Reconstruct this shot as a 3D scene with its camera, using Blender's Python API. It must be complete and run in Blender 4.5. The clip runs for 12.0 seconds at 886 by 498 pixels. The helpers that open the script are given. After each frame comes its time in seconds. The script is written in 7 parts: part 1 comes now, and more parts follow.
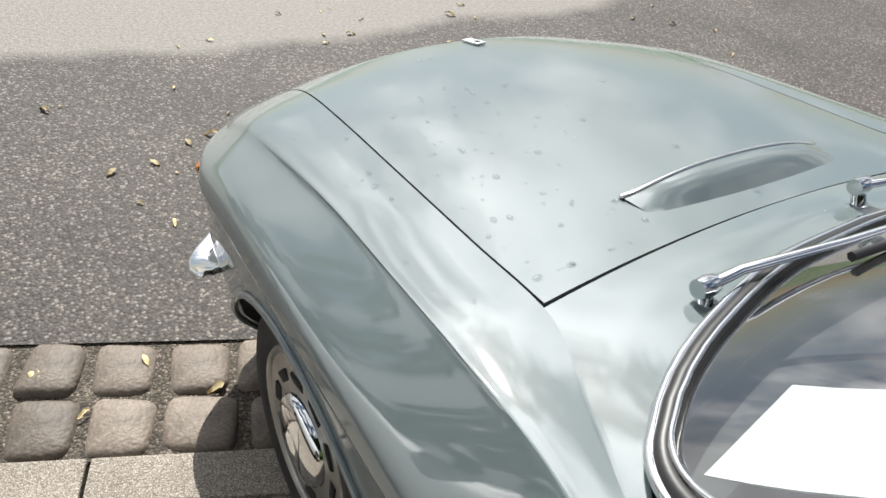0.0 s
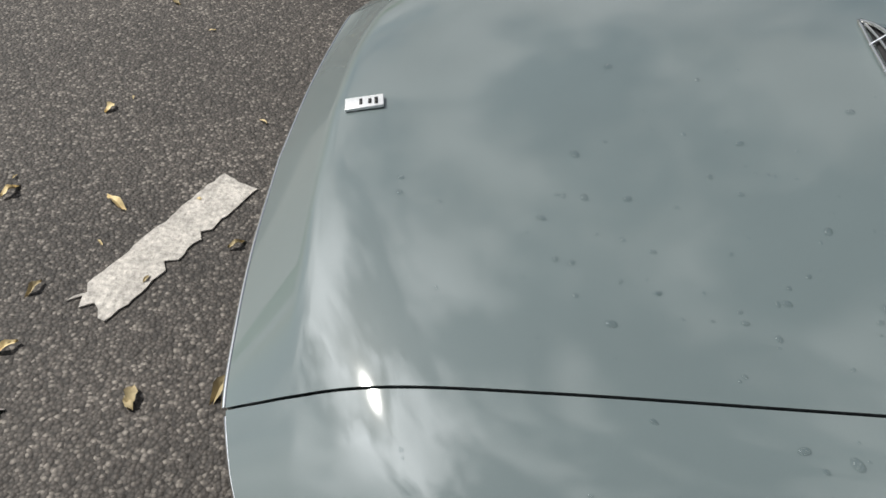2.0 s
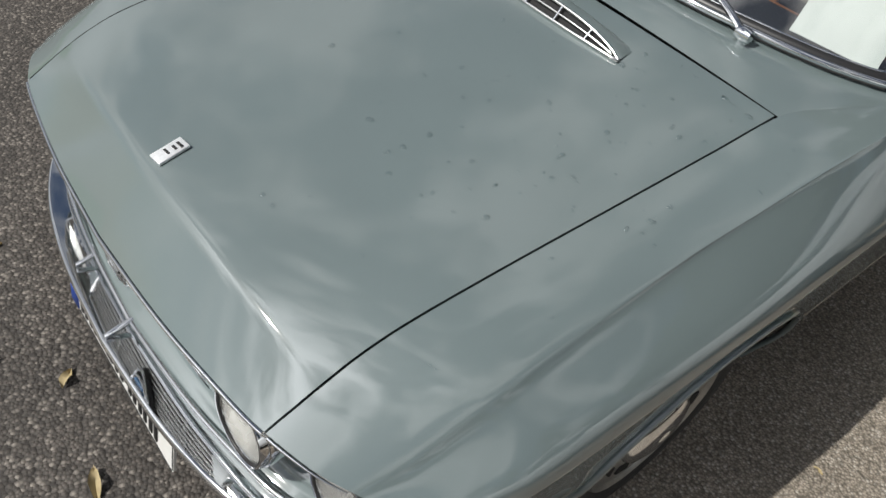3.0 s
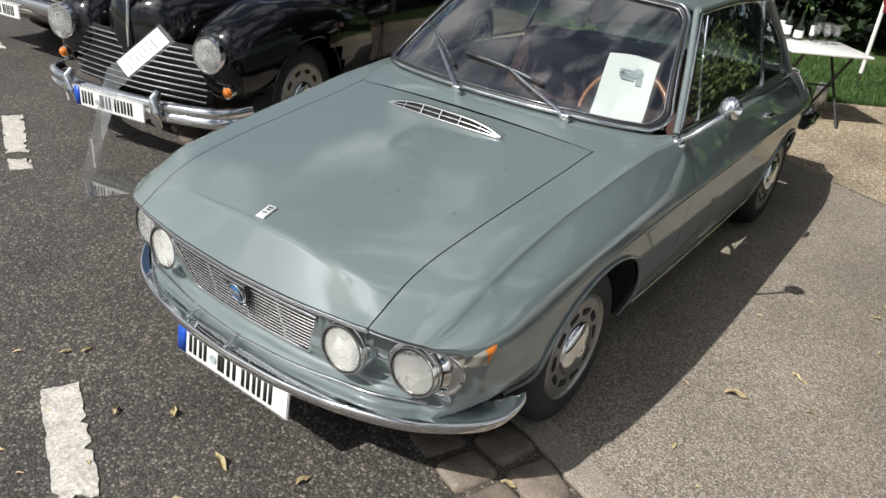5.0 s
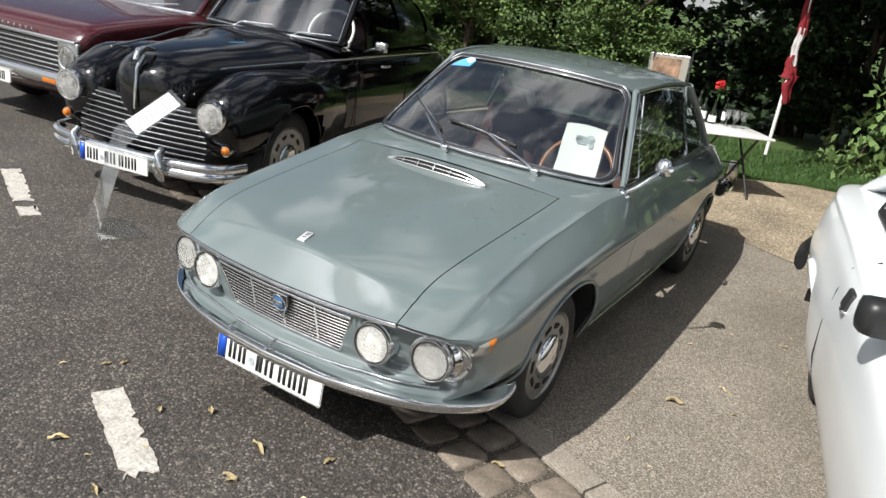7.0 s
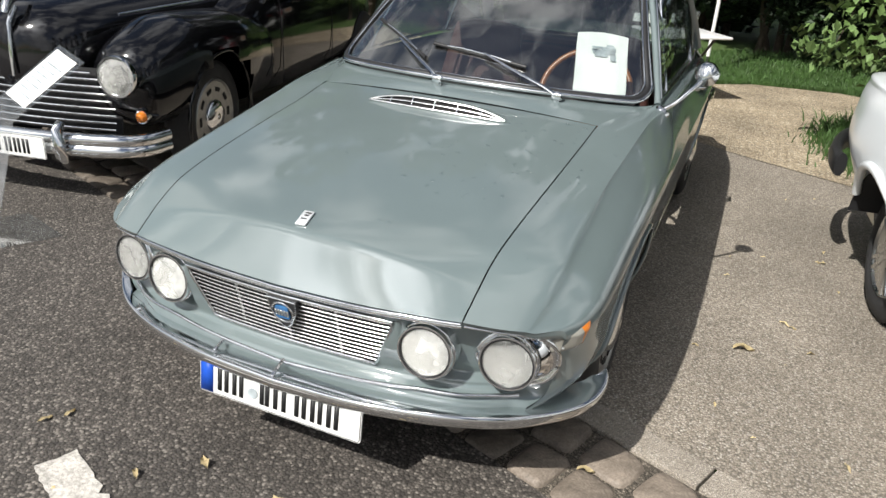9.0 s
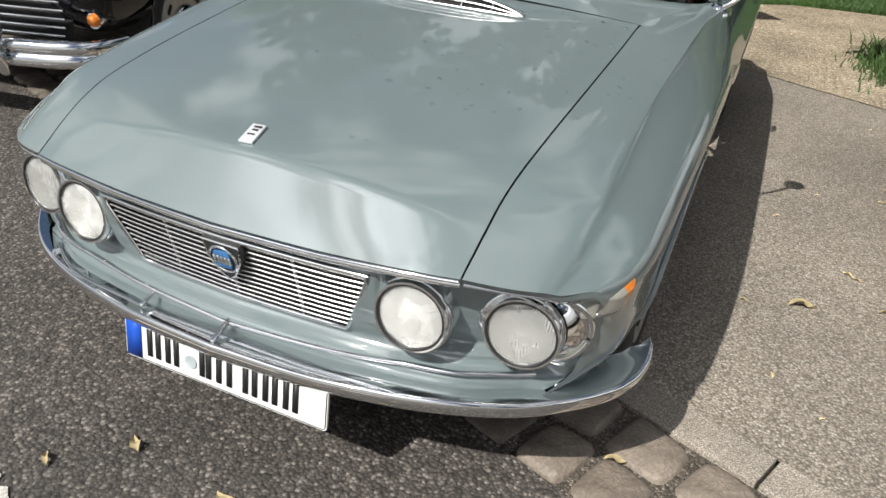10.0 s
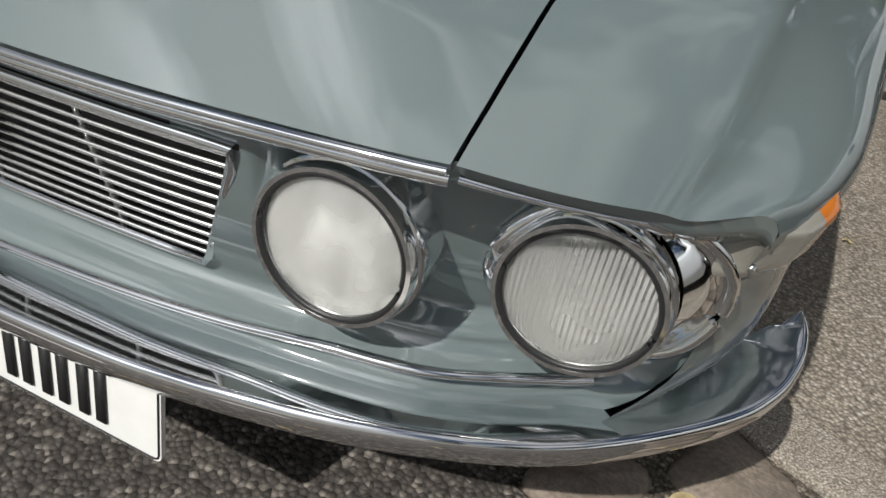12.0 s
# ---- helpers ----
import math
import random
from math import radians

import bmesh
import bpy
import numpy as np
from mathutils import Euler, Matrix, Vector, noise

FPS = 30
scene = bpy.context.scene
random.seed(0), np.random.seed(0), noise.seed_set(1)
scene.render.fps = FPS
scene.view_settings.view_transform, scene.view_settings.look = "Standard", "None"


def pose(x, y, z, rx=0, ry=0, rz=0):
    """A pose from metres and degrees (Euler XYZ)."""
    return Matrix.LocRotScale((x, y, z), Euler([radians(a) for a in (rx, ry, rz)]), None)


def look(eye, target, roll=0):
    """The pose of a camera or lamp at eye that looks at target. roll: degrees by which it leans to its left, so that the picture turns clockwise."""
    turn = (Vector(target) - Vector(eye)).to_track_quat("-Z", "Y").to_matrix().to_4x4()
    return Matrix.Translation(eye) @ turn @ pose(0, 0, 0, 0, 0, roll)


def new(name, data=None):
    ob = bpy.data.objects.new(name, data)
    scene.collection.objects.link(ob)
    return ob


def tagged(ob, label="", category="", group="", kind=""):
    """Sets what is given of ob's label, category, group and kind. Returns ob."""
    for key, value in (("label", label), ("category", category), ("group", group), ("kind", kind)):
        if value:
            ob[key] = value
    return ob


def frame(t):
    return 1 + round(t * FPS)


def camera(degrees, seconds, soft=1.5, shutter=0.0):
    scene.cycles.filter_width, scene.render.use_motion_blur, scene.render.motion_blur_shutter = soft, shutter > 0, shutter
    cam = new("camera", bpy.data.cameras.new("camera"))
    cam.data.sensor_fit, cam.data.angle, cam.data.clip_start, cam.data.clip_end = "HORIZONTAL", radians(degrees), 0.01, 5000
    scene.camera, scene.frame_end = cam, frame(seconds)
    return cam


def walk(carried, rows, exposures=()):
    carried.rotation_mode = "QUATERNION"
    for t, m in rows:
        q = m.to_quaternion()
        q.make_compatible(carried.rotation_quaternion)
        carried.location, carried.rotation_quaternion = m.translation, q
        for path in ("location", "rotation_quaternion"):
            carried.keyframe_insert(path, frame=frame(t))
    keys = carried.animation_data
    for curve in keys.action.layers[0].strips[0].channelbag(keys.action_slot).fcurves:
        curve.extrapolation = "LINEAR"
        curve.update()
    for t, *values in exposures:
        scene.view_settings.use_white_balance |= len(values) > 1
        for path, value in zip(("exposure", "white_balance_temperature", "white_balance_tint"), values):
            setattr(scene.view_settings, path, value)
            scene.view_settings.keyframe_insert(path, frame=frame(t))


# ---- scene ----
cam = camera(61.4, 12.0)
PATH = [
    (0, (1.116, 0.828, 1.514), (0.174, -0.42, 0.267), 9.8),
    (0.5, (1.084, 0.425, 1.518), (0.077, -0.719, 0.222), 8.9),
    (1, (1.063, 0.093, 1.485), (-0.141, -0.77, 0.142), 9.2),
    (1.5, (1.069, -0.287, 1.458), (-0.289, -0.676, 0.043), 11.3),
    (2, (0.986, -0.552, 1.417), (-0.42, -0.498, -0.004), 8.7),
    (2.5, (0.999, -0.84, 1.46), (-0.255, -0.104, 0.087), 10.4),
    (3, (1.02, -1.045, 1.557), (0.03, 0.016, 0.18), 12.4),
    (3.2, (1.092, -1.124, 1.542), (0.109, 0.019, 0.228), 10.5),
    (4.8, (1.507, -1.935, 1.662), (0.529, -0.472, 0.712), 6.3),
    (5, (1.558, -1.991, 1.67), (0.541, -0.529, 0.761), 5.9),
    (5.5, (1.704, -2.177, 1.68), (0.641, -0.708, 0.837), 5.1),
    (6, (1.739, -2.35, 1.688), (0.686, -0.836, 0.913), 6.4),
    (6.5, (1.72, -2.58, 1.693), (0.759, -0.976, 0.982), 7.7),
    (6.7, (1.717, -2.615, 1.695), (0.766, -0.999, 0.998), 8.2),
    (8.5, (1.155, -2.365, 1.589), (0.418, -0.672, 0.822), 5.3),
    (9, (1.023, -2.221, 1.49), (0.342, -0.532, 0.662), 3.9),
    (9.5, (0.935, -2.015, 1.395), (0.306, -0.352, 0.479), 4.4),
    (10, (0.88, -1.794, 1.277), (0.222, -0.183, 0.291), 4.6),
    (10.5, (0.786, -1.651, 1.104), (0.215, 0.009, 0.145), 7.4),
    (11, (0.741, -1.479, 1.0), (0.179, 0.166, 0.011), 8.3),
    (11.5, (0.678, -1.308, 0.923), (0.138, 0.28, -0.166), 9.3),
    (12, (0.651, -1.192, 0.85), (0.111, 0.344, -0.311), 9.6),
]
walk(cam, [(t, look(eye, target, roll)) for t, eye, target, roll in PATH], [(0, 0.62), (0.5, 0.32), (1, -0.02), (1.5, -0.11), (2, -0.06), (2.5, -0.11), (3.2, -0.04), (5, 0.24), (9, 0.44), (10, 0.36), (11, -0.04), (12, -0.22)])

# ---- world and light ----
SUN_DIR = Vector((-0.30, -0.88, 1.0)).normalized()      # towards the sun
world = bpy.data.worlds.new("sky")
scene.world = world
world.use_nodes = True
wn, wl = world.node_tree.nodes, world.node_tree.links
wn.clear()
w_out, w_bg = wn.new("ShaderNodeOutputWorld"), wn.new("ShaderNodeBackground")
w_sky = wn.new("ShaderNodeTexSky")
w_sky.sky_type, w_sky.sun_disc = "NISHITA", False
w_sky.sun_elevation = math.asin(SUN_DIR.z)
w_sky.sun_rotation = math.atan2(SUN_DIR.x, SUN_DIR.y)
w_co, w_noise, w_ramp, w_mix = wn.new("ShaderNodeTexCoord"), wn.new("ShaderNodeTexNoise"), wn.new("ShaderNodeValToRGB"), wn.new("ShaderNodeMix")
w_noise.inputs["Scale"].default_value, w_noise.inputs["Detail"].default_value = 2.6, 9.0
w_noise.inputs["Roughness"].default_value = 0.58
w_ramp.color_ramp.elements[0].position, w_ramp.color_ramp.elements[1].position = 0.45, 0.56
w_mix.data_type = "RGBA"
w_mix.inputs[7].default_value = (15, 15.2, 15.6, 1)
wl.new(w_co.outputs["Generated"], w_noise.inputs["Vector"])
wl.new(w_noise.outputs["Fac"], w_ramp.inputs["Fac"])
wl.new(w_ramp.outputs["Color"], w_mix.inputs[0])
# clouds near the sun scatter more of its light
w_dot, w_pow, w_gain, w_scale = wn.new("ShaderNodeVectorMath"), wn.new("ShaderNodeMath"), wn.new("ShaderNodeMath"), wn.new("ShaderNodeVectorMath")
w_dot.operation, w_pow.operation, w_gain.operation, w_scale.operation = "DOT_PRODUCT", "POWER", "MULTIPLY_ADD", "SCALE"
w_dot.inputs[1].default_value = SUN_DIR
wl.new(w_co.outputs["Generated"], w_dot.inputs[0])
wl.new(w_dot.outputs["Value"], w_pow.inputs[0])
w_pow.inputs[1].default_value = 14.0
w_pow.use_clamp = True
wl.new(w_pow.outputs[0], w_gain.inputs[0])
w_gain.inputs[1].default_value, w_gain.inputs[2].default_value = 5.0, 1.0
w_scale.inputs[0].default_value = (13, 13.2, 13.6)
wl.new(w_gain.outputs[0], w_scale.inputs["Scale"])
w_n2, w_m2, w_s2 = wn.new("ShaderNodeTexNoise"), wn.new("ShaderNodeMapRange"), wn.new("ShaderNodeVectorMath")
w_n2.inputs["Scale"].default_value, w_n2.inputs["Detail"].default_value = 5.5, 5.0
wl.new(w_co.outputs["Generated"], w_n2.inputs["Vector"])
w_m2.inputs[1].default_value, w_m2.inputs[2].default_value, w_m2.inputs[3].default_value, w_m2.inputs[4].default_value = 0.3, 0.7, 0.62, 1.15
wl.new(w_n2.outputs["Fac"], w_m2.inputs[0])
w_s2.operation = "SCALE"
wl.new(w_scale.outputs[0], w_s2.inputs[0])
wl.new(w_m2.outputs[0], w_s2.inputs["Scale"])
wl.new(w_s2.outputs[0], w_mix.inputs[7])
wl.new(w_sky.outputs["Color"], w_mix.inputs[6])
wl.new(w_mix.outputs[2], w_bg.inputs["Color"])
w_bg.inputs["Strength"].default_value = 0.042
wl.new(w_bg.outputs["Background"], w_out.inputs["Surface"])
sun_data = bpy.data.lights.new("sun", "SUN")
sun_data.energy, sun_data.angle, sun_data.color = 5.0, radians(0.6), (1.0, 0.972, 0.915)
sun = new("sun", sun_data)
sun.matrix_world = look(SUN_DIR * 30, (0, 0, 0))


# ---- materials ----
def material(name, colour, rough=0.5, metal=0.0, coat=0.0, grain=0.0, grain_scale=200.0, stain=0.0, stain_scale=4.0,
             bump=0.0, bump_scale=300.0, transmission=0.0, ior=1.45, rough_var=0.0, spec=0.5, random_piece=0.0, alpha=1.0):
    """A node material with colour variation at two scales, bump and varying gloss."""
    m = bpy.data.materials.new(name)
    m.use_nodes = True
    n, l = m.node_tree.nodes, m.node_tree.links
    b = n["Principled BSDF"]
    b.inputs["Base Color"].default_value = (*colour, 1)
    b.inputs["Roughness"].default_value, b.inputs["Metallic"].default_value = rough, metal
    b.inputs["Coat Weight"].default_value, b.inputs["Coat Roughness"].default_value = coat, 0.03
    b.inputs["Transmission Weight"].default_value, b.inputs["IOR"].default_value = transmission, ior
    b.inputs["Specular IOR Level"].default_value, b.inputs["Alpha"].default_value = spec, alpha
    co = n.new("ShaderNodeTexCoord")
    last = None

    def noise_node(scale, detail=4.0):
        t = n.new("ShaderNodeTexNoise")
        t.inputs["Scale"].default_value, t.inputs["Detail"].default_value = scale, detail
        l.new(co.outputs["Object"], t.inputs["Vector"])
        return t

    def vary(last, fac_socket, amount):
        mp = n.new("ShaderNodeMapRange")
        mp.inputs[1].default_value, mp.inputs[2].default_value = 0.25, 0.75
        mp.inputs[3].default_value, mp.inputs[4].default_value = 1 - amount, 1 + amount
        l.new(fac_socket, mp.inputs[0])
        mul = n.new("ShaderNodeVectorMath")
        mul.operation = "MULTIPLY"
        if last is None:
            mul.inputs[0].default_value = colour
        else:
            l.new(last, mul.inputs[0])
        l.new(mp.outputs[0], mul.inputs[1])
        return mul.outputs[0]

    if grain:
        last = vary(last, noise_node(grain_scale).outputs["Fac"], grain)
    if stain:
        last = vary(last, noise_node(stain_scale, 6.0).outputs["Fac"], stain)
    if random_piece:
        info = n.new("ShaderNodeObjectInfo")
        last = vary(last, info.outputs["Random"], random_piece)
    if last is not None:
        l.new(last, b.inputs["Base Color"])
    if rough_var:
        mp = n.new("ShaderNodeMapRange")
        mp.inputs[3].default_value, mp.inputs[4].default_value = max(rough - rough_var, 0.0), rough + rough_var
        l.new(noise_node(stain_scale * 3, 6.0).outputs["Fac"], mp.inputs[0])
        l.new(mp.outputs[0], b.inputs["Roughness"])
    if bump:
        bp = n.new("ShaderNodeBump")
        bp.inputs["Strength"].default_value, bp.inputs["Distance"].default_value = 1.0, bump
        l.new(noise_node(bump_scale, 3.0).outputs["Fac"], bp.inputs["Height"])
        l.new(bp.outputs["Normal"], b.inputs["Normal"])
    return m


def asphalt(name, dark, light, stone, cells=120.0, bump=0.003, pale=0.5, patch=None, gloss=0.75):
    """Stone chips set in binder: Voronoi cells of differing lightness, with relief."""
    m = bpy.data.materials.new(name)
    m.use_nodes = True
    n, l = m.node_tree.nodes, m.node_tree.links
    b = n["Principled BSDF"]
    b.inputs["Roughness"].default_value = gloss
    co = n.new("ShaderNodeTexCoord")
    vor = n.new("ShaderNodeTexVoronoi")
    vor.inputs["Scale"].default_value = cells
    l.new(co.outputs["Object"], vor.inputs["Vector"])
    sep = n.new("ShaderNodeSeparateColor")
    l.new(vor.outputs["Color"], sep.inputs["Color"])
    ramp = n.new("ShaderNodeValToRGB")
    e = ramp.color_ramp.elements
    e[0].position, e[0].color = 0.0, (*dark, 1)
    e[1].position, e[1].color = 0.78, (*light, 1)
    top = ramp.color_ramp.elements.new(0.97)
    top.color = (*stone, 1)
    l.new(sep.outputs["Red"], ramp.inputs["Fac"])
    gap = n.new("ShaderNodeMapRange")
    gap.inputs[1].default_value, gap.inputs[2].default_value = 0.25, 0.75
    gap.inputs[3].default_value, gap.inputs[4].default_value = 1.0, 0.45
    l.new(vor.outputs["Distance"], gap.inputs[0])
    mul = n.new("ShaderNodeVectorMath")
    mul.operation = "MULTIPLY"
    l.new(ramp.outputs["Color"], mul.inputs[0])
    l.new(gap.outputs[0], mul.inputs[1])
    big = n.new("ShaderNodeTexNoise")
    big.inputs["Scale"].default_value, big.inputs["Detail"].default_value = 1.7, 7.0
    l.new(co.outputs["Object"], big.inputs["Vector"])
    mp = n.new("ShaderNodeMapRange")
    mp.inputs[1].default_value, mp.inputs[2].default_value = 0.3, 0.7
    mp.inputs[3].default_value, mp.inputs[4].default_value = 1 - pale * 0.5, 1 + pale * 0.5
    l.new(big.outputs["Fac"], mp.inputs[0])
    mul2 = n.new("ShaderNodeVectorMath")
    mul2.operation = "MULTIPLY"
    l.new(mul.outputs[0], mul2.inputs[0])
    l.new(mp.outputs[0], mul2.inputs[1])
    last = mul2.outputs[0]
    if patch:
        # worn, pale crust that covers the chips beyond a wandering edge
        pos = n.new("ShaderNodeSeparateXYZ")
        l.new(co.outputs["Object"], pos.inputs[0])
        wob = n.new("ShaderNodeTexNoise")
        wob.inputs["Scale"].default_value, wob.inputs["Detail"].default_value = 1.1, 8.0
        l.new(co.outputs["Object"], wob.inputs["Vector"])
        add = n.new("ShaderNodeMath")
        add.operation = "MULTIPLY_ADD"
        l.new(wob.outputs["Fac"], add.inputs[0])
        add.inputs[1].default_value = patch[1]
        l.new(pos.outputs["Y"], add.inputs[2])
        edge = n.new("ShaderNodeMapRange")
        edge.inputs[1].default_value, edge.inputs[2].default_value = patch[0] + patch[1] * 0.5 + 0.06, patch[0] + patch[1] * 0.5 - 0.06
        l.new(add.outputs[0], edge.inputs[0])
        mix = n.new("ShaderNodeMix")
        mix.data_type = "RGBA"
        l.new(edge.outputs[0], mix.inputs[0])
        l.new(last, mix.inputs[6])
        fine = n.new("ShaderNodeTexNoise")
        fine.inputs["Scale"].default_value, fine.inputs["Detail"].default_value = 60.0, 6.0
        l.new(co.outputs["Object"], fine.inputs["Vector"])
        r2 = n.new("ShaderNodeValToRGB")
        r2.color_ramp.elements[0].position, r2.color_ramp.elements[0].color = 0.3, (*[c * 0.7 for c in patch[2]], 1)
        r2.color_ramp.elements[1].position, r2.color_ramp.elements[1].color = 0.7, (*[c * 1.15 for c in patch[2]], 1)
        l.new(fine.outputs["Fac"], r2.inputs["Fac"])
        l.new(r2.outputs["Color"], mix.inputs[7])
        last = mix.outputs[2]
    l.new(last, b.inputs["Base Color"])
    bp = n.new("ShaderNodeBump")
    bp.inputs["Strength"].default_value, bp.inputs["Distance"].default_value = 1.0, bump
    bp.invert = True
    l.new(vor.outputs["Distance"], bp.inputs["Height"])
    l.new(bp.outputs["Normal"], b.inputs["Normal"])
    return m


PAINT = material("grey_green_paint", (0.128, 0.161, 0.163), 0.55, 0.0, 1.0, 0.03, 900, 0.05, 3.0, bump=0.00010, bump_scale=35, rough_var=0.04, spec=0.25)
PAINT.node_tree.nodes["Principled BSDF"].inputs["Coat IOR"].default_value = 2.0
PAINT.node_tree.nodes["Principled BSDF"].inputs["Coat Roughness"].default_value = 0.04
CHROME = material("chrome", (0.80, 0.81, 0.82), 0.055, 1.0, rough_var=0.03, stain_scale=20)
BAR_METAL = material("polished_bars", (0.84, 0.84, 0.83), 0.24, 1.0, rough_var=0.06, stain_scale=20)
SATIN = material("satin_metal", (0.62, 0.62, 0.61), 0.28, 1.0, grain=0.06, rough_var=0.08)
RIM = material("wheel_silver", (0.34, 0.34, 0.33), 0.38, 0.85, grain=0.08, stain=0.2, stain_scale=25)
# near-black that stands in for shade in gaps, hollows and cabins
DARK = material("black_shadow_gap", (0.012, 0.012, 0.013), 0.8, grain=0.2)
RUBBER = material("tyre_rubber", (0.022, 0.022, 0.023), 0.75, grain=0.25, grain_scale=90, stain=0.3, bump=0.0006)
SEAL = material("black_rubber_seal", (0.018, 0.018, 0.019), 0.42, grain=0.15)
def clear_glass(name, tint, haze=0.0, gloss=0.06):
    """A thin pane: mostly see-through, with more mirror gloss at grazing angles."""
    m = bpy.data.materials.new(name)
    m.use_nodes = True
    n, l = m.node_tree.nodes, m.node_tree.links
    n.clear()
    out, tr, gl, mix, lw = (n.new("ShaderNode" + k) for k in ("OutputMaterial", "BsdfTransparent", "BsdfGlossy", "MixShader", "LayerWeight"))
    tr.inputs["Color"].default_value = (*tint, 1)
    gl.inputs["Roughness"].default_value = 0.012
    lw.inputs["Blend"].default_value = 0.5
    pw, ad = n.new("ShaderNodeMath"), n.new("ShaderNodeMath")
    pw.operation, ad.operation = "POWER", "MULTIPLY_ADD"
    pw.inputs[1].default_value = 3.2
    ad.inputs[1].default_value, ad.inputs[2].default_value = 0.75, gloss
    l.new(lw.outputs["Facing"], pw.inputs[0])
    l.new(pw.outputs[0], ad.inputs[0])
    l.new(ad.outputs[0], mix.inputs[0])
    l.new(tr.outputs[0], mix.inputs[1])
    l.new(gl.outputs[0], mix.inputs[2])
    last = mix.outputs[0]
    if haze:
        df, m2 = n.new("ShaderNodeBsdfDiffuse"), n.new("ShaderNodeMixShader")
        ns = n.new("ShaderNodeTexNoise")
        ns.inputs["Scale"].default_value = 6.0
        mp = n.new("ShaderNodeMapRange")
        mp.inputs[1].default_value, mp.inputs[2].default_value = 0.35, 0.7
        mp.inputs[3].default_value, mp.inputs[4].default_value = haze * 0.3, haze
        l.new(ns.outputs["Fac"], mp.inputs[0])
        l.new(mp.outputs[0], m2.inputs[0])
        l.new(last, m2.inputs[1])
        df.inputs["Color"].default_value = (0.7, 0.7, 0.7, 1)
        l.new(df.outputs[0], m2.inputs[2])
        last = m2.outputs[0]
    l.new(last, out.inputs["Surface"])
    return m


GLASS = clear_glass("window_glass", (0.66, 0.73, 0.72), 0.02, 0.28)
DIM_GLASS = clear_glass("dim_window_glass", (0.16, 0.18, 0.18), 0.0, 0.08)
ACRYLIC = clear_glass("acrylic", (0.95, 0.96, 0.96), 0.05)
WATER = clear_glass("rain_water", (0.93, 0.95, 0.95), 0.0, 0.08)
REFLECTOR = material("lamp_reflector", (0.97, 0.98, 0.96), 0.25, 0.94)
ENAMEL = material("blue_enamel", (0.045, 0.15, 0.33), 0.25, coat=0.6, stain=0.25, stain_scale=60)
BADGE_WHITE = material("bright_badge_metal", (0.86, 0.87, 0.88), 0.30, 0.55, grain=0.08)
AMBER = material("amber_lens", (0.75, 0.22, 0.02), 0.15, transmission=0.35, coat=0.6)
WHITE_LENS = material("milky_lens", (0.24, 0.23, 0.20), 0.12, bump=0.0006, bump_scale=160, transmission=0.0, coat=1.0, grain=0.15, grain_scale=30)
BLACK_PAINT = material("black_paint", (0.004, 0.004, 0.005), 0.10, 0.0, 0.3, stain=0.2, stain_scale=5, bump=0.0001, bump_scale=20)
RED_PAINT = material("maroon_paint", (0.055, 0.007, 0.010), 0.25, 0.0, 0.9, stain=0.15, stain_scale=4, bump=0.0001, bump_scale=20)
WHITE_PAINT = material("white_paint", (0.74, 0.77, 0.79), 0.3, 0.0, 0.7, stain=0.04, stain_scale=3)
PLATE_WHITE = material("number_plate_white", (0.78, 0.78, 0.76), 0.35, coat=0.3, stain=0.05, stain_scale=30)
PLATE_BLUE = material("plate_blue", (0.01, 0.07, 0.42), 0.35)
INK = material("black_ink", (0.015, 0.015, 0.016), 0.5, grain=0.2)
PAPER = material("white_paper", (0.80, 0.80, 0.78), 0.6, stain=0.04, stain_scale=12)
GREY_INK = material("grey_print", (0.34, 0.38, 0.40), 0.6, stain=0.4, stain_scale=30)
STICKER = material("blue_sticker", (0.10, 0.36, 0.72), 0.4, stain=0.2, stain_scale=20)
LEATHER = material("dark_brown_leather", (0.06, 0.025, 0.02), 0.55, grain=0.2, grain_scale=150, bump=0.0006, bump_scale=220)
WOOD = material("wood_rim", (0.30, 0.11, 0.035), 0.3, coat=0.5, grain=0.25, grain_scale=60)
TRIM_BLACK = material("black_trim", (0.02, 0.02, 0.021), 0.6, grain=0.2, bump=0.0004)
ROAD = asphalt("road_asphalt", (0.044, 0.038, 0.033), (0.100, 0.087, 0.076), (0.24, 0.215, 0.188), 112.0, 0.0033, 0.5, patch=(-2.3, 0.55, (0.215, 0.20, 0.18)))
PARKING = asphalt("parking_asphalt", (0.205, 0.175, 0.14), (0.345, 0.30, 0.245), (0.46, 0.42, 0.365), 140.0, 0.003, 0.35)
DIRT = asphalt("gravelly_dirt", (0.26, 0.205, 0.135), (0.46, 0.375, 0.26), (0.62, 0.54, 0.42), 75.0, 0.006, 0.6, gloss=0.9)
KERB = asphalt("kerb_concrete", (0.30, 0.26, 0.21), (0.42, 0.37, 0.31), (0.55, 0.50, 0.44), 260.0, 0.002, 0.5)
STONE = material("basalt_sett", (0.150, 0.124, 0.100), 0.62, grain=0.30, grain_scale=130, stain=0.35, stain_scale=14, bump=0.004, bump_scale=60, random_piece=0.28)
JOINT = asphalt("joint_grit", (0.055, 0.046, 0.035), (0.14, 0.118, 0.092), (0.26, 0.22, 0.18), 160.0, 0.004, 0.6, gloss=0.9)
MARKING = material("worn_road_paint", (0.44, 0.415, 0.38), 0.75, grain=0.42, grain_scale=95, stain=0.25, stain_scale=16, bump=0.003, bump_scale=110)
SOIL_GRASS = material("lawn_ground", (0.055, 0.095, 0.022), 0.9, grain=0.5, grain_scale=60, stain=0.4, stain_scale=2, bump=0.02, bump_scale=40)
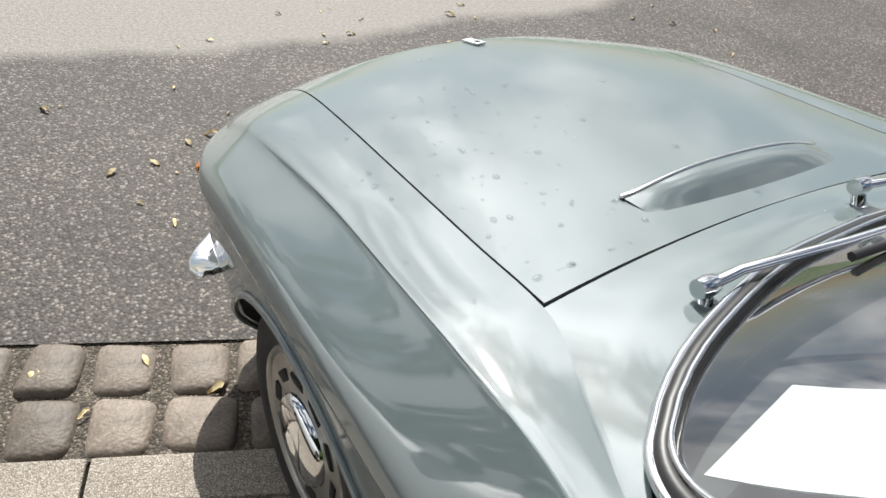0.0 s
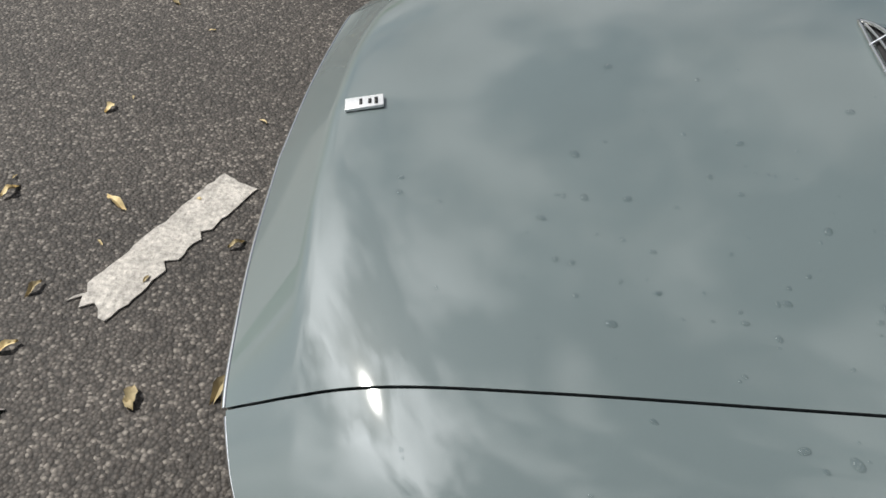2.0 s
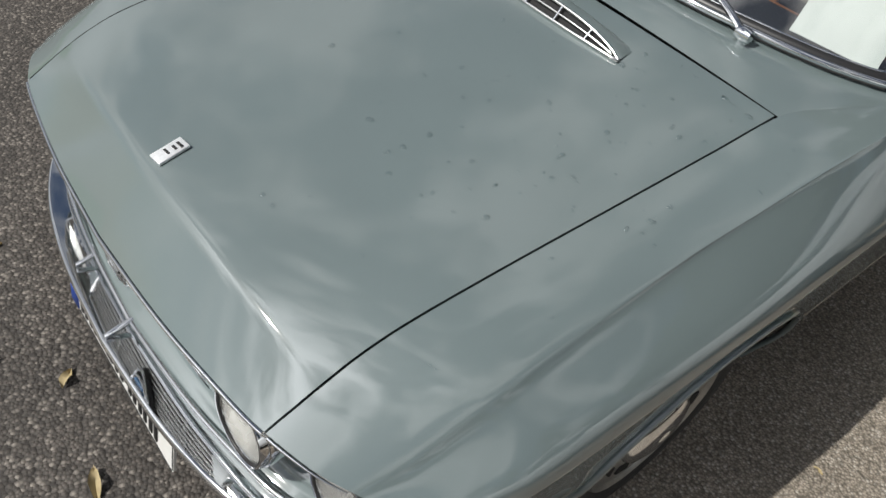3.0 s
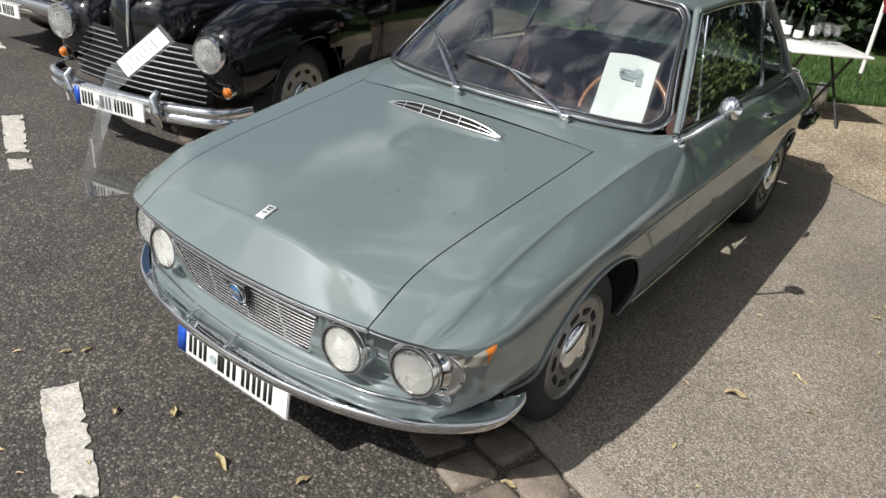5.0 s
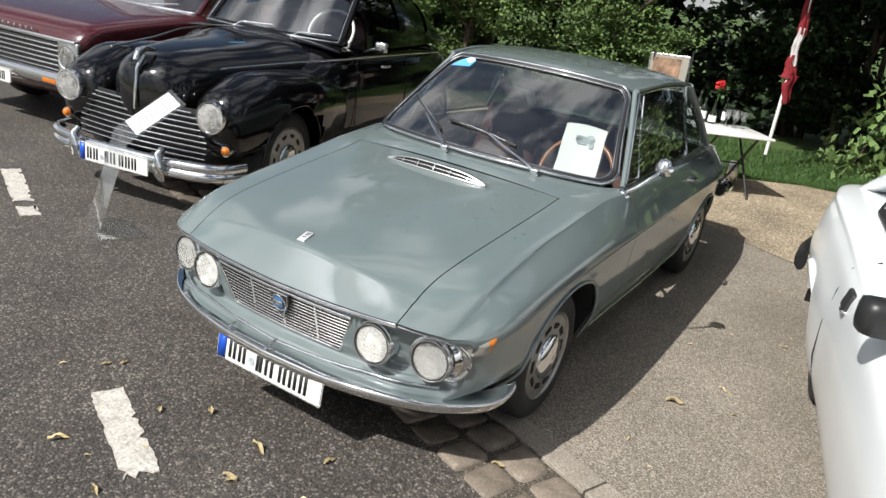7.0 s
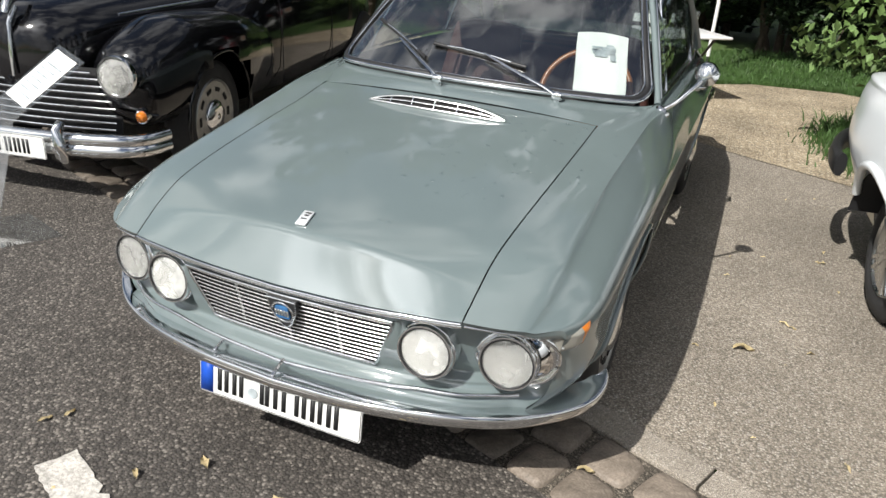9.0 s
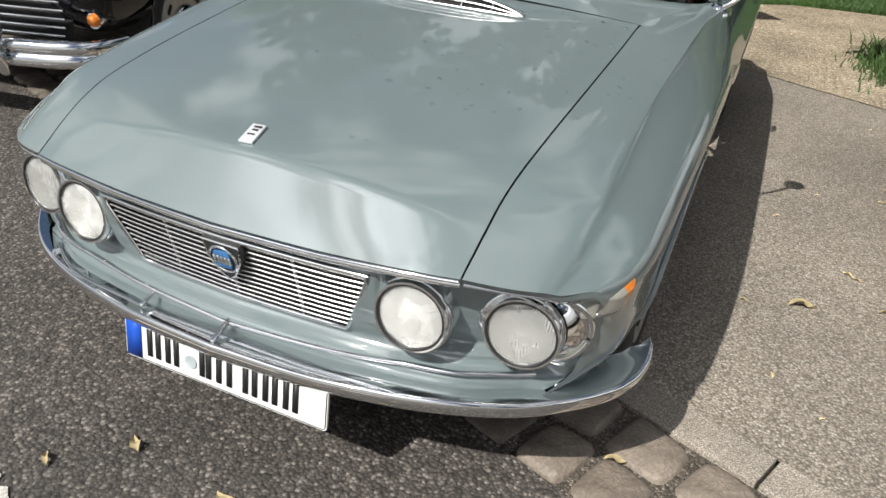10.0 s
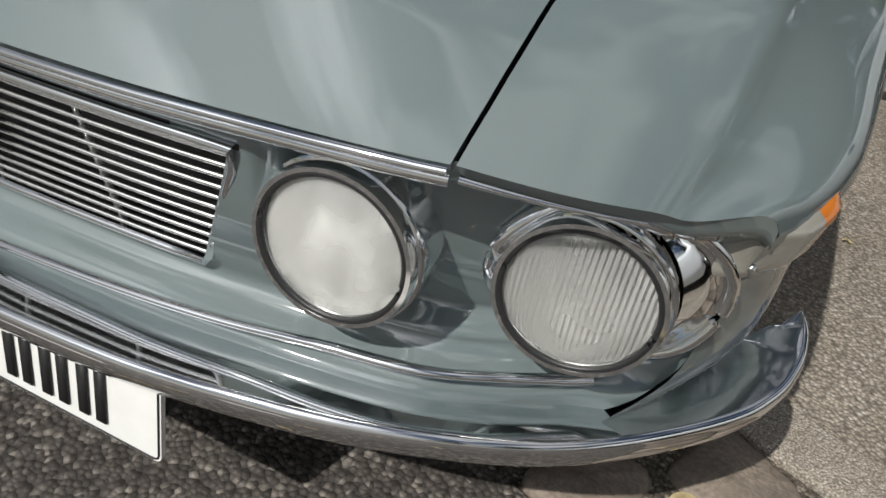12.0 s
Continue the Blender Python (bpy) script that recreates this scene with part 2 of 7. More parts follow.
# blade green lowered to carry the shade lying on the lawn
GRASS = material("shaded_grass_blades", (0.046, 0.094, 0.022), 0.6, stain=0.35, stain_scale=3)
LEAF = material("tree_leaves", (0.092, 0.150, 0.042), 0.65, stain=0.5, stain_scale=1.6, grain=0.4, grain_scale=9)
# leaves standing in tree shade: the shade is put into this colour
LEAF_SHADED = material("shaded_leaves", (0.014, 0.029, 0.009), 0.55, stain=0.5, stain_scale=1.2, grain=0.4, grain_scale=9)
BARK = material("bark", (0.055, 0.042, 0.030), 0.9, grain=0.4, grain_scale=40, bump=0.02, bump_scale=30)
DRY_LEAF = material("dry_leaf", (0.55, 0.44, 0.24), 0.7, stain=0.3, stain_scale=40, random_piece=0.35)


# ---- building helpers ----
def curve(xs, ys):
    """A smooth curve through knots, with no overshoot."""
    xs, ys = np.array(xs, float), np.array(ys, float)
    h, d = np.diff(xs), np.diff(ys) / np.diff(xs)
    m = np.zeros(len(xs))
    m[0], m[-1] = d[0], d[-1]
    for i in range(1, len(xs) - 1):
        if d[i - 1] * d[i] > 0:
            a, b = 2 * h[i] + h[i - 1], h[i] + 2 * h[i - 1]
            m[i] = (a + b) / (a / d[i - 1] + b / d[i])

    def f(x):
        x = min(max(x, xs[0]), xs[-1])
        i = min(int(np.searchsorted(xs, x, side="right")) - 1, len(h) - 1)
        t = (x - xs[i]) / h[i]
        return float((2 * t**3 - 3 * t**2 + 1) * ys[i] + (t**3 - 2 * t**2 + t) * h[i] * m[i]
                     + (3 * t**2 - 2 * t**3) * ys[i + 1] + (t**3 - t**2) * h[i] * m[i + 1])
    return f


def mesh_from(name, verts, faces, mat, smooth=True):
    me = bpy.data.meshes.new(name)
    me.from_pydata([tuple(v) for v in verts], [], faces)
    me.materials.append(mat)
    if smooth:
        me.polygons.foreach_set("use_smooth", [True] * len(me.polygons))
    me.update()
    return me


def sharpen(bm, angle=1.15):
    bm.normal_update()
    for e in bm.edges:
        if len(e.link_faces) == 2 and e.calc_face_angle(0) > angle:
            e.smooth = False


def part(name, data, mat, parent, label="", smooth=True):
    """Links a bmesh or a mesh as one mesh object under a thing."""
    if isinstance(data, bmesh.types.BMesh):
        sharpen(data)
        me = bpy.data.meshes.new(name)
        data.to_mesh(me)
        data.free()
        me.materials.append(mat)
        if smooth:
            me.polygons.foreach_set("use_smooth", [True] * len(me.polygons))
        data = me
    ob = new(name, data)
    ob.parent = parent
    return tagged(ob, label)


def thing(name, label, category, group="", m=None):
    ob = new(name)
    ob.empty_display_size = 0.1
    if m is not None:
        ob.matrix_world = m
    return tagged(ob, label, category, group)


def grid_mesh(name, rows, mat, closed=False, thick=0.0, keep=None, smooth=True, flip=False):
    """A sheet through rows of points; keep(centre) drops faces, thick gives it depth."""
    nr, nc = len(rows), len(rows[0])
    verts = [p for r in rows for p in r]
    faces = []
    for i in range(nr - 1):
        for j in range(nc if closed else nc - 1):
            k = (j + 1) % nc
            q = (i * nc + j, i * nc + k, (i + 1) * nc + k, (i + 1) * nc + j)
            if keep and not keep(np.mean([verts[a] for a in q], axis=0)):
                continue
            faces.append(q[::-1] if flip else q)
    bm = bmesh.new()
    bv = [bm.verts.new(tuple(v)) for v in verts]
    for q in faces:
        try:
            bm.faces.new([bv[a] for a in q])
        except ValueError:
            pass
    bmesh.ops.delete(bm, geom=[v for v in bm.verts if not v.link_faces], context="VERTS")
    bmesh.ops.remove_doubles(bm, verts=bm.verts, dist=1e-5)
    if thick:
        bm.normal_update()
        bmesh.ops.solidify(bm, geom=bm.faces[:], thickness=thick)
    sharpen(bm)
    me = bpy.data.meshes.new(name)
    bm.to_mesh(me)
    bm.free()
    me.materials.append(mat)
    if smooth:
        me.polygons.foreach_set("use_smooth", [True] * len(me.polygons))
    return me


def tube(points, radius, sides=8, closed=False, flat=1.0, bm=None, up=(0, 0, 1), taper=None):
    """A rod of round or flattened section along points, into a bmesh."""
    bm = bm or bmesh.new()
    pts = [Vector(p) for p in points]
    n = len(pts)
    rings = []
    for i, p in enumerate(pts):
        a = pts[(i - 1) % n] if closed or i else pts[i]
        b = pts[(i + 1) % n] if closed or i < n - 1 else pts[i]
        t = (b - a).normalized()
        u = Vector(up)
        if abs(t.dot(u)) > 0.97:
            u = Vector((1, 0, 0))
        s = t.cross(u).normalized()
        u = s.cross(t)
        r = radius * (taper(i / max(n - 1, 1)) if taper else 1)
        rings.append([bm.verts.new(p + s * math.cos(k * math.tau / sides) * r + u * math.sin(k * math.tau / sides) * r * flat) for k in range(sides)])
    m = n if closed else n - 1
    for i in range(m):
        for k in range(sides):
            bm.faces.new((rings[i][k], rings[i][(k + 1) % sides], rings[(i + 1) % n][(k + 1) % sides], rings[(i + 1) % n][k]))
    if not closed:
        bm.faces.new(rings[0][::-1])
        bm.faces.new(rings[-1])
    return bm


def lathe(profile, segs=40, axis="x", bm=None, at=(0, 0, 0), turn=None):
    """Turns a profile of (radius, along) round an axis."""
    bm = bm or bmesh.new()
    turn = turn or Matrix.Identity(3)
    rings = []
    for r, a in profile:
        ring = []
        for k in range(segs):
            c, s = math.cos(k * math.tau / segs) * r, math.sin(k * math.tau / segs) * r
            v = {"x": (a, c, s), "y": (c, a, s), "z": (c, s, a)}[axis]
            ring.append(bm.verts.new(Vector(at) + turn @ Vector(v)))
        rings.append(ring)
    for i in range(len(rings) - 1):
        for k in range(segs):
            bm.faces.new((rings[i][k], rings[i][(k + 1) % segs], rings[i + 1][(k + 1) % segs], rings[i + 1][k]))
    for ring, rev in ((rings[0], True), (rings[-1], False)):
        bm.faces.new(ring[::-1] if rev else ring)
    bmesh.ops.recalc_face_normals(bm, faces=bm.faces[:])
    return bm


def box(size, at=(0, 0, 0), turn=None, bevel=0.0, bm=None):
    bm = bm or bmesh.new()
    m = Matrix.Translation(at) @ (turn.to_4x4() if turn else Matrix.Identity(4)) @ Matrix.Diagonal((*size, 1))
    made = bmesh.ops.create_cube(bm, size=1.0, matrix=m)
    if bevel:
        edges = list({e for v in made["verts"] for e in v.link_edges})
        bmesh.ops.bevel(bm, geom=edges, offset=bevel, segments=2, affect="EDGES", profile=0.6)
    return bm


def catmull(pts, n):
    """A smooth line through points, n steps a stretch."""
    pts = [Vector(p) for p in pts]
    out = []
    for i in range(len(pts) - 1):
        a, b, c, d = pts[max(i - 1, 0)], pts[i], pts[i + 1], pts[min(i + 2, len(pts) - 1)]
        for k in range(n):
            t = k / n
            out.append(0.5 * ((2 * b) + (c - a) * t + (2 * a - 5 * b + 4 * c - d) * t * t + (3 * b - a - 3 * c + d) * t**3))
    return out + [pts[-1]]


def rounded(w, h, r, n=5):
    """Corners of a rounded rectangle about the origin."""
    out = []
    for cx, cy, a0 in ((w / 2 - r, h / 2 - r, 0), (-w / 2 + r, h / 2 - r, 90), (-w / 2 + r, -h / 2 + r, 180), (w / 2 - r, -h / 2 + r, 270)):
        out += [(cx + r * math.cos(radians(a0 + 90 * k / n)), cy + r * math.sin(radians(a0 + 90 * k / n))) for k in range(n + 1)]
    return out


def slab(outline, depth, place, bm=None):
    """A flat plate: an outline in x, z pushed back along y by depth, laid by the matrix place."""
    bm = bm or bmesh.new()
    a = [bm.verts.new(place @ Vector((x, 0, z))) for x, z in outline]
    b = [bm.verts.new(place @ Vector((x, depth, z))) for x, z in outline]
    bm.faces.new(a)
    bm.faces.new(b[::-1])
    for i in range(len(a)):
        k = (i + 1) % len(a)
        bm.faces.new((a[k], a[i], b[i], b[k]))
    bmesh.ops.recalc_face_normals(bm, faces=bm.faces[:])
    return bm


# ---- ground ----
GUT_O, GUT_D = Vector((0.868, -0.604, 0)), Vector((-0.93, 0.367, 0)).normalized()
GUT_N = Vector((-GUT_D.y, GUT_D.x, 0)) * -1
if GUT_N.y < 0:
    GUT_N = -GUT_N


def gut(s, o, z=0.0):
    """A place s metres along the gutter and o metres from its road edge towards the parking bays."""
    p = GUT_O + GUT_D * s + GUT_N * o
    return Vector((p.x, p.y, z))


def sheet(name, outline, z, mat, label, category, kind="structure", thick=0.0):
    me = mesh_from(name, [(x, y, z) for x, y in outline], [tuple(range(len(outline)))], mat, smooth=False)
    return tagged(new(name, me), label, category, kind=kind)


def strip_outline(s0, s1, o0, o1):
    return [tuple(gut(s, o)[:2]) for s, o in ((s0, o0), (s1, o0), (s1, o1), (s0, o1))][::-1]


ground = sheet("ground", [(-300, -300), (300, -300), (300, 300), (-300, 300)], -0.03, SOIL_GRASS, "green lawn and soil under the trees", "ground")
road = sheet("road", strip_outline(-25, 40, -9, -0.025), 0.0, ROAD, "worn grey asphalt road with pale chips", "road")
parking = sheet("parking_bay", strip_outline(-25, 40, 0.46, 4.6), 0.0, PARKING, "pale brown-grey tarmac of the parking bays", "pavement")
dirt = sheet("dirt_verge", [(-30, 12.5), (-30, 8.9), (-6.0, 6.3), (-1.0, 4.75), (0.45, 3.75), (1.05, 3.42), (1.75, 3.1), (6, 1.2), (25, -6.5), (30, -4), (6, 5.2), (1.8, 6.55), (0.95, 6.4), (0.25, 5.85), (-3, 6.6), (-8, 9)][::-1],
              0.006, DIRT, "dry sandy dirt and gravel behind the bays", "ground")


# ---- the grey coupe ----
Y0 = -0.812
bow = curve([0, 0.2, 0.4, 0.485, 0.55, 0.6, 0.655, 0.70, 0.75, 0.79, 0.81], [0, 0.008, 0.028, 0.041, 0.060, 0.080, 0.114, 0.155, 0.210, 0.272, 0.312])
low_bow = curve([0, 0.2, 0.4, 0.485, 0.55, 0.6, 0.69, 0.75, 0.79], [0, 0.008, 0.030, 0.047, 0.077, 0.110, 0.174, 0.230, 0.288])
nose_y = lambda x: Y0 + low_bow(abs(x))
fade = lambda y0: max(0.0, min(1.0, (0.15 - y0) / 0.962)) ** 1.3
warp = lambda x, y0: y0 + bow(abs(x)) * fade(y0)
lip_y = lambda x: warp(x, Y0)
top_z = curve([Y0, -0.79, -0.76, -0.735, -0.722, -0.712, -0.70, -0.665, -0.54, -0.22, 0.09, 0.30, 0.46], [0.592, 0.620, 0.657, 0.688, 0.704, 0.711, 0.7145, 0.7225, 0.746, 0.798, 0.841, 0.866, 0.884])
YN = [Y0, -0.79, -0.76, -0.74, -0.722, -0.70, -0.67, -0.59, -0.43, -0.12, 0.14, 0.32, 0.5, 0.7, 1.2, 1.8, 2.35, 2.7, 3.1, 3.22]
YK = [Y0, -0.801, -0.764, -0.713, -0.59, -0.43, -0.12, 0.14, 0.32, 0.5, 0.7, 1.2, 1.8, 2.35, 2.7, 3.1, 3.22]
SHOULDER = (curve(YN, [.63, .638, .646, .650, .652, .654, .656, .660, .662, .665, .674, .683, .692, .715, .722, .705, .675, .645, .59, .57]),
            curve(YN, [.586, .597, .613, .624, .633, .644, .657, .690, .721, .7675, .8025, .830, .847, .855, .852, .842, .812, .782, .72, .68]))
RIDGE = (curve(YK, [.726, .746, .769, .782, .790, .795, .800, .803, .803, .802, .80, .795, .788, .775, .75, .68, .645]),
         curve(YK, [.556, .558, .562, .569, .586, .608, .636, .652, .660, .665, .668, .672, .668, .656, .632, .582, .552]))
grow = curve([Y0, -0.70, -0.45], [0.4, 0.75, 1.0])
soft_edge = curve([-0.6, -0.35, -0.1], [1.0, 0.6, 0.0])
LINES = [  # x and z of the lines that run along the flank, from the bonnet gap outwards and down
    (curve(YN, [.501, .502, .504, .505, .506, .507, .508, .512, .519, .530, .538, .546, .616, .678, .680, .65, .61, .57, .53, .52]),
     curve(YN, [.600, .613, .631, .643, .653, .665, .680, .709, .740, .783, .817, .845, .857, .864, .866, .86, .842, .815, .755, .71])),
    (curve(YN, [.556, .561, .566, .569, .571, .573, .576, .580, .587, .597, .607, .618, .655, .697, .703, .678, .65, .62, .575, .56]),
     curve(YN, [.594, .606, .623, .635, .645, .656, .671, .701, .734, .779, .813, .8405, .8535, .860, .862, .854, .829, .805, .745, .70])),
    SHOULDER,
    (lambda y: SHOULDER[0](y) + 0.013 + 0.017 * soft_edge(y), lambda y: SHOULDER[1](y) - (0.012 + 0.008 * soft_edge(y)) * grow(y)),
    (lambda y: RIDGE[0](y) - 0.021 * (0.6 + 0.4 * grow(y)), lambda y: RIDGE[1](y) + 0.052 * grow(y)),
    RIDGE,
    (lambda y: RIDGE[0](y) - 0.006, lambda y: RIDGE[1](y) - 0.012),
    (curve(YK, [.706, .728, .752, .765, .776, .783, .787, .787, .782, .781, .78, .776, .770, .758, .73, .655, .62]),
     curve(YK, [.47, .47, .47, .47, .472, .476, .48, .48, .48, .48, .48, .48, .48, .48, .47, .45, .44])),
    (curve(YK, [.694, .716, .740, .752, .760, .766, .768, .768, .760, .760, .76, .757, .75, .735, .705, .63, .60]),
     curve(YK, [.38, .378, .376, .372, .365, .355, .34, .335, .335, .335, .335, .335, .335, .335, .34, .36, .36])),
    (curve(YK, [.62, .622, .63, .64, .655, .67, .70, .71, .71, .71, .71, .71, .70, .69, .655, .58, .55]),
     curve(YK, [.30, .297, .29, .285, .27, .255, .22, .205, .20, .20, .20, .20, .20, .21, .23, .28, .29])),
]
U_STEPS = 6


def flank(y0, side=1):
    """The section of the flank at a station, from the bonnet gap to the sill."""
    pts = [(fx(y0), fz(y0)) for fx, fz in LINES]
    upper = catmull([(x, 0, z) for x, z in pts[:6]], U_STEPS)
    lower = catmull([(x, 0, z) for x, z in pts[6:]], U_STEPS)
    def bent(x, z):
        m = max(0.0, min(1.0, (z - 0.49) / 0.06))
        return y0 + (low_bow(x) * (1 - m) + bow(x) * m) * fade(y0)
    return [Vector((side * p.x, bent(p.x, p.z), p.z)) for p in upper + lower]


ARCHES = ((0.055, 0.275, 0.375, 0.322), (2.35, 0.26, 0.345, 0.30))


def in_arch(p):
    return any(((p[1] - cy) / ry) ** 2 + ((p[2] - cz) / rz) ** 2 < 1 for cy, cz, ry, rz in ARCHES)


def cut_arches(rows):
    """Pulls the rim of the wheel openings onto their ellipses; returns rows and the faces' test."""
    for r in rows:
        for v in r:
            for cy, cz, ry, rz in ARCHES:
                d = math.hypot((v[1] - cy) / ry, (v[2] - cz) / rz)
                if 0.93 < d < 1.04 and v[2] > 0.1:
                    v.y, v.z = cy + (v[1] - cy) / d, cz + (v[2] - cz) / d
    return rows


def stations(a, b, step):
    n = max(2, int(round((b - a) / step)))
    return [a + (b - a) * k / n for k in range(n + 1)]


coupe = thing("classic_coupe", "grey-green classic coupe with chrome bumper and four round headlamps", "car")
DOOR0, DOOR1 = 0.735, 1.80
NOSE = [Y0, -0.808, -0.801, -0.792, -0.780, -0.764, -0.750, -0.738, -0.731, -0.725, -0.719, -0.712]
ys = NOSE + stations(-0.704, DOOR0, 0.0175) + stations(DOOR1, 3.22, 0.0175)
for side in (1, -1):
    front = cut_arches([flank(y, side) for y in ys if y <= DOOR0 + 1e-6])
    back = cut_arches([flank(y, side) for y in ys if y >= DOOR1 - 1e-6])
    ok = lambda c: not in_arch(c)
    part("front_wing", grid_mesh("front_wing", front, PAINT, keep=ok, flip=side < 0), PAINT, coupe)
    part("rear_wing", grid_mesh("rear_wing", back, PAINT, keep=ok, flip=side < 0), PAINT, coupe)
    dr = [flank(y, side) for y in stations(DOOR0 + 0.004, DOOR1 - 0.004, 0.02)]
    door = part("door", grid_mesh("door", [r[2:] for r in dr], PAINT, flip=side < 0), PAINT, coupe)
    hz = 0.772
    bm = tube([(side * 0.75, 1.66, hz), (side * 0.775, 1.675, hz), (side * 0.777, 1.76, hz - 0.004), (side * 0.755, 1.775, hz - 0.004)], 0.010, 8, flat=0.7)
    lathe([(0.012, 0), (0.012, 0.022), (0.009, 0.026)], 12, "x", bm, (side * 0.748, 1.72, hz - 0.01), Matrix.Diagonal((side, 1, 1)))
    part("door_handle", bm, CHROME, door, "chrome push-button door handle")
    # lips of the wheel openings, and black sheets for the shade in the wells behind them
    for cy, cz, ry, rz in ARCHES:
        rim, well = [], []
        for k in range(0, 41):
            a = radians(-12 + 204 * k / 40)
            y, z = cy + ry * math.cos(a), cz + rz * math.sin(a)
            y0 = y
            sec = flank(y0, side)
            x = np.interp(z, [p.z for p in sec[::-1]], [abs(p.x) for p in sec[::-1]])
            rim.append((side * (x + 0.002), y, z))
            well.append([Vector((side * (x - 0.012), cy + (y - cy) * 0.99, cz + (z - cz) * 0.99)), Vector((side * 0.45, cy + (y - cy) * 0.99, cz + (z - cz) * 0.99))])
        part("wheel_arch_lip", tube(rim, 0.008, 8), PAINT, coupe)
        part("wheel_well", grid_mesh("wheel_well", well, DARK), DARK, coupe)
    # bright strip along the sill
    part("sill_strip", tube([flank(y, side)[-4] + Vector((side * 0.006, 0, 0)) for y in stations(0.47, 1.98, 0.08)], 0.007, 6), CHROME, coupe, "thin bright sill strip")

# bonnet
GAPX, BON_BACK = LINES[0][0], lambda x: 0.284 + 0.029 * (x / 0.545) ** 2
crown = lambda x, y0: (top_z(y0) - LINES[0][1](y0)) * (1 - min(1, abs(x) / GAPX(y0)) ** 2.2) + LINES[0][1](y0)
rows = []
for y0 in NOSE + stations(-0.704, 0.285, 0.02):
    w = GAPX(y0) - 0.004
    r = []
    for k in range(41):
        x = -w + 2 * w * k / 40
        yy = min(y0, BON_BACK(x) - 0.003) if y0 < 0.28 else BON_BACK(x) - 0.003
        r.append(Vector((x, warp(x, yy), crown(x, yy))))
    rows.append(r)
bonnet = part("bonnet", grid_mesh("bonnet", rows, PAINT, thick=-0.012, flip=True), PAINT, coupe, "grey-green bonnet with a thin dark shut line")
# black strips under the shut lines, standing for the shade in the gap
for side in (1, -1):
    part("shut_line", grid_mesh("shut_line", [[Vector((side * (GAPX(y) - 0.03), warp(GAPX(y), y) + 0.01, LINES[0][1](y) - 0.016)), Vector((side * (GAPX(y) + 0.03), warp(GAPX(y), y) + 0.01, LINES[0][1](y) - 0.016))] for y in stations(Y0 + 0.01, 0.32, 0.03)], DARK), DARK, coupe)
part("shut_line", grid_mesh("shut_line", [[Vector((x, BON_BACK(x) - 0.03, crown(x, 0.3) - 0.016)), Vector((x, BON_BACK(x) + 0.03, crown(x, 0.3) - 0.016))] for x in stations(-0.545, 0.545, 0.05)], DARK), DARK, coupe)
# cowl between bonnet and windscreen
ws_y = curve([0, 0.2, 0.4, 0.51, 0.59, 0.645, 0.672, 0.68], [0.415, 0.426, 0.472, 0.515, 0.568, 0.626, 0.682, 0.705])
ws_z = curve([0, 0.2, 0.4, 0.59, 0.68], [0.895, 0.894, 0.889, 0.878, 0.866])
rows = []
for k in range(9):
    t = k / 8
    r = []
    for j in range(61):
        u = -1 + 2 * j / 60
        xa, xb = u * 0.545, u * 0.674
        a = Vector((xa, BON_BACK(xa) + 0.003, crown(xa, 0.3) + 0.003 * (1 - abs(u))))
        b = Vector((xb, ws_y(abs(xb)), ws_z(abs(xb)) - 0.004))
        p = a.lerp(b, t)
        p.z += 0.008 * math.sin(t * math.pi) * (1 - abs(u) ** 3)
        m = abs(u) ** 5 * math.sin(t * math.pi) ** 0.5
        p.x += (math.copysign(LINES[0][0](p.y) + 0.002, u) - p.x) * m
        p.z += (LINES[0][1](p.y) + 0.0005 - p.z) * m
        r.append(p)
    rows.append(r)
part("cowl", grid_mesh("cowl", rows, PAINT, flip=True), PAINT, coupe)

# windscreen: two lines, base and head
head_x = 0.505
ws_head = lambda u: Vector((u * head_x, 0.985 + 0.085 * abs(u) ** 2.4, 1.283 - 0.028 * abs(u) ** 2.2))
ws_base = lambda u: Vector((u * 0.664, ws_y(abs(u) * 0.664), ws_z(abs(u) * 0.664) + 0.006))


def screen(u, t, lift=0.0):
    p = ws_base(u).lerp(ws_head(u), t)
    p.y -= 0.035 * math.sin(t * math.pi) * (1 - 0.3 * abs(u))
    return p + Vector((0, -0.6 * lift, 0.8 * lift))


def screen_loop(inset, lift, n=14):
    """A loop near the screen's edge, with rounded corners."""
    pts = []
    r = 0.10
    for cu, ct, a0 in ((1 - inset - r, 1 - inset * 1.4 - r * 1.4, 0), (-1 + inset + r, 1 - inset * 1.4 - r * 1.4, 90), (-1 + inset + r, inset * 1.4 + r * 1.4, 180), (1 - inset - r, inset * 1.4 + r * 1.4, 270)):
        for k in range(n + 1):
            a = radians(a0 + 90 * k / n)
            pts.append((cu + r * math.cos(a), ct + 1.4 * r * math.sin(a)))
    dense = []
    for i in range(len(pts)):
        (u0, t0), (u1, t1) = pts[i], pts[(i + 1) % len(pts)]
        m = max(1, int(max(abs(u1 - u0), abs(t1 - t0)) / 0.06))
        dense += [(u0 + (u1 - u0) * k / m, t0 + (t1 - t0) * k / m) for k in range(m)]
    return [screen(u, t, lift) for u, t in dense]


part("windscreen_seal", tube(screen_loop(0.010, 0.003), 0.014, 8, True), SEAL, coupe)
part("windscreen_inner_trim", tube(screen_loop(0.022, 0.010), 0.0038, 8, True), CHROME, coupe, "narrow bright inner bead")
part("windscreen_chrome_trim", tube(screen_loop(-0.006, 0.011), 0.0078, 8, True), CHROME, coupe, "polished windscreen surround")
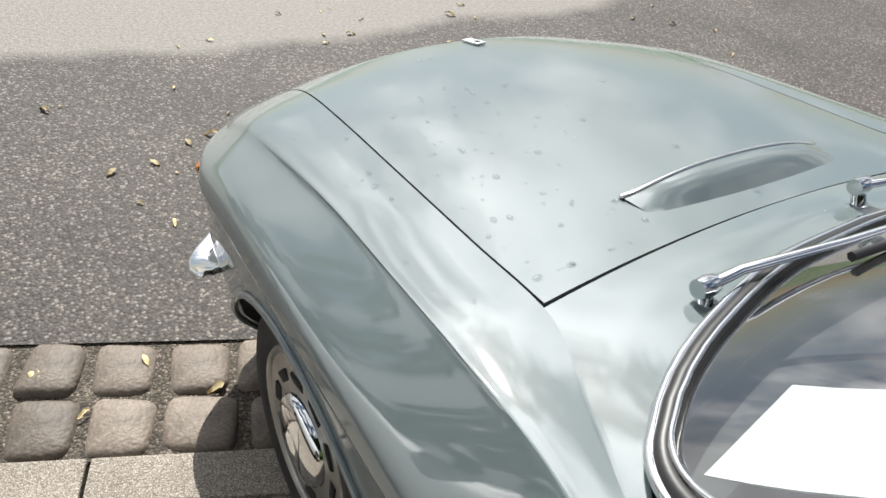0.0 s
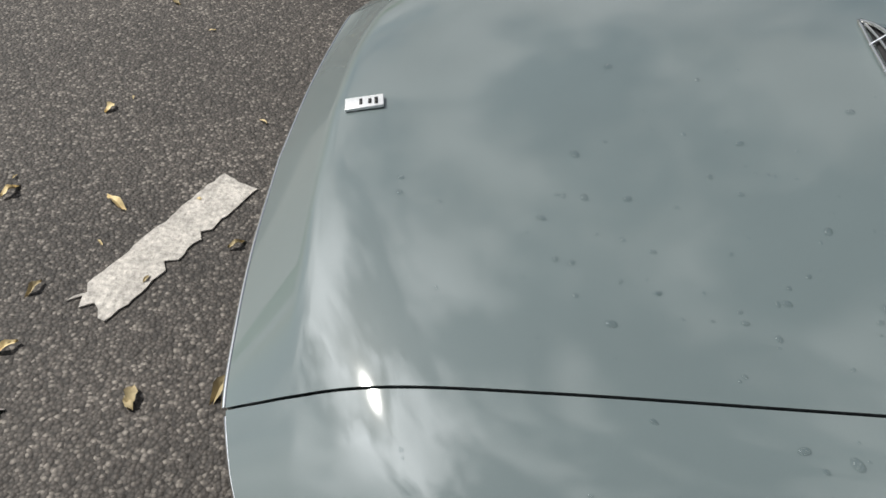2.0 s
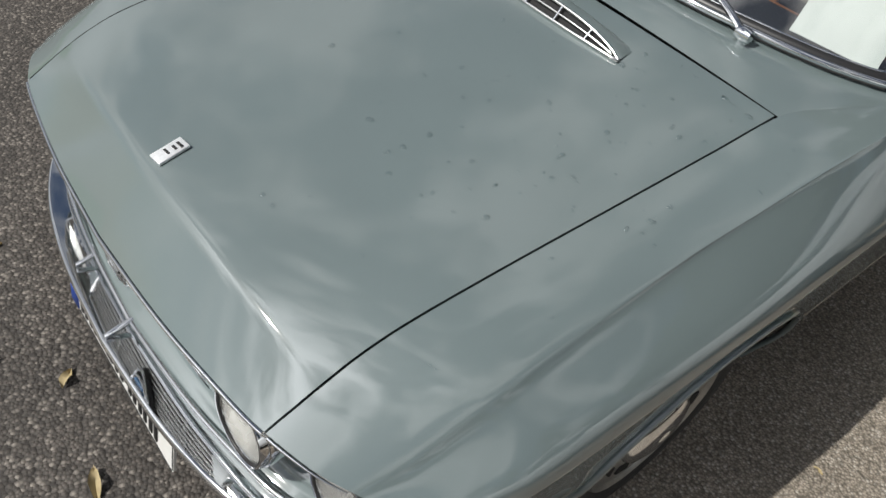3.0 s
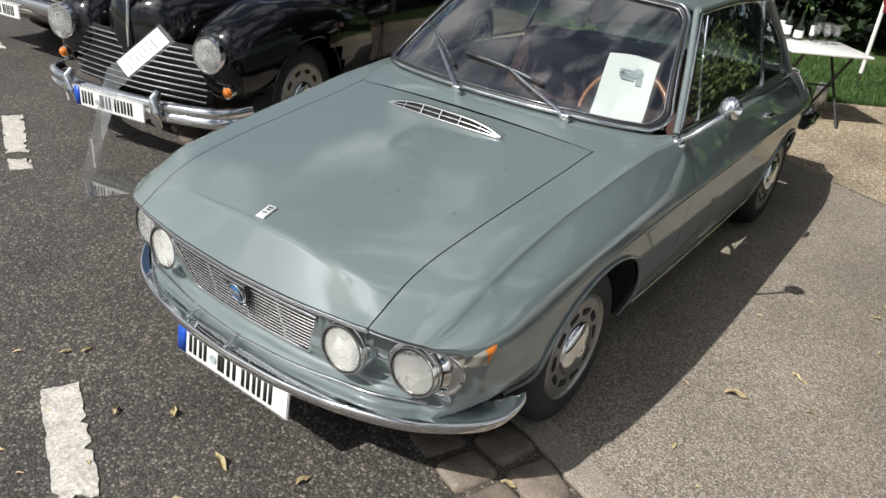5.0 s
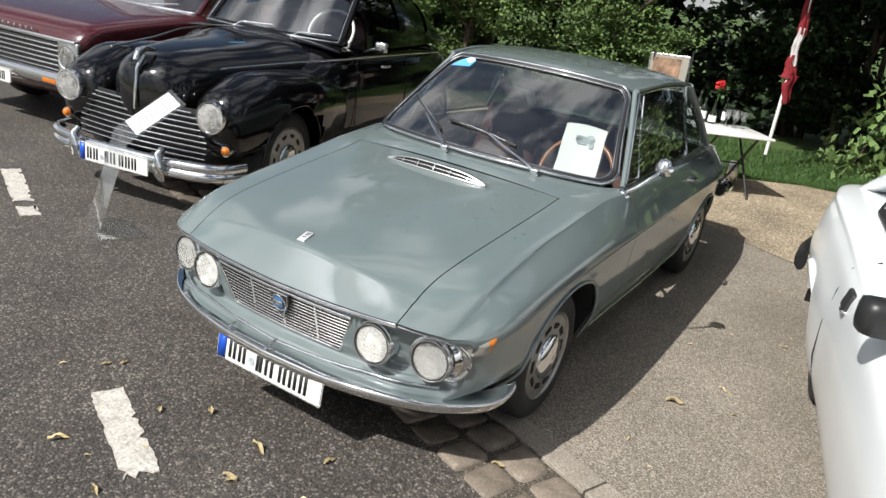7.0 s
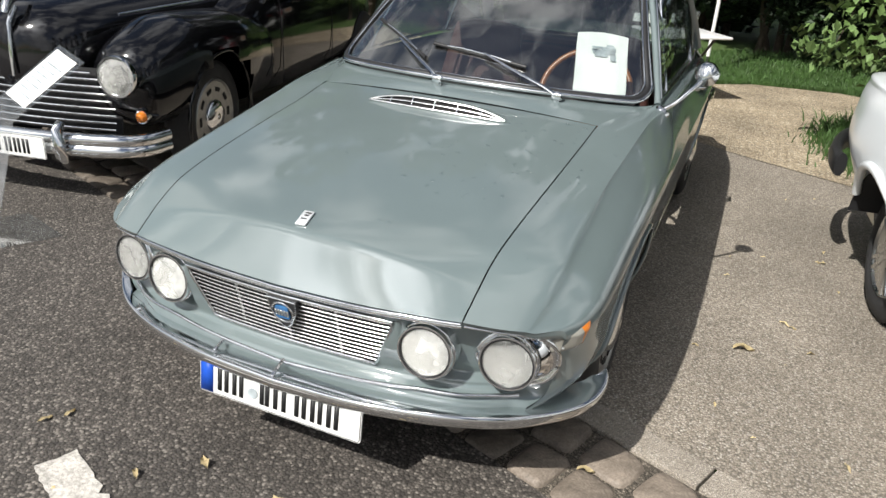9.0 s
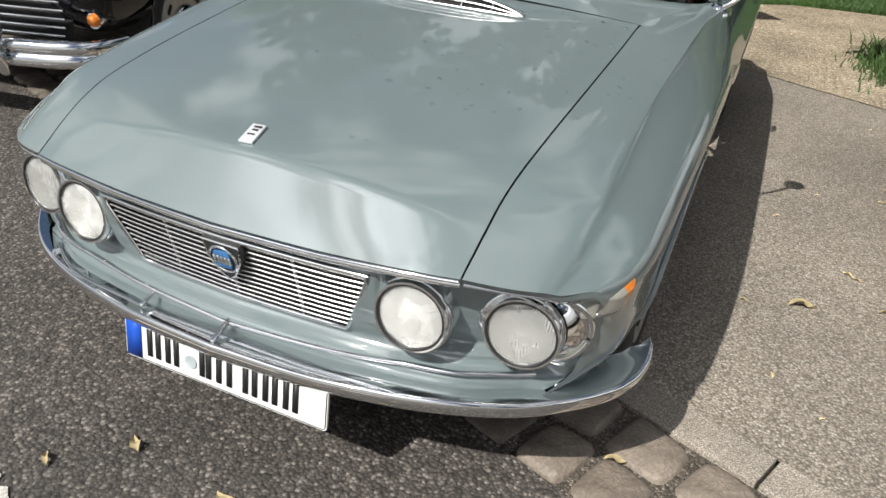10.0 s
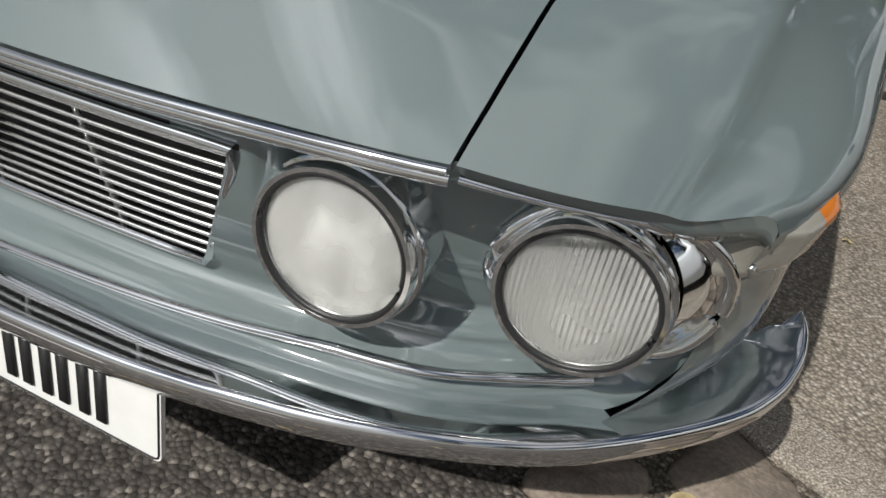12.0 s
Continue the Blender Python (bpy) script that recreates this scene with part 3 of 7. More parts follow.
pane = part("windscreen", grid_mesh("windscreen", [[screen(-0.985 + 1.97 * j / 40, 0.02 + 0.96 * k / 16) for j in range(41)] for k in range(17)], GLASS), GLASS, coupe, "clear curved windscreen")
pane.visible_shadow = False

# roof and pillars
roof_x = curve([1.0, 1.1, 1.5, 1.8, 2.1, 2.3], [0.50, 0.505, 0.53, 0.53, 0.515, 0.50])
roof_c = curve([0.97, 1.05, 1.2, 1.5, 1.8, 2.1, 2.3], [1.291, 1.309, 1.324, 1.333, 1.320, 1.280, 1.24])
rows = []
for k in range(25):
    t = k / 24
    r = []
    for j in range(41):
        u = -1 + 2 * j / 40
        y = (0.985 + 0.085 * abs(u) ** 2.4) * (1 - t) + (2.05 - 0.05 * abs(u) ** 2) * t
        x = u * (roof_x(y) + 0.02)
        r.append(Vector((x, y, roof_c(y) - 0.030 * abs(u) ** 2.2 - 0.022 * abs(u) ** 10)))
    rows.append(r)
roof = part("roof", grid_mesh("roof", rows, PAINT, thick=-0.012, flip=True), PAINT, coupe)
for side in (1, -1):
    def pil(pts, r, flat=0.6, mat=PAINT, name="pillar", label=""):
        return part(name, tube(catmull([(side * x, y, z) for x, y, z in pts], 8), r, 8, flat=flat), mat, coupe, label)
    pil([(0.684, 0.70, 0.866), (0.612, 0.88, 1.06), (0.53, 1.065, 1.257)], 0.014, 0.8)
    pil([(0.537, 1.055, 1.261), (0.562, 1.4, 1.283), (0.562, 1.8, 1.266), (0.55, 2.05, 1.235)], 0.016, 0.8, PAINT, "roof_rail")
    pil([(0.548, 1.98, 1.245), (0.578, 2.13, 1.12), (0.607, 2.27, 1.0), (0.637, 2.42, 0.86)], 0.034, 0.55)
    pil([(0.690, 0.725, 0.880), (0.624, 0.895, 1.06), (0.548, 1.08, 1.246)], 0.007, 1, CHROME, "drip_rail", "bright drip rail")
    pil([(0.55, 1.08, 1.247), (0.575, 1.4, 1.269), (0.573, 1.8, 1.253), (0.56, 2.02, 1.225)], 0.006, 1, CHROME, "drip_rail", "bright drip rail")
    pil([(0.672, 1.81, 0.875), (0.612, 1.83, 1.07), (0.57, 1.835, 1.256)], 0.012, 1, CHROME, "window_pillar", "bright window pillar")
    pil([(0.682, 0.93, 0.876), (0.63, 0.99, 1.04), (0.565, 1.105, 1.236)], 0.006, 1, CHROME, "quarterlight_bar", "thin bright quarterlight bar")
    pil([(0.688, 0.73, 0.876), (0.69, 1.2, 0.882), (0.683, 1.8, 0.876), (0.655, 2.32, 0.862)], 0.007, 0.7, CHROME, "window_sill_trim", "bright strip under the side windows")
    rows = []
    for k in range(7):
        t = k / 6
        a = [Vector((side * x, y, z)) for x, y, z in ((0.68, 0.76, 0.87), (0.68, 1.2, 0.872), (0.672, 1.8, 0.87), (0.645, 2.30, 0.86))]
        b = [Vector((side * x, y, z)) for x, y, z in ((0.542, 1.075, 1.247), (0.562, 1.4, 1.273), (0.562, 1.8, 1.258), (0.552, 2.0, 1.234))]
        r = []
        for i in range(4):
            p = a[i].lerp(b[i], t)
            p.x += side * 0.018 * math.sin(t * math.pi)
            r.append(p)
        rows.append([Vector(q) for q in catmull(r, 5)])
    g = part("side_window", grid_mesh("side_window", rows, GLASS), GLASS, coupe, "closed side window")
    g.visible_shadow = False
# rear window and deck
rows = [[Vector((u * (0.50 + 0.06 * t), 2.05 + 0.46 * t + 0.03 * (1 - u * u), 1.248 - 0.405 * t - 0.02 * u * u + 0.02 * math.sin(t * math.pi))) for u in [-1 + 2 * j / 16 for j in range(17)]] for t in [k / 10 for k in range(11)]]
g = part("rear_window", grid_mesh("rear_window", rows, GLASS), GLASS, coupe)
g.visible_shadow = False
rows = [[Vector((LINES[0][0](y) * u, y, LINES[0][1](y) + 0.012 * (1 - u * u))) for u in [-1 + 2 * j / 20 for j in range(21)]] for y in stations(2.46, 3.22, 0.05)]
part("boot_lid", grid_mesh("boot_lid", rows, PAINT, flip=True), PAINT, coupe)
rows = [[Vector((u * (fx(3.22)), 3.22 + 0.03 * math.sin(math.pi * i / 8), fz(3.22))) for u in [-1 + 2 * j / 10 for j in range(11)]] for i, (fx, fz) in enumerate(LINES)]
part("tail_panel", grid_mesh("tail_panel", rows, PAINT), PAINT, coupe)
part("rear_bumper", tube(catmull([(0.70, 2.98, 0.47), (0.71, 3.08, 0.47), (0.63, 3.23, 0.47), (0, 3.30, 0.47), (-0.63, 3.23, 0.47), (-0.71, 3.08, 0.47), (-0.70, 2.98, 0.47)], 6), 0.05, 10, flat=1.0), CHROME, coupe, "chrome rear bumper")
part("bumper_cap", lathe([(0.0, -0.03), (0.03, -0.03), (0.04, 0), (0.03, 0.02), (0, 0.03)], 12, "y", None, (0.71, 2.97, 0.47)), SEAL, coupe, "black rubber bumper cap")

# floor, dash and seats seen through the glass
# floor, bulkhead and engine bay take near-black for the shade inside
part("cabin_floor", box((1.30, 2.9, 0.05), (0, 1.1, 0.20), bevel=0.01), DARK, coupe)
part("bulkhead", box((1.25, 0.04, 0.55), (0, 0.42, 0.52), bevel=0.01), DARK, coupe)
part("under_bonnet", box((1.10, 0.95, 0.04), (0, -0.12, 0.40), bevel=0.01), DARK, coupe)
dash = []
for k in range(9):
    a = math.pi * k / 8
    dash.append([Vector((x, 0.72 + 0.13 * -math.cos(a) - (0.14 * (1 - (x / 0.62) ** 2)) * (1 + math.cos(a)) / 2, 0.80 + 0.055 * math.sin(a))) for x in stations(-0.60, 0.60, 0.1)])
part("dashboard", grid_mesh("dashboard", dash, TRIM_BLACK, thick=0.01), TRIM_BLACK, coupe, "black padded dashboard")
part("dash_fascia", box((1.18, 0.03, 0.16), (0, 0.85, 0.74), bevel=0.01), WOOD, coupe, "wooden dashboard fascia")
wheel_m = Matrix.Translation((0.34, 0.98, 0.80)) @ pose(0, 0, 0, 62, 0, 0)
ring = [wheel_m @ Vector((0.195 * math.cos(k * math.tau / 40), 0.195 * math.sin(k * math.tau / 40), 0)) for k in range(40)]
steer = part("steering_wheel", tube(ring, 0.013, 8, True), WOOD, coupe, "thin wooden steering wheel")
bm = bmesh.new()
for a in (0, 120, 240):
    tube([wheel_m @ Vector((0.02 * math.cos(radians(a + 90)), 0.02 * math.sin(radians(a + 90)), -0.03)), wheel_m @ Vector((0.19 * math.cos(radians(a + 90)), 0.19 * math.sin(radians(a + 90)), 0))], 0.009, 6, flat=0.4, bm=bm)
part("spokes", bm, SATIN, steer)
for side in (1, -1):
    x = side * 0.33
    prof = [(0.0, 0.30), (0.02, 0.44), (0.05, 0.60), (0.09, 0.78), (0.125, 0.90), (0.15, 0.96)]
    rows = []
    for dy, z in prof:
        w = 0.235 - 0.06 * max(0, (z - 0.6)) / 0.36
        rows.append([Vector((x + w * math.copysign(abs(math.cos(a)) ** 0.6, math.cos(a)), 1.42 + dy + 0.06 * math.copysign(abs(math.sin(a)) ** 0.6, math.sin(a)), z)) for a in [k * math.tau / 24 for k in range(24)]])
    rows.append([p.lerp(Vector((x, 1.42 + 0.155, 0.975)), 0.5) + Vector((0, 0, 0.012)) for p in rows[-1]])
    rows.append([Vector((x, 1.575, 0.98)) + (p - Vector((x, 1.575, 0.98))) * 0.02 for p in rows[-1]])
    part("seat_back", grid_mesh("seat_back", rows, LEATHER, closed=True), LEATHER, coupe, "brown leather seat back")
    part("seat_cushion", box((0.46, 0.46, 0.14), (x, 1.22, 0.40), bevel=0.04), LEATHER, coupe, "brown leather seat cushion")
part("rear_seat", box((1.05, 0.14, 0.45), (0, 2.17, 0.62), bevel=0.05), LEATHER, coupe)
part("parcel_shelf", box((1.05, 0.35, 0.03), (0, 2.28, 0.81), bevel=0.01), TRIM_BLACK, coupe)
mir = part("rear_view_mirror", box((0.20, 0.025, 0.055), (0.0, 1.02, 1.19), bevel=0.012), TRIM_BLACK, coupe)
part("mirror_stem", tube([(0, 1.03, 1.20), (0, 1.05, 1.26)], 0.006, 6), CHROME, mir)
part("headlining", grid_mesh("headlining", [[Vector((u * 0.5, y, roof_c(y) - 0.035 - 0.03 * u * u)) for u in [-1 + j / 5 for j in range(11)]] for y in stations(1.05, 2.05, 0.1)], TRIM_BLACK), TRIM_BLACK, coupe)

# nose: panel under the lip, ledge, grille, lamps
PROF = [tuple(q[:2]) for q in catmull([(0.006, 0.592, 0), (0.018, 0.56, 0), (0.027, 0.49, 0), (0.045, 0.425, 0), (0.062, 0.388, 0), (0.055, 0.372, 0), (0.026, 0.352, 0), (0.034, 0.316, 0)], 10)]
wing_edge = [(p.x, p.z) for p in flank(Y0)[:5 * U_STEPS + 1]]
lip_z = lambda x: float(np.interp(x, [0.0, 0.25] + [q[0] for q in wing_edge], [0.590, 0.5925] + [q[1] for q in wing_edge]))
brow = lambda x, z: nose_y(x) + (lip_y(x) - nose_y(x)) * max(0.0, min(1.0, (z - 0.545) / 0.03))
ease = lambda t: (lambda q: q * q * (3 - 2 * q))(max(0.0, min(1.0, t)))
tuck = lambda x: 1 - 0.97 * ease((abs(x) - 0.60) / 0.12)
recess = lambda x, z: 0.034 * ease((abs(x) - 0.330) / 0.035) * (1 - ease((abs(x) - 0.585) / 0.06)) * ease((z - 0.385) / 0.02) * (1 - ease((z - 0.548) / 0.025))
in_oval = lambda x, z: ((abs(x) - 0.616) / 0.093) ** 2 + ((z - 0.475) / 0.081) ** 2 < 1
edge_sec = [(p.z, p.x) for p in flank(Y0)][::-1]
edge_x = lambda z: float(np.interp(min(z, 0.552), [q[0] for q in edge_sec], [q[1] for q in edge_sec]))
rows = []
for u in stations(-1, 1, 0.007):
    r = []
    for dy, z in PROF:
        x = u * edge_x(z)
        r.append(Vector((x, brow(x, z) + dy * tuck(x) + recess(x, z), z + (lip_z(abs(x)) - 0.592) * (z - 0.335) / 0.257)))
    rows.append(r)
GRILLE_W = curve([0.36, 0.40, 0.56], [0.245, 0.262, 0.325])
nose = part("nose_panel", grid_mesh("nose_panel", rows, PAINT, keep=lambda c: not (abs(c[0]) < GRILLE_W(c[2]) and 0.390 < c[2] < 0.558) and not any(math.hypot(c[0] - s * a, (c[2] - b)) < 0.070 for s in (1, -1) for a, b in ((0.404, 0.483),)) and not in_oval(c[0], c[2])), PAINT, coupe, "painted panel round the grille and lamps")

prof_dy = curve([0.335, 0.352, 0.372, 0.388, 0.425, 0.49, 0.56], [0.032, 0.026, 0.055, 0.062, 0.045, 0.027, 0.018])


def face_y(x, z):
    """How far forward the painted nose stands at a place across it."""
    return brow(x, z) + prof_dy(z) * tuck(x) + recess(x, z)


def corner_x(y, z):
    """How far out the painted corner stands at a place along it."""
    pts = [(face_y(x, z), x) for x in stations(0.62, edge_x(z), 0.012)]
    for y0 in (-0.798, -0.78, -0.76, -0.735, -0.71, -0.68, -0.64, -0.60, -0.55):
        sec = [(p.z, p.x, p.y) for p in flank(y0)][::-1]
        zs = [q[0] for q in sec]
        pts.append((float(np.interp(z, zs, [q[2] for q in sec])), float(np.interp(z, zs, [q[1] for q in sec]))))
    return float(np.interp(y, [p[0] for p in pts], [p[1] for p in pts]))


part("lip_strip", tube([(x, lip_y(x) - 0.002, lip_z(abs(x)) - 0.005) for x in stations(-0.496, 0.496, 0.02)], 0.0042, 8, flat=0.9), CHROME, coupe, "bright strip along the bonnet's front edge")
part("lip_band", tube([(x, lip_y(x) + 0.006, lip_z(abs(x)) - 0.0145) for x in stations(-0.496, 0.496, 0.02)], 0.0068, 8, flat=1.0), CHROME, coupe, "broad bright band above the grille")
for side in (1, -1):
    part("lip_strip", tube([(side * x, lip_y(x) + 0.001, lip_z(x) - 0.010) for x in stations(0.504, 0.632, 0.012)], 0.0048, 8, flat=0.8, taper=lambda t: 1 - 0.7 * t), CHROME, coupe)
ledge_z = curve([0, 0.2, 0.3, 0.42, 0.55, 0.61], [0.345, 0.355, 0.362, 0.373, 0.374, 0.368])
part("ledge_strip", tube([(x, nose_y(x) + 0.022, ledge_z(abs(x))) for x in stations(-0.63, 0.63, 0.02)], 0.0060, 8, flat=0.8), CHROME, coupe, "bright strip above the bumper")
# grille
grille_y = lambda x, z: nose_y(x) + 0.016 + (0.555 - z) * 0.26
# black sheet for the shade seen between the bars
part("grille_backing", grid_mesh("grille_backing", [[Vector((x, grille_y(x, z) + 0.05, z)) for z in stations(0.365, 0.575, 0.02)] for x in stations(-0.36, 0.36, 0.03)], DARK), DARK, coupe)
grille = part("grille_frame", tube([(s, grille_y(s, z), z) for s, z in [(x, 0.553) for x in stations(-0.318, 0.318, 0.03)] + [(GRILLE_W(z), z) for z in (0.53, 0.48, 0.43, 0.405)] + [(-x, 0.394) for x in stations(-0.256, 0.256, 0.04)] + [(-GRILLE_W(z), z) for z in (0.405, 0.43, 0.48, 0.53)]], 0.0055, 6, True), CHROME, coupe, "bright grille surround")
for k in range(11):
    z = 0.405 + 0.0138 * k
    w = GRILLE_W(z) - 0.004
    part("grille_bar", tube([(x, grille_y(x, z) + 0.004, z) for x in stations(-w, w, 0.03)], 0.0030, 8, flat=0.8), BAR_METAL, grille)
for x in (-0.155, 0.0, 0.155):
    part("grille_post", tube([(x, grille_y(x, z) + 0.010, z) for z in (0.398, 0.47, 0.55)], 0.0032, 6), SATIN, grille)
# badge on the grille
cm = Matrix.Translation((0.010, grille_y(0, 0.50) - 0.012, 0.503)) @ pose(0, 0, 0, 14, 0, 0)
shield = [(-0.045, 0.046), (0.045, 0.046), (0.040, 0.006), (0.018, -0.038), (0.0, -0.054), (-0.018, -0.038), (-0.040, 0.006)]
badge = part("grille_badge", slab(shield, 0.012, cm), TRIM_BLACK, coupe, "dark shield badge with a blue square")
part("badge_rim", tube([cm @ Vector((x * 0.97, -0.002, z * 0.97)) for x, z in shield], 0.003, 6, True), CHROME, badge)
part("badge_ring", tube([cm @ Vector((0.032 * math.cos(a), -0.004, 0.004 + 0.032 * math.sin(a))) for a in [k * math.tau / 28 for k in range(28)]], 0.0035, 6, True), CHROME, badge)
part("badge_field", slab(rounded(0.040, 0.040, 0.006, 3), 0.006, cm @ Matrix.Translation((0, -0.007, 0.004))), ENAMEL, badge, "blue enamel square")
for k in range(5):
    part("badge_mark", slab([(-0.003, -0.009), (0.003, -0.009), (0.003, 0.009), (-0.003, 0.009)], 0.002, cm @ Matrix.Translation((-0.018 + 0.009 * k, -0.0095, 0.005))), SATIN, badge)


def headlamp(x, z, side, ribbed):
    """A round lamp: reflector bowl, domed lens, bright rim and hood."""
    yc = -0.694 if abs(x) > 0.5 else -0.760
    aim = Matrix.Rotation(radians(side * (5 if abs(x) > 0.5 else 2)), 3, "Z") @ Matrix.Rotation(radians(-3), 3, "X")
    base = Vector((side * x, yc, z))
    lamp = part("headlamp", lathe([(0.070, 0.10), (0.074, 0.03), (0.0755, 0.012), (0.0755, 0.0), (0.0735, -0.006), (0.0695, -0.006), (0.066, 0.004)], 48, "y", None, base, aim), CHROME, coupe, "round headlamp with a bright rim")
    bowl = [(0.066, 0.003)] + [(0.066 * math.sqrt(1 - t), 0.003 + 0.052 * t) for t in (0.15, 0.35, 0.55, 0.75, 0.9, 0.98)]
    part("reflector", lathe(bowl, 40, "y", None, base, aim), REFLECTOR, lamp)
    bm = bmesh.new()
    rings = []
    for i in range(9):
        r = 0.0655 * i / 8
        rings.append([bm.verts.new(base + aim @ Vector((r * math.cos(k * math.tau / 48), 0.002 - 0.016 * (1 - (i / 8) ** 2), r * math.sin(k * math.tau / 48)))) for k in range(48 if i else 1)])
    for k in range(48):
        bm.faces.new((rings[0][0], rings[1][k], rings[1][(k + 1) % 48]))
    for i in range(1, 8):
        for k in range(48):
            bm.faces.new((rings[i][k], rings[i + 1][k], rings[i + 1][(k + 1) % 48], rings[i][(k + 1) % 48]))
    bmesh.ops.recalc_face_normals(bm, faces=bm.faces[:])
    lens = part("lens", bm, LENS_RIB if ribbed else LENS_PLAIN, lamp, "ribbed glass lens whitened to look bright" if ribbed else "glass lens whitened to look bright")
    lens.visible_shadow = False
    part("bezel", lathe([(0.0790, 0.09), (0.0792, 0.016), (0.0785, 0.009), (0.0760, 0.010)], 48, "y", None, base, aim), CHROME, lamp)
    part("lens_gasket", tube([base + aim @ Vector((0.0675 * math.cos(k * math.tau / 48), -0.003, 0.0675 * math.sin(k * math.tau / 48))) for k in range(48)], 0.0032, 6, True), SEAL, lamp)
    part("bulb_shield", lathe([(0.0, 0.0), (0.012, 0.004), (0.013, 0.016), (0.0, 0.018)], 16, "y", None, base + aim @ Vector((0, 0.008, 0)), aim), SATIN, lamp)
    return lamp


def lens_material(name, rib, haze):
    m = bpy.data.materials.new(name)
    m.use_nodes = True
    n, l = m.node_tree.nodes, m.node_tree.links
    n.clear()
    out, tr, gl, df, mix, mix2, fr = (n.new("ShaderNode" + k) for k in ("OutputMaterial", "BsdfRefraction", "BsdfGlossy", "BsdfTranslucent", "MixShader", "MixShader", "Fresnel"))
    tr.inputs["IOR"].default_value, tr.inputs["Roughness"].default_value = 1.22, 0.02
    gl.inputs["Roughness"].default_value = 0.03
    fr.inputs["IOR"].default_value = 1.55
    # white diffuse haze mixed in, standing for the reflector's bright glare
    df2, mix3 = n.new("ShaderNodeBsdfDiffuse"), n.new("ShaderNodeMixShader")
    df2.inputs["Color"].default_value, df.inputs["Color"].default_value = (1, 1, 0.98, 1), (1, 1, 0.98, 1)
    mix3.inputs[0].default_value = 0.8
    l.new(df.outputs[0], mix3.inputs[1])
    l.new(df2.outputs[0], mix3.inputs[2])
    cloud, band = n.new("ShaderNodeTexNoise"), n.new("ShaderNodeMapRange")
    cloud.inputs["Scale"].default_value = 16.0
    band.inputs[1].default_value, band.inputs[2].default_value = 0.35, 0.65
    band.inputs[3].default_value, band.inputs[4].default_value = haze * 0.45, min(1.0, haze * 1.35)
    where = n.new("ShaderNodeTexCoord")
    l.new(where.outputs["Object"], cloud.inputs["Vector"])
    l.new(cloud.outputs["Fac"], band.inputs[0])
    l.new(band.outputs[0], mix2.inputs[0])
    l.new(tr.outputs[0], mix2.inputs[1])
    l.new(mix3.outputs[0], mix2.inputs[2])
    l.new(fr.outputs[0], mix.inputs[0])
    l.new(mix2.outputs[0], mix.inputs[1])
    l.new(gl.outputs[0], mix.inputs[2])
    co, wv, bp = n.new("ShaderNodeTexCoord"), n.new("ShaderNodeTexWave"), n.new("ShaderNodeBump")
    wv.inputs["Scale"].default_value, wv.inputs["Distortion"].default_value = rib, 0.6
    bp.inputs["Strength"].default_value, bp.inputs["Distance"].default_value = 1.0, 0.0045 if rib > 20 else 0.0012
    l.new(co.outputs["Object"], wv.inputs["Vector"])
    l.new(wv.outputs["Fac"], bp.inputs["Height"])
    for node in (tr, gl, df2):
        l.new(bp.outputs["Normal"], node.inputs["Normal"])
    l.new(mix.outputs[0], out.inputs["Surface"])
    return m


LENS_RIB, LENS_PLAIN = lens_material("ribbed_lens", 60.0, 0.30), lens_material("whitened_lens", 8.0, 0.34)
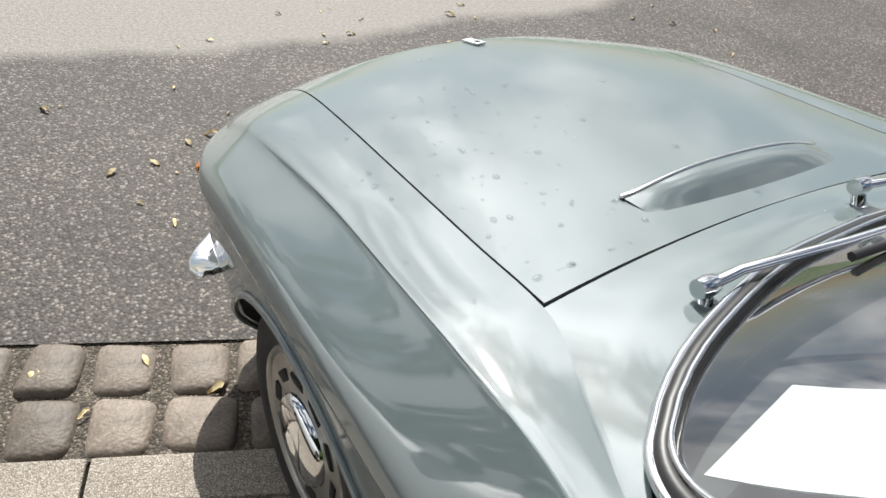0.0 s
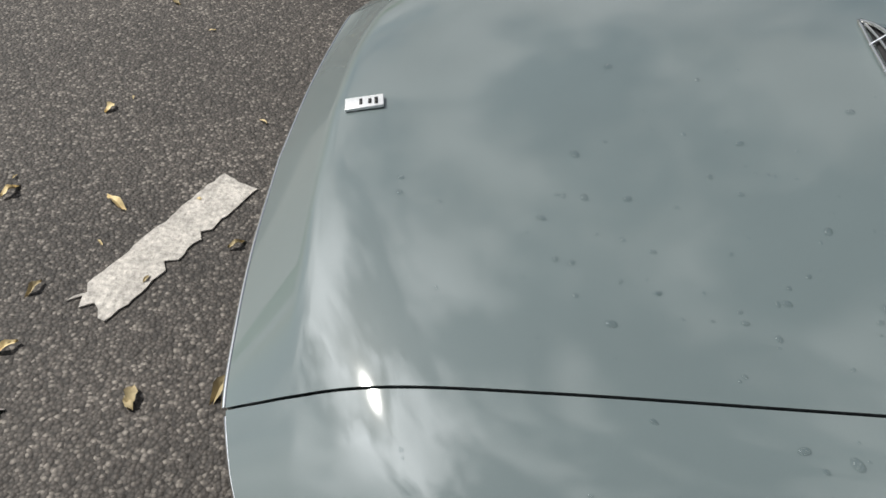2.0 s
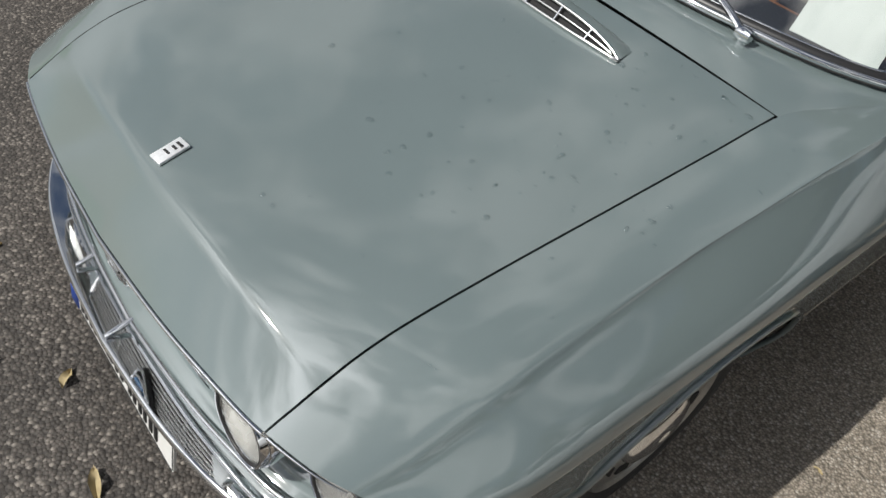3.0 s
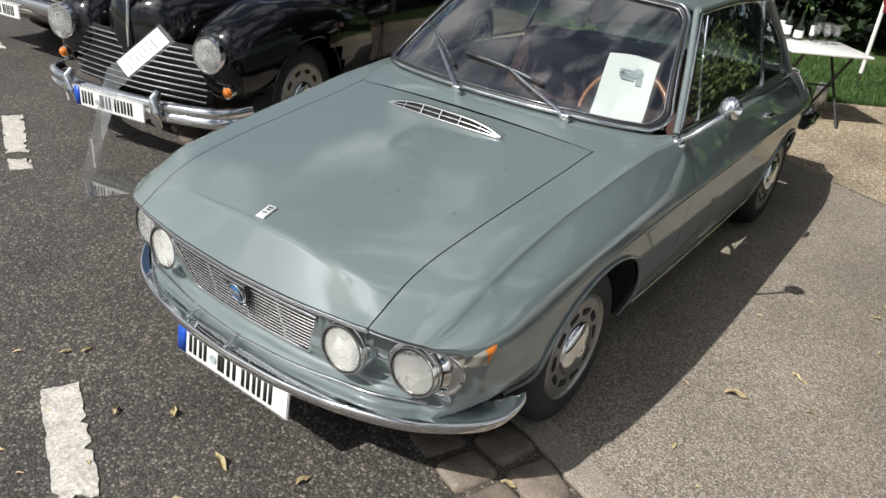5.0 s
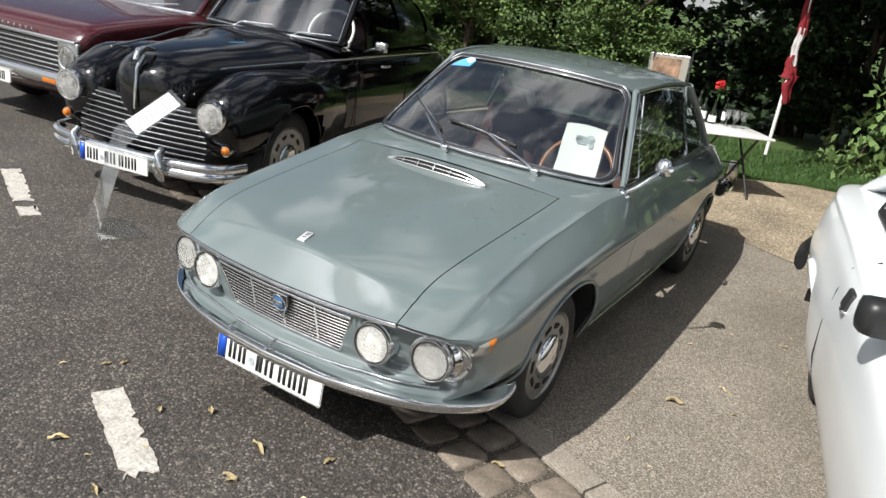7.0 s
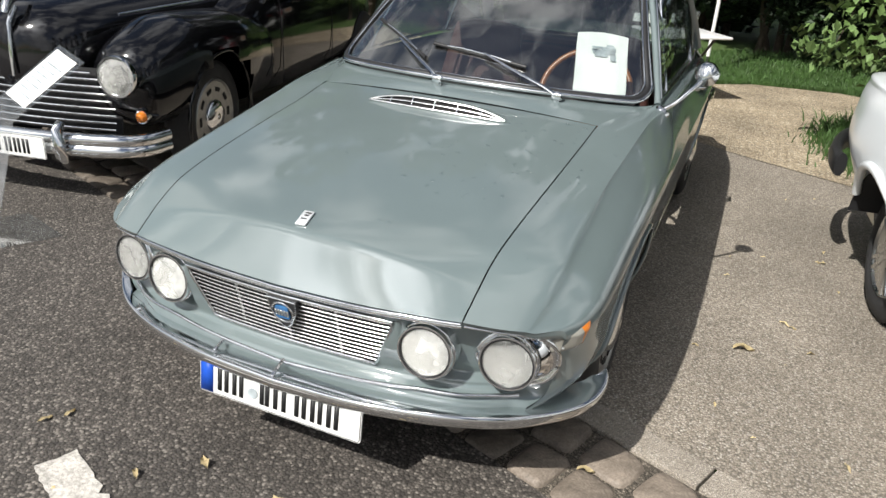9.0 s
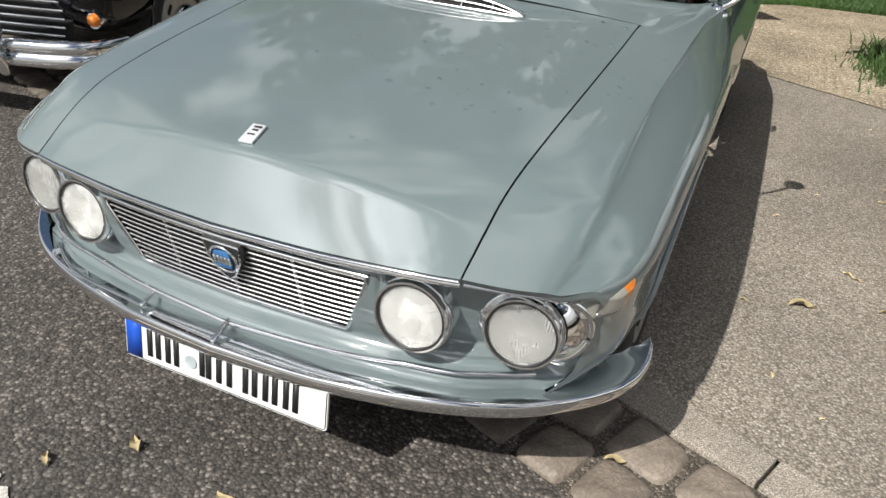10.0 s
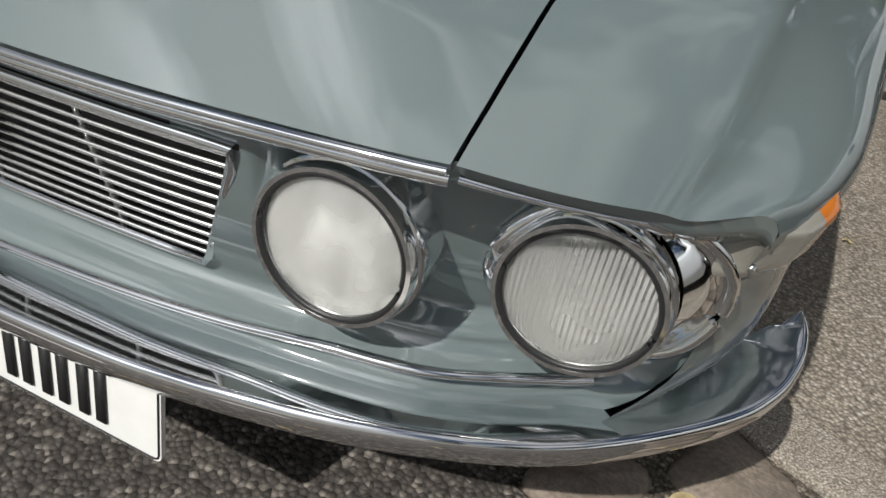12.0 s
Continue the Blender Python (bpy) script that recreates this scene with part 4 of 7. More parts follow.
for side in (1, -1):
    headlamp(0.404, 0.483, side, False)
    headlamp(0.600, 0.474, side, True)
    # bright oval dish round the outer lamp, from its rim on the wing back to the lamp's cup
    oval, throat = [], []
    for k in range(48):
        a = k * math.tau / 48
        x, z = 0.616 + 0.097 * math.cos(a), 0.475 + 0.085 * math.sin(a)
        oval.append(Vector((side * x, face_y(x, z) - 0.004, z)))
        throat.append(Vector((side * (0.600 + 0.0785 * math.cos(a)), -0.662, 0.474 + 0.0785 * math.sin(a))))
    part("lamp_dish", grid_mesh("lamp_dish", [[o.lerp(q, t) + Vector((0, 0.006 * math.sin(math.pi * t), 0)) for t in (0, 0.2, 0.4, 0.6, 0.8, 1.0)] for o, q in zip(oval + oval[:1], throat + throat[:1])], CHROME, flip=side > 0), CHROME, coupe, "bright oval dish round the outer lamp")
    part("lamp_hood", tube(oval, 0.0070, 8, True), CHROME, coupe, "thin bright oval rim")
    # corner indicator, clear in front with an amber rear corner
    FT, FB, RT, RB = (Vector(q) for q in ((0.705, -0.640, 0.553), (0.707, -0.635, 0.498), (0.774, -0.552, 0.578), (0.770, -0.562, 0.512)))

    def ind_grid(v0, v1, shift):
        """The lens between two fractions of its length, cut along a slant."""
        rows = []
        for i in range(9):
            r = []
            for k in range(9):
                v = k / 8
                u = v0(v) + (v1(v) - v0(v)) * i / 8
                q = FT.lerp(RT, u).lerp(FB.lerp(RB, u), v)
                q.x = corner_x(q.y, q.z) - 0.001
                edge = min(u, 1 - u, v, 1 - v)
                q = q + Vector((0.74, -0.67, 0.0)) * (shift + 0.011 * min(1.0, edge / 0.16) ** 0.5)
                r.append(Vector((side * q.x, q.y, q.z)))
            rows.append(r)
        return rows

    split = lambda v: 0.60 + 0.26 * v
    for mat, v0, v1, lab in ((WHITE_LENS, lambda v: 0.05 * abs(2 * v - 1) ** 2, split, "clear corner lamp lens"), (AMBER, split, lambda v: 1.0 - 0.03 * abs(2 * v - 1) ** 2, "amber corner lamp lens")):
        part("indicator_lens", grid_mesh("indicator_lens", ind_grid(v0, v1, 0.0), mat, flip=side < 0), mat, coupe, lab)
    screw_at = FT.lerp(RT, 0.22).lerp(FB.lerp(RB, 0.22), 0.70)
    part("indicator_screw", lathe([(0.0042, 0.0), (0.0042, -0.0018), (0.003, -0.003), (0.0, -0.0032)], 12, "y", None, (side * (corner_x(screw_at.y, screw_at.z) + 0.0075), screw_at.y - 0.0075, screw_at.z), Matrix.Rotation(side * radians(48), 3, "Z")), SATIN, coupe)

# bumper: a level polished shelf with a rolled front edge, its ends rising to a point round the corners
BP = [0, 0.2, 0.375, 0.52, 0.637, 0.733, 0.793, 0.815, 0.822, 0.819, 0.808]
B_T = list(range(len(BP)))
b_x, b_y = curve(B_T, BP), curve(B_T, [-0.852, -0.843, -0.818, -0.774, -0.712, -0.630, -0.563, -0.518, -0.480, -0.450, -0.430])
b_z = curve(B_T, [0.326, 0.328, 0.333, 0.334, 0.331, 0.331, 0.338, 0.348, 0.359, 0.368, 0.373])
b_deep = curve(B_T, [0.135, 0.133, 0.132, 0.134, 0.142, 0.146, 0.126, 0.094, 0.066, 0.038, 0.004])
b_lift = curve(B_T, [-0.003, -0.003, -0.003, -0.004, -0.008, -0.018, -0.024, -0.020, -0.013, -0.006, 0.0])
b_face = curve(B_T, [0.046, 0.046, 0.046, 0.046, 0.046, 0.046, 0.044, 0.040, 0.032, 0.018, 0.004])
rows = []
last = B_T[-1]
for side in (-1, 1):
    for t in (stations(0, last, 0.1)[:0:-1] if side < 0 else stations(0, last, 0.1)):
        p = Vector((side * b_x(t), b_y(t), b_z(t)))
        d = Vector((b_x(min(t + 0.05, last)) - b_x(max(t - 0.05, 0)), b_y(min(t + 0.05, last)) - b_y(max(t - 0.05, 0)), 0)).normalized()
        n_out = Vector((side * d.y, -d.x, 0))
        h, w, lift = b_face(t), b_deep(t), b_lift(t)
        q = min(1.0, w / 0.03)
        sec = [(-w - 0.006 * q, lift - 0.020 * q), (-w - 0.001, lift - 0.002), (-w * 0.9, lift), (-w * 0.6, lift * 0.62), (-w * 0.3, lift * 0.22), (-0.008 * q, 0.0005), (-0.003 * q, 0.0005), (0.0, -0.004 * q), (0.0015 * q, -0.012 * q),
               (0.0, -h * 0.45), (-0.004 * q, -h * 0.7), (-0.013 * q, -h * 0.93), (-0.024 * q, -h), (-0.045 * q, -h)]
        rows.append([p + n_out * o + Vector((0, 0, z)) for o, z in sec])
bumper = part("front_bumper", grid_mesh("front_bumper", rows, CHROME), CHROME, coupe, "slim wrap-round chrome front bumper")
part("bumper_clip", box((0.012, 0.068, 0.008), (0.0, -0.812, 0.340), pose(0, 0, 0, 18).to_3x3(), 0.003), CHROME, bumper)
part("bumper_clip", box((0.010, 0.05, 0.008), (-0.205, -0.80, 0.343), pose(0, 0, 0, 18).to_3x3(), 0.003), CHROME, bumper)
# black sheet in place of the shade below the nose
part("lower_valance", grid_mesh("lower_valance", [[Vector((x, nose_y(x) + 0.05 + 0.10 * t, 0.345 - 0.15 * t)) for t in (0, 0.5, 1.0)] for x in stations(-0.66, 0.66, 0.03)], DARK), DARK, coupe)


# number plate: letters and figures as plain bars
def number_plate(parent, m, w=0.52, h=0.11):
    pl = part("number_plate", slab(rounded(w, h, 0.008, 3), 0.006, m), PLATE_WHITE, parent, "white number plate with dark marks")
    part("plate_rim", tube([m @ Vector((x, -0.0005, z)) for x, z in rounded(w - 0.006, h - 0.006, 0.007, 3)], 0.0014, 4, True), INK, pl)
    part("blue_band", slab([(-w / 2 + 0.004, -h / 2 + 0.004), (-w / 2 + 0.045, -h / 2 + 0.004), (-w / 2 + 0.045, h / 2 - 0.004), (-w / 2 + 0.004, h / 2 - 0.004)], 0.002, m @ Matrix.Translation((0, -0.0025, 0))), PLATE_BLUE, pl, "blue band")
    x = -w / 2 + 0.062
    for k, ch in enumerate((0.036, 0.036, -0.042, 0.030, 0.040, -0.014, 0.036, 0.036, 0.036)):
        if ch > 0:
            for bx in (0.0, ch - 0.013):
                part("plate_mark", slab([(x + bx, -0.037), (x + bx + 0.013, -0.037), (x + bx + 0.013, 0.037), (x + bx, 0.037)], 0.002, m @ Matrix.Translation((0, -0.003, 0))), INK, pl)
            x += ch + 0.014
        else:
            if k == 2:
                part("plate_seal", slab([(x + 0.018 + 0.016 * math.cos(a), -0.012 + 0.016 * math.sin(a)) for a in [q * math.tau / 16 for q in range(16)]], 0.002, m @ Matrix.Translation((0, -0.003, 0))), GREY_INK, pl, "round grey-green seal")
            x += -ch
    return pl


number_plate(coupe, Matrix.Translation((0.008, -0.832, 0.255)) @ pose(0, 0, 0, -6, 0, 0))
part("plate_bracket", box((0.30, 0.02, 0.06), (0, -0.81, 0.27), bevel=0.004), TRIM_BLACK, coupe)


# wheels
def wheel(parent, at, side, tyre_r=0.282, tyre_w=0.15, rim_r=0.19, white_ring=False, rim_mat=None, cap=True):
    rim_mat = rim_mat or RIM
    t = Matrix.Diagonal((side, 1, 1))
    prof = [(rim_r - 0.005, -tyre_w), (rim_r + 0.02, -tyre_w - 0.004), (tyre_r - 0.02, -tyre_w + 0.005), (tyre_r - 0.004, -tyre_w + 0.02), (tyre_r, -tyre_w / 2), (tyre_r - 0.004, -0.02), (tyre_r - 0.022, -0.004), (rim_r + 0.045, 0.006), (rim_r + 0.015, 0.004), (rim_r - 0.002, -0.008)]
    w = part("wheel", lathe(prof, 56, "x", None, at, t), RUBBER, parent, "black tyre on a painted steel wheel")
    rp = [(rim_r + 0.003, -0.006), (rim_r - 0.004, 0.002), (rim_r - 0.014, -0.004), (rim_r - 0.022, -0.025), (rim_r - 0.045, -0.030), (rim_r - 0.062, -0.018), (rim_r - 0.078, -0.010), (0.085, -0.022), (0.03, -0.02), (0.0, -0.02)]
    rim = part("rim", lathe(rp, 56, "x", None, at, t), rim_mat, w, "silver steel rim")
    if cap:
        part("hub_cap", lathe([(0.098, -0.016), (0.097, 0.0), (0.088, 0.012), (0.06, 0.020), (0.03, 0.0235), (0.0, 0.024)], 40, "x", None, at, t), CHROME, w, "domed bright hub cap")
        for k in range(10):
            a = (k + 0.5) * math.tau / 10
            m = Matrix.Translation(Vector(at)) @ Matrix.Rotation(a, 4, "X")
            # slots are black boxes in place of shaded holes
            part("rim_slot", box((0.008, 0.052, 0.026), m @ Vector((side * -0.0065, 0, rim_r - 0.060)), (Matrix.Rotation(a, 3, "X") @ Matrix.Rotation(radians(side * 12), 3, "Y")), 0.004), DARK, w)
    else:
        for k in range(5):
            a = (k + 0.5) * math.tau / 5
            for off in (-0.13, 0.13):
                pts = [Vector(at) + Vector((side * -0.004, math.cos(a + off * 0.3) * 0.04, math.sin(a + off * 0.3) * 0.04)), Vector(at) + Vector((side * -0.008, math.cos(a + off) * (rim_r - 0.012), math.sin(a + off) * (rim_r - 0.012)))]
                part("spoke", tube(pts, 0.012, 8), rim_mat, w)
        part("hub_cap", lathe([(0.05, -0.02), (0.048, 0.0), (0.03, 0.010), (0.0, 0.012)], 24, "x", None, at, t), rim_mat, w)
    return w


for side in (1, -1):
    wheel(coupe, (side * 0.752, 0.0, 0.282), side)
    wheel(coupe, (side * 0.735, 2.33, 0.282), side)

# bonnet air vent: bright frame, bars, and the blister behind it
def bon(x, y):
    return crown(x, y)


VENT_Y = lambda x: 0.152 - 0.016 * (1 - (x / 0.26) ** 2)
vent_h = lambda x: 0.030 * (1 - abs(x / 0.262) ** 3.2)
low = [Vector((x, VENT_Y(x), bon(x, VENT_Y(x)) + 0.004)) for x in stations(-0.26, 0.26, 0.02)]
high = [Vector((x, VENT_Y(x) + 0.020 * (vent_h(x) / 0.03) ** 0.5, bon(x, VENT_Y(x)) + 0.004 + vent_h(x))) for x in stations(-0.26, 0.26, 0.02)]
vent = part("bonnet_vent", tube(low + high[::-1], 0.0036, 8, True), BAR_METAL, coupe, "narrow chrome-edged air vent on the bonnet")
# the vent's inner shade, drawn as a black sheet
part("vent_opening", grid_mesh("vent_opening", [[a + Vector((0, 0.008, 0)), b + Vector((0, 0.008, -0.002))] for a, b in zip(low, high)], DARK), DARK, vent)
part("vent_bar", tube([a.lerp(b, 0.5) for a, b in zip(low, high)][1:-1], 0.0026, 6), BAR_METAL, vent)
for x in (-0.172, -0.086, 0.0, 0.086, 0.172):
    part("vent_bar", tube([(x, VENT_Y(x) - 0.002, bon(x, VENT_Y(x)) + 0.003), (x, VENT_Y(x) + 0.018, bon(x, VENT_Y(x)) + vent_h(x) + 0.004)], 0.003, 6), CHROME, vent)
rows = []
for h, l_ in zip(high, low):
    back = Vector((h.x * 0.96, l_.y + 0.095 - 0.03 * abs(h.x / 0.26) ** 2, 0))
    back.z = bon(back.x, back.y) - 0.001
    mid = h.lerp(back, 0.45)
    mid.z += 0.010 * (vent_h(h.x) / 0.03)
    rows.append(catmull([h, mid, back], 5))
part("vent_blister", grid_mesh("vent_blister", rows, PAINT, flip=True), PAINT, vent)

# small badge on the bonnet
nb = part("bonnet_badge", box((0.030, 0.062, 0.006), (0, -0.672, bon(0, -0.672) + 0.004), pose(0, 0, 0, 13, 0, 8).to_3x3(), 0.0012), BADGE_WHITE, coupe, "small bright badge on the bonnet")
for k, (dy, ln) in enumerate(((-0.018, 0.014), (-0.006, 0.016), (0.008, 0.012), (0.018, 0.016))):
    part("badge_mark", box((ln, 0.005, 0.001), (0.0, -0.672 + dy, bon(0, -0.672) + 0.0072 + dy * 0.30), pose(0, 0, 0, 13, 0, 8).to_3x3()), INK, nb)
part("washer_jet", lathe([(0.010, 0.0), (0.010, 0.004), (0.006, 0.010), (0.0, 0.012)], 14, "z", None, (0.0, 0.350, 0.876)), CHROME, coupe)


# wipers
def wiper(pivot, arm_to, blade_a, blade_b, sit):
    p = Vector(pivot)
    w = part("wiper_pivot", lathe([(0.017, -0.02), (0.017, 0.0), (0.013, 0.01), (0.011, 0.03), (0.009, 0.034), (0.0, 0.036)], 16, "z", None, p, pose(0, 0, 0, 25).to_3x3()), CHROME, coupe, "bright wiper spindle")
    q = p + Vector((0, -0.012, 0.032))
    end = Vector(arm_to) + Vector((0, -0.014, 0.020))
    bm = tube([q, q.lerp(end, 0.15) + Vector((0, -0.004, 0.006)), q.lerp(end, 0.6), end], 0.0095, 8, flat=0.6, taper=lambda t: 1.2 - 0.6 * t)
    lathe([(0.014, -0.017), (0.017, 0), (0.014, 0.017)], 12, "x", bm, q)
    part("wiper_arm", bm, CHROME, w, "bright wiper arm")
    a, b = Vector(blade_a), Vector(blade_b)
    lift = Vector((0, -0.006, 0.010))
    part("wiper_blade", tube([a + lift, a.lerp(b, 0.5) + lift * 1.1, b + lift], 0.0075, 6), SEAL, w, "black wiper rubber")
    part("blade_holder", tube([a.lerp(b, 0.12) + lift * 1.2, a.lerp(b, 0.32) + lift * 1.9, a.lerp(b, 0.68) + lift * 1.9, a.lerp(b, 0.88) + lift * 1.2], 0.004, 6), CHROME, w)


wiper((0.362, 0.428, 0.871), screen(0.06, 0.215), screen(-0.30, 0.255), screen(0.33, 0.165), 0)
wiper((-0.080, 0.358, 0.884), screen(-0.55, 0.24), screen(-0.86, 0.40), screen(-0.30, 0.13), 0)

# door mirror
bm = tube(catmull([(0.710, 0.67, 0.855), (0.75, 0.68, 0.885), (0.795, 0.715, 0.935), (0.825, 0.75, 0.97)], 5), 0.008, 8)
lathe([(0.03, -0.004), (0.028, 0.008), (0.012, 0.016)], 16, "z", bm, (0.710, 0.67, 0.848), pose(0, 0, 0, 0, 35).to_3x3())
dm = part("door_mirror", bm, CHROME, coupe, "round chrome door mirror on a stalk")
bm = lathe([(0.0, -0.032), (0.022, -0.029), (0.040, -0.016), (0.046, 0.002), (0.043, 0.008)], 28, "y", None, (0.835, 0.765, 0.990), pose(0, 0, 0, 0, 0, -18).to_3x3())
part("mirror_shell", bm, CHROME, dm)

# sheet behind the windscreen and sticker in its corner
pb = Vector((0.378, 0.580, 0.888)), Vector((0.572, 0.620, 0.882))
up_dir = Vector((-0.24, 0.74, 0.65)).normalized()
rows = [[pb[0].lerp(pb[1], i / 4) + up_dir * (0.30 * k / 6) + Vector((0.012 * k / 6, 0.004 * math.sin(k), 0)) + Vector((0, 0, 0.010 * math.sin(i / 4 * math.pi) * (k == 6))) for i in range(5)] for k in range(7)]
info_sheet = tagged(new("information_sheet", grid_mesh("information_sheet", rows, PAPER, thick=0.002)), "white information sheet leaning inside the windscreen", "sign")
u_ax, v_ax = (pb[1] - pb[0]).normalized(), up_dir
for du, dv, w, h in ((0.115, 0.205, 0.085, 0.014), (0.105, 0.190, 0.050, 0.012), (0.135, 0.221, 0.055, 0.012), (0.090, 0.228, 0.040, 0.006), (0.150, 0.180, 0.022, 0.024), (0.140, 0.238, 0.030, 0.008), (0.080, 0.212, 0.022, 0.008)):
    c0 = pb[0] + u_ax * du + v_ax * dv + Vector((0, -0.006, 0.006))
    me = mesh_from("printed_picture", [c0 - u_ax * w / 2 - v_ax * h / 2, c0 + u_ax * w / 2 - v_ax * h / 2, c0 + u_ax * w / 2 + v_ax * h, c0 - u_ax * w / 2 + v_ax * h], [(0, 1, 2, 3)], GREY_INK)
    part("printed_picture", me, GREY_INK, info_sheet, "grey-blue printed car picture")
# round-cornered sticker at the head of the screen
ring = [(-0.915, 0.85), (-0.66, 0.865), (-0.655, 0.93), (-0.70, 0.985), (-0.80, 0.965), (-0.86, 0.93)]
sticker = tagged(new("windscreen_sticker", mesh_from("windscreen_sticker", [screen(u, t, 0.004) for u, t in ring], [tuple(range(len(ring)))], STICKER)), "blue and white sticker on the windscreen glass", "sticker")
part("sticker_top", mesh_from("sticker_top", [screen(u, t, 0.006) for u, t in ((-0.80, 0.945), (-0.70, 0.90), (-0.67, 0.93), (-0.70, 0.975), (-0.77, 0.965))], [(0, 1, 2, 3, 4)], PAPER), PAPER, sticker)

# ---- gutter setts, kerb and road paint ----
bed = sheet("gutter_bed", strip_outline(-25, 40, -0.04, 0.335), -0.007, JOINT, "dark grit between the gutter setts", "gutter")
kerb = tagged(new("kerb"), "flush pale concrete kerb strip beside the setts", "kerb", kind="structure")


def kerb_block(length):
    bm = box((length - 0.008, 0.122, 0.12), (0, 0, -0.055), bevel=0.006)
    me = bpy.data.meshes.new("kerb_block")
    bm.to_mesh(me)
    bm.free()
    me.materials.append(KERB)
    return me


kb = kerb_block(1.0)
for k in range(-6, 14):
    ob = new("kerb_block", kb)
    ob.matrix_world = Matrix.Translation(gut(k * 1.0 + 0.37, 0.397, 0.004)) @ pose(0, 0, 0, 0, 0, math.degrees(math.atan2(GUT_D.y, GUT_D.x)))
    ob.parent = kerb

# road paint: worn dashes with ragged edges
LINE_D = (Vector((-3.335, 0.10, 0)) - Vector((-0.585, -1.085, 0))).normalized()


def dash(a, b, width, ragged_a, ragged_b, seed):
    rnd = random.Random(seed)
    a, b = Vector((*a, 0)), Vector((*b, 0))
    d = (b - a).normalized()
    n = Vector((-d.y, d.x, 0))
    steps = 26
    left = [a.lerp(b, k / steps) + n * (width / 2 - abs(rnd.gauss(0, 0.004)) - (0.02 if rnd.random() < 0.07 else 0)) for k in range(steps + 1)]
    right = [a.lerp(b, k / steps) - n * (width / 2 - abs(rnd.gauss(0, 0.004)) - (0.02 if rnd.random() < 0.07 else 0)) for k in range(steps + 1)]
    ends = lambda p, q, rag, s: [p.lerp(q, k / 6) + d * s * rag * rnd.random() for k in range(1, 6)]
    loop = left + ends(left[-1], right[-1], ragged_b, -1) + right[::-1] + ends(right[0], left[0], ragged_a, 1)
    bm = bmesh.new()
    top = [bm.verts.new((p.x, p.y, 0.005)) for p in loop]
    f = bm.faces.new(top)
    made = bmesh.ops.extrude_face_region(bm, geom=[f])
    for v in made["geom"]:
        if isinstance(v, bmesh.types.BMVert):
            v.co.z = 0.001
    bmesh.ops.recalc_face_normals(bm, faces=bm.faces[:])
    me = bpy.data.meshes.new("lane_dash")
    bm.to_mesh(me)
    bm.free()
    me.materials.append(MARKING)
    ob = tagged(new("lane_dash", me), "worn whitish painted dash on the asphalt", "road marking", "dashes of the worn lane line")
    return ob


at_line = lambda s: tuple((Vector((-0.580, -1.083, 0)) + LINE_D * s)[:2])
dash(at_line(-0.56), at_line(0.0), 0.125, 0.05, 0.008, 3)
dash(at_line(-1.055), at_line(-0.83), 0.115, 0.006, 0.06, 4)
dash((-2.45, -0.285), (-2.62, -0.215), 0.118, 0.01, 0.03, 7)
dash((-2.70, -0.185), (-3.345, 0.098), 0.125, 0.02, 0.01, 5)
dash((-5.02, 0.79), (-5.76, 0.99), 0.13, 0.03, 0.02, 6)


# fallen leaves and twigs
def leaf_mesh(name, ln, wd, curl, seed):
    rnd = random.Random(seed)
    rows = []
    for i in range(7):
        t = i / 6
        w = wd * math.sin(math.pi * min(0.97, t + 0.03)) ** 0.8 * (0.8 + 0.4 * rnd.random())
        rows.append([Vector(((t - 0.5) * ln + rnd.uniform(-1, 1) * 0.002, k * w / 2, 0.004 + curl * abs(k) * rnd.random() + curl * 0.6 * math.sin(t * 5))) for k in (-1, 0, 1)])
    return grid_mesh(name, rows, DRY_LEAF)


LEAVES = [leaf_mesh("fallen_leaf", ln, wd, cu, s) for ln, wd, cu, s in ((0.05, 0.018, 0.010, 1), (0.065, 0.03, 0.014, 2), (0.04, 0.012, 0.006, 3), (0.075, 0.022, 0.016, 4), (0.03, 0.016, 0.006, 5))]


def fallen(x, y, kind, turn, size=1.0):
    ob = new("fallen_leaf", LEAVES[kind])
    ob.matrix_world = Matrix.Translation((x, y, 0.002)) @ pose(0, 0, 0, 0, 0, turn) @ Matrix.Diagonal((size, size, size, 1))
    return tagged(ob, "dry tan leaf lying on the ground", "leaf", "fallen leaves on the ground")




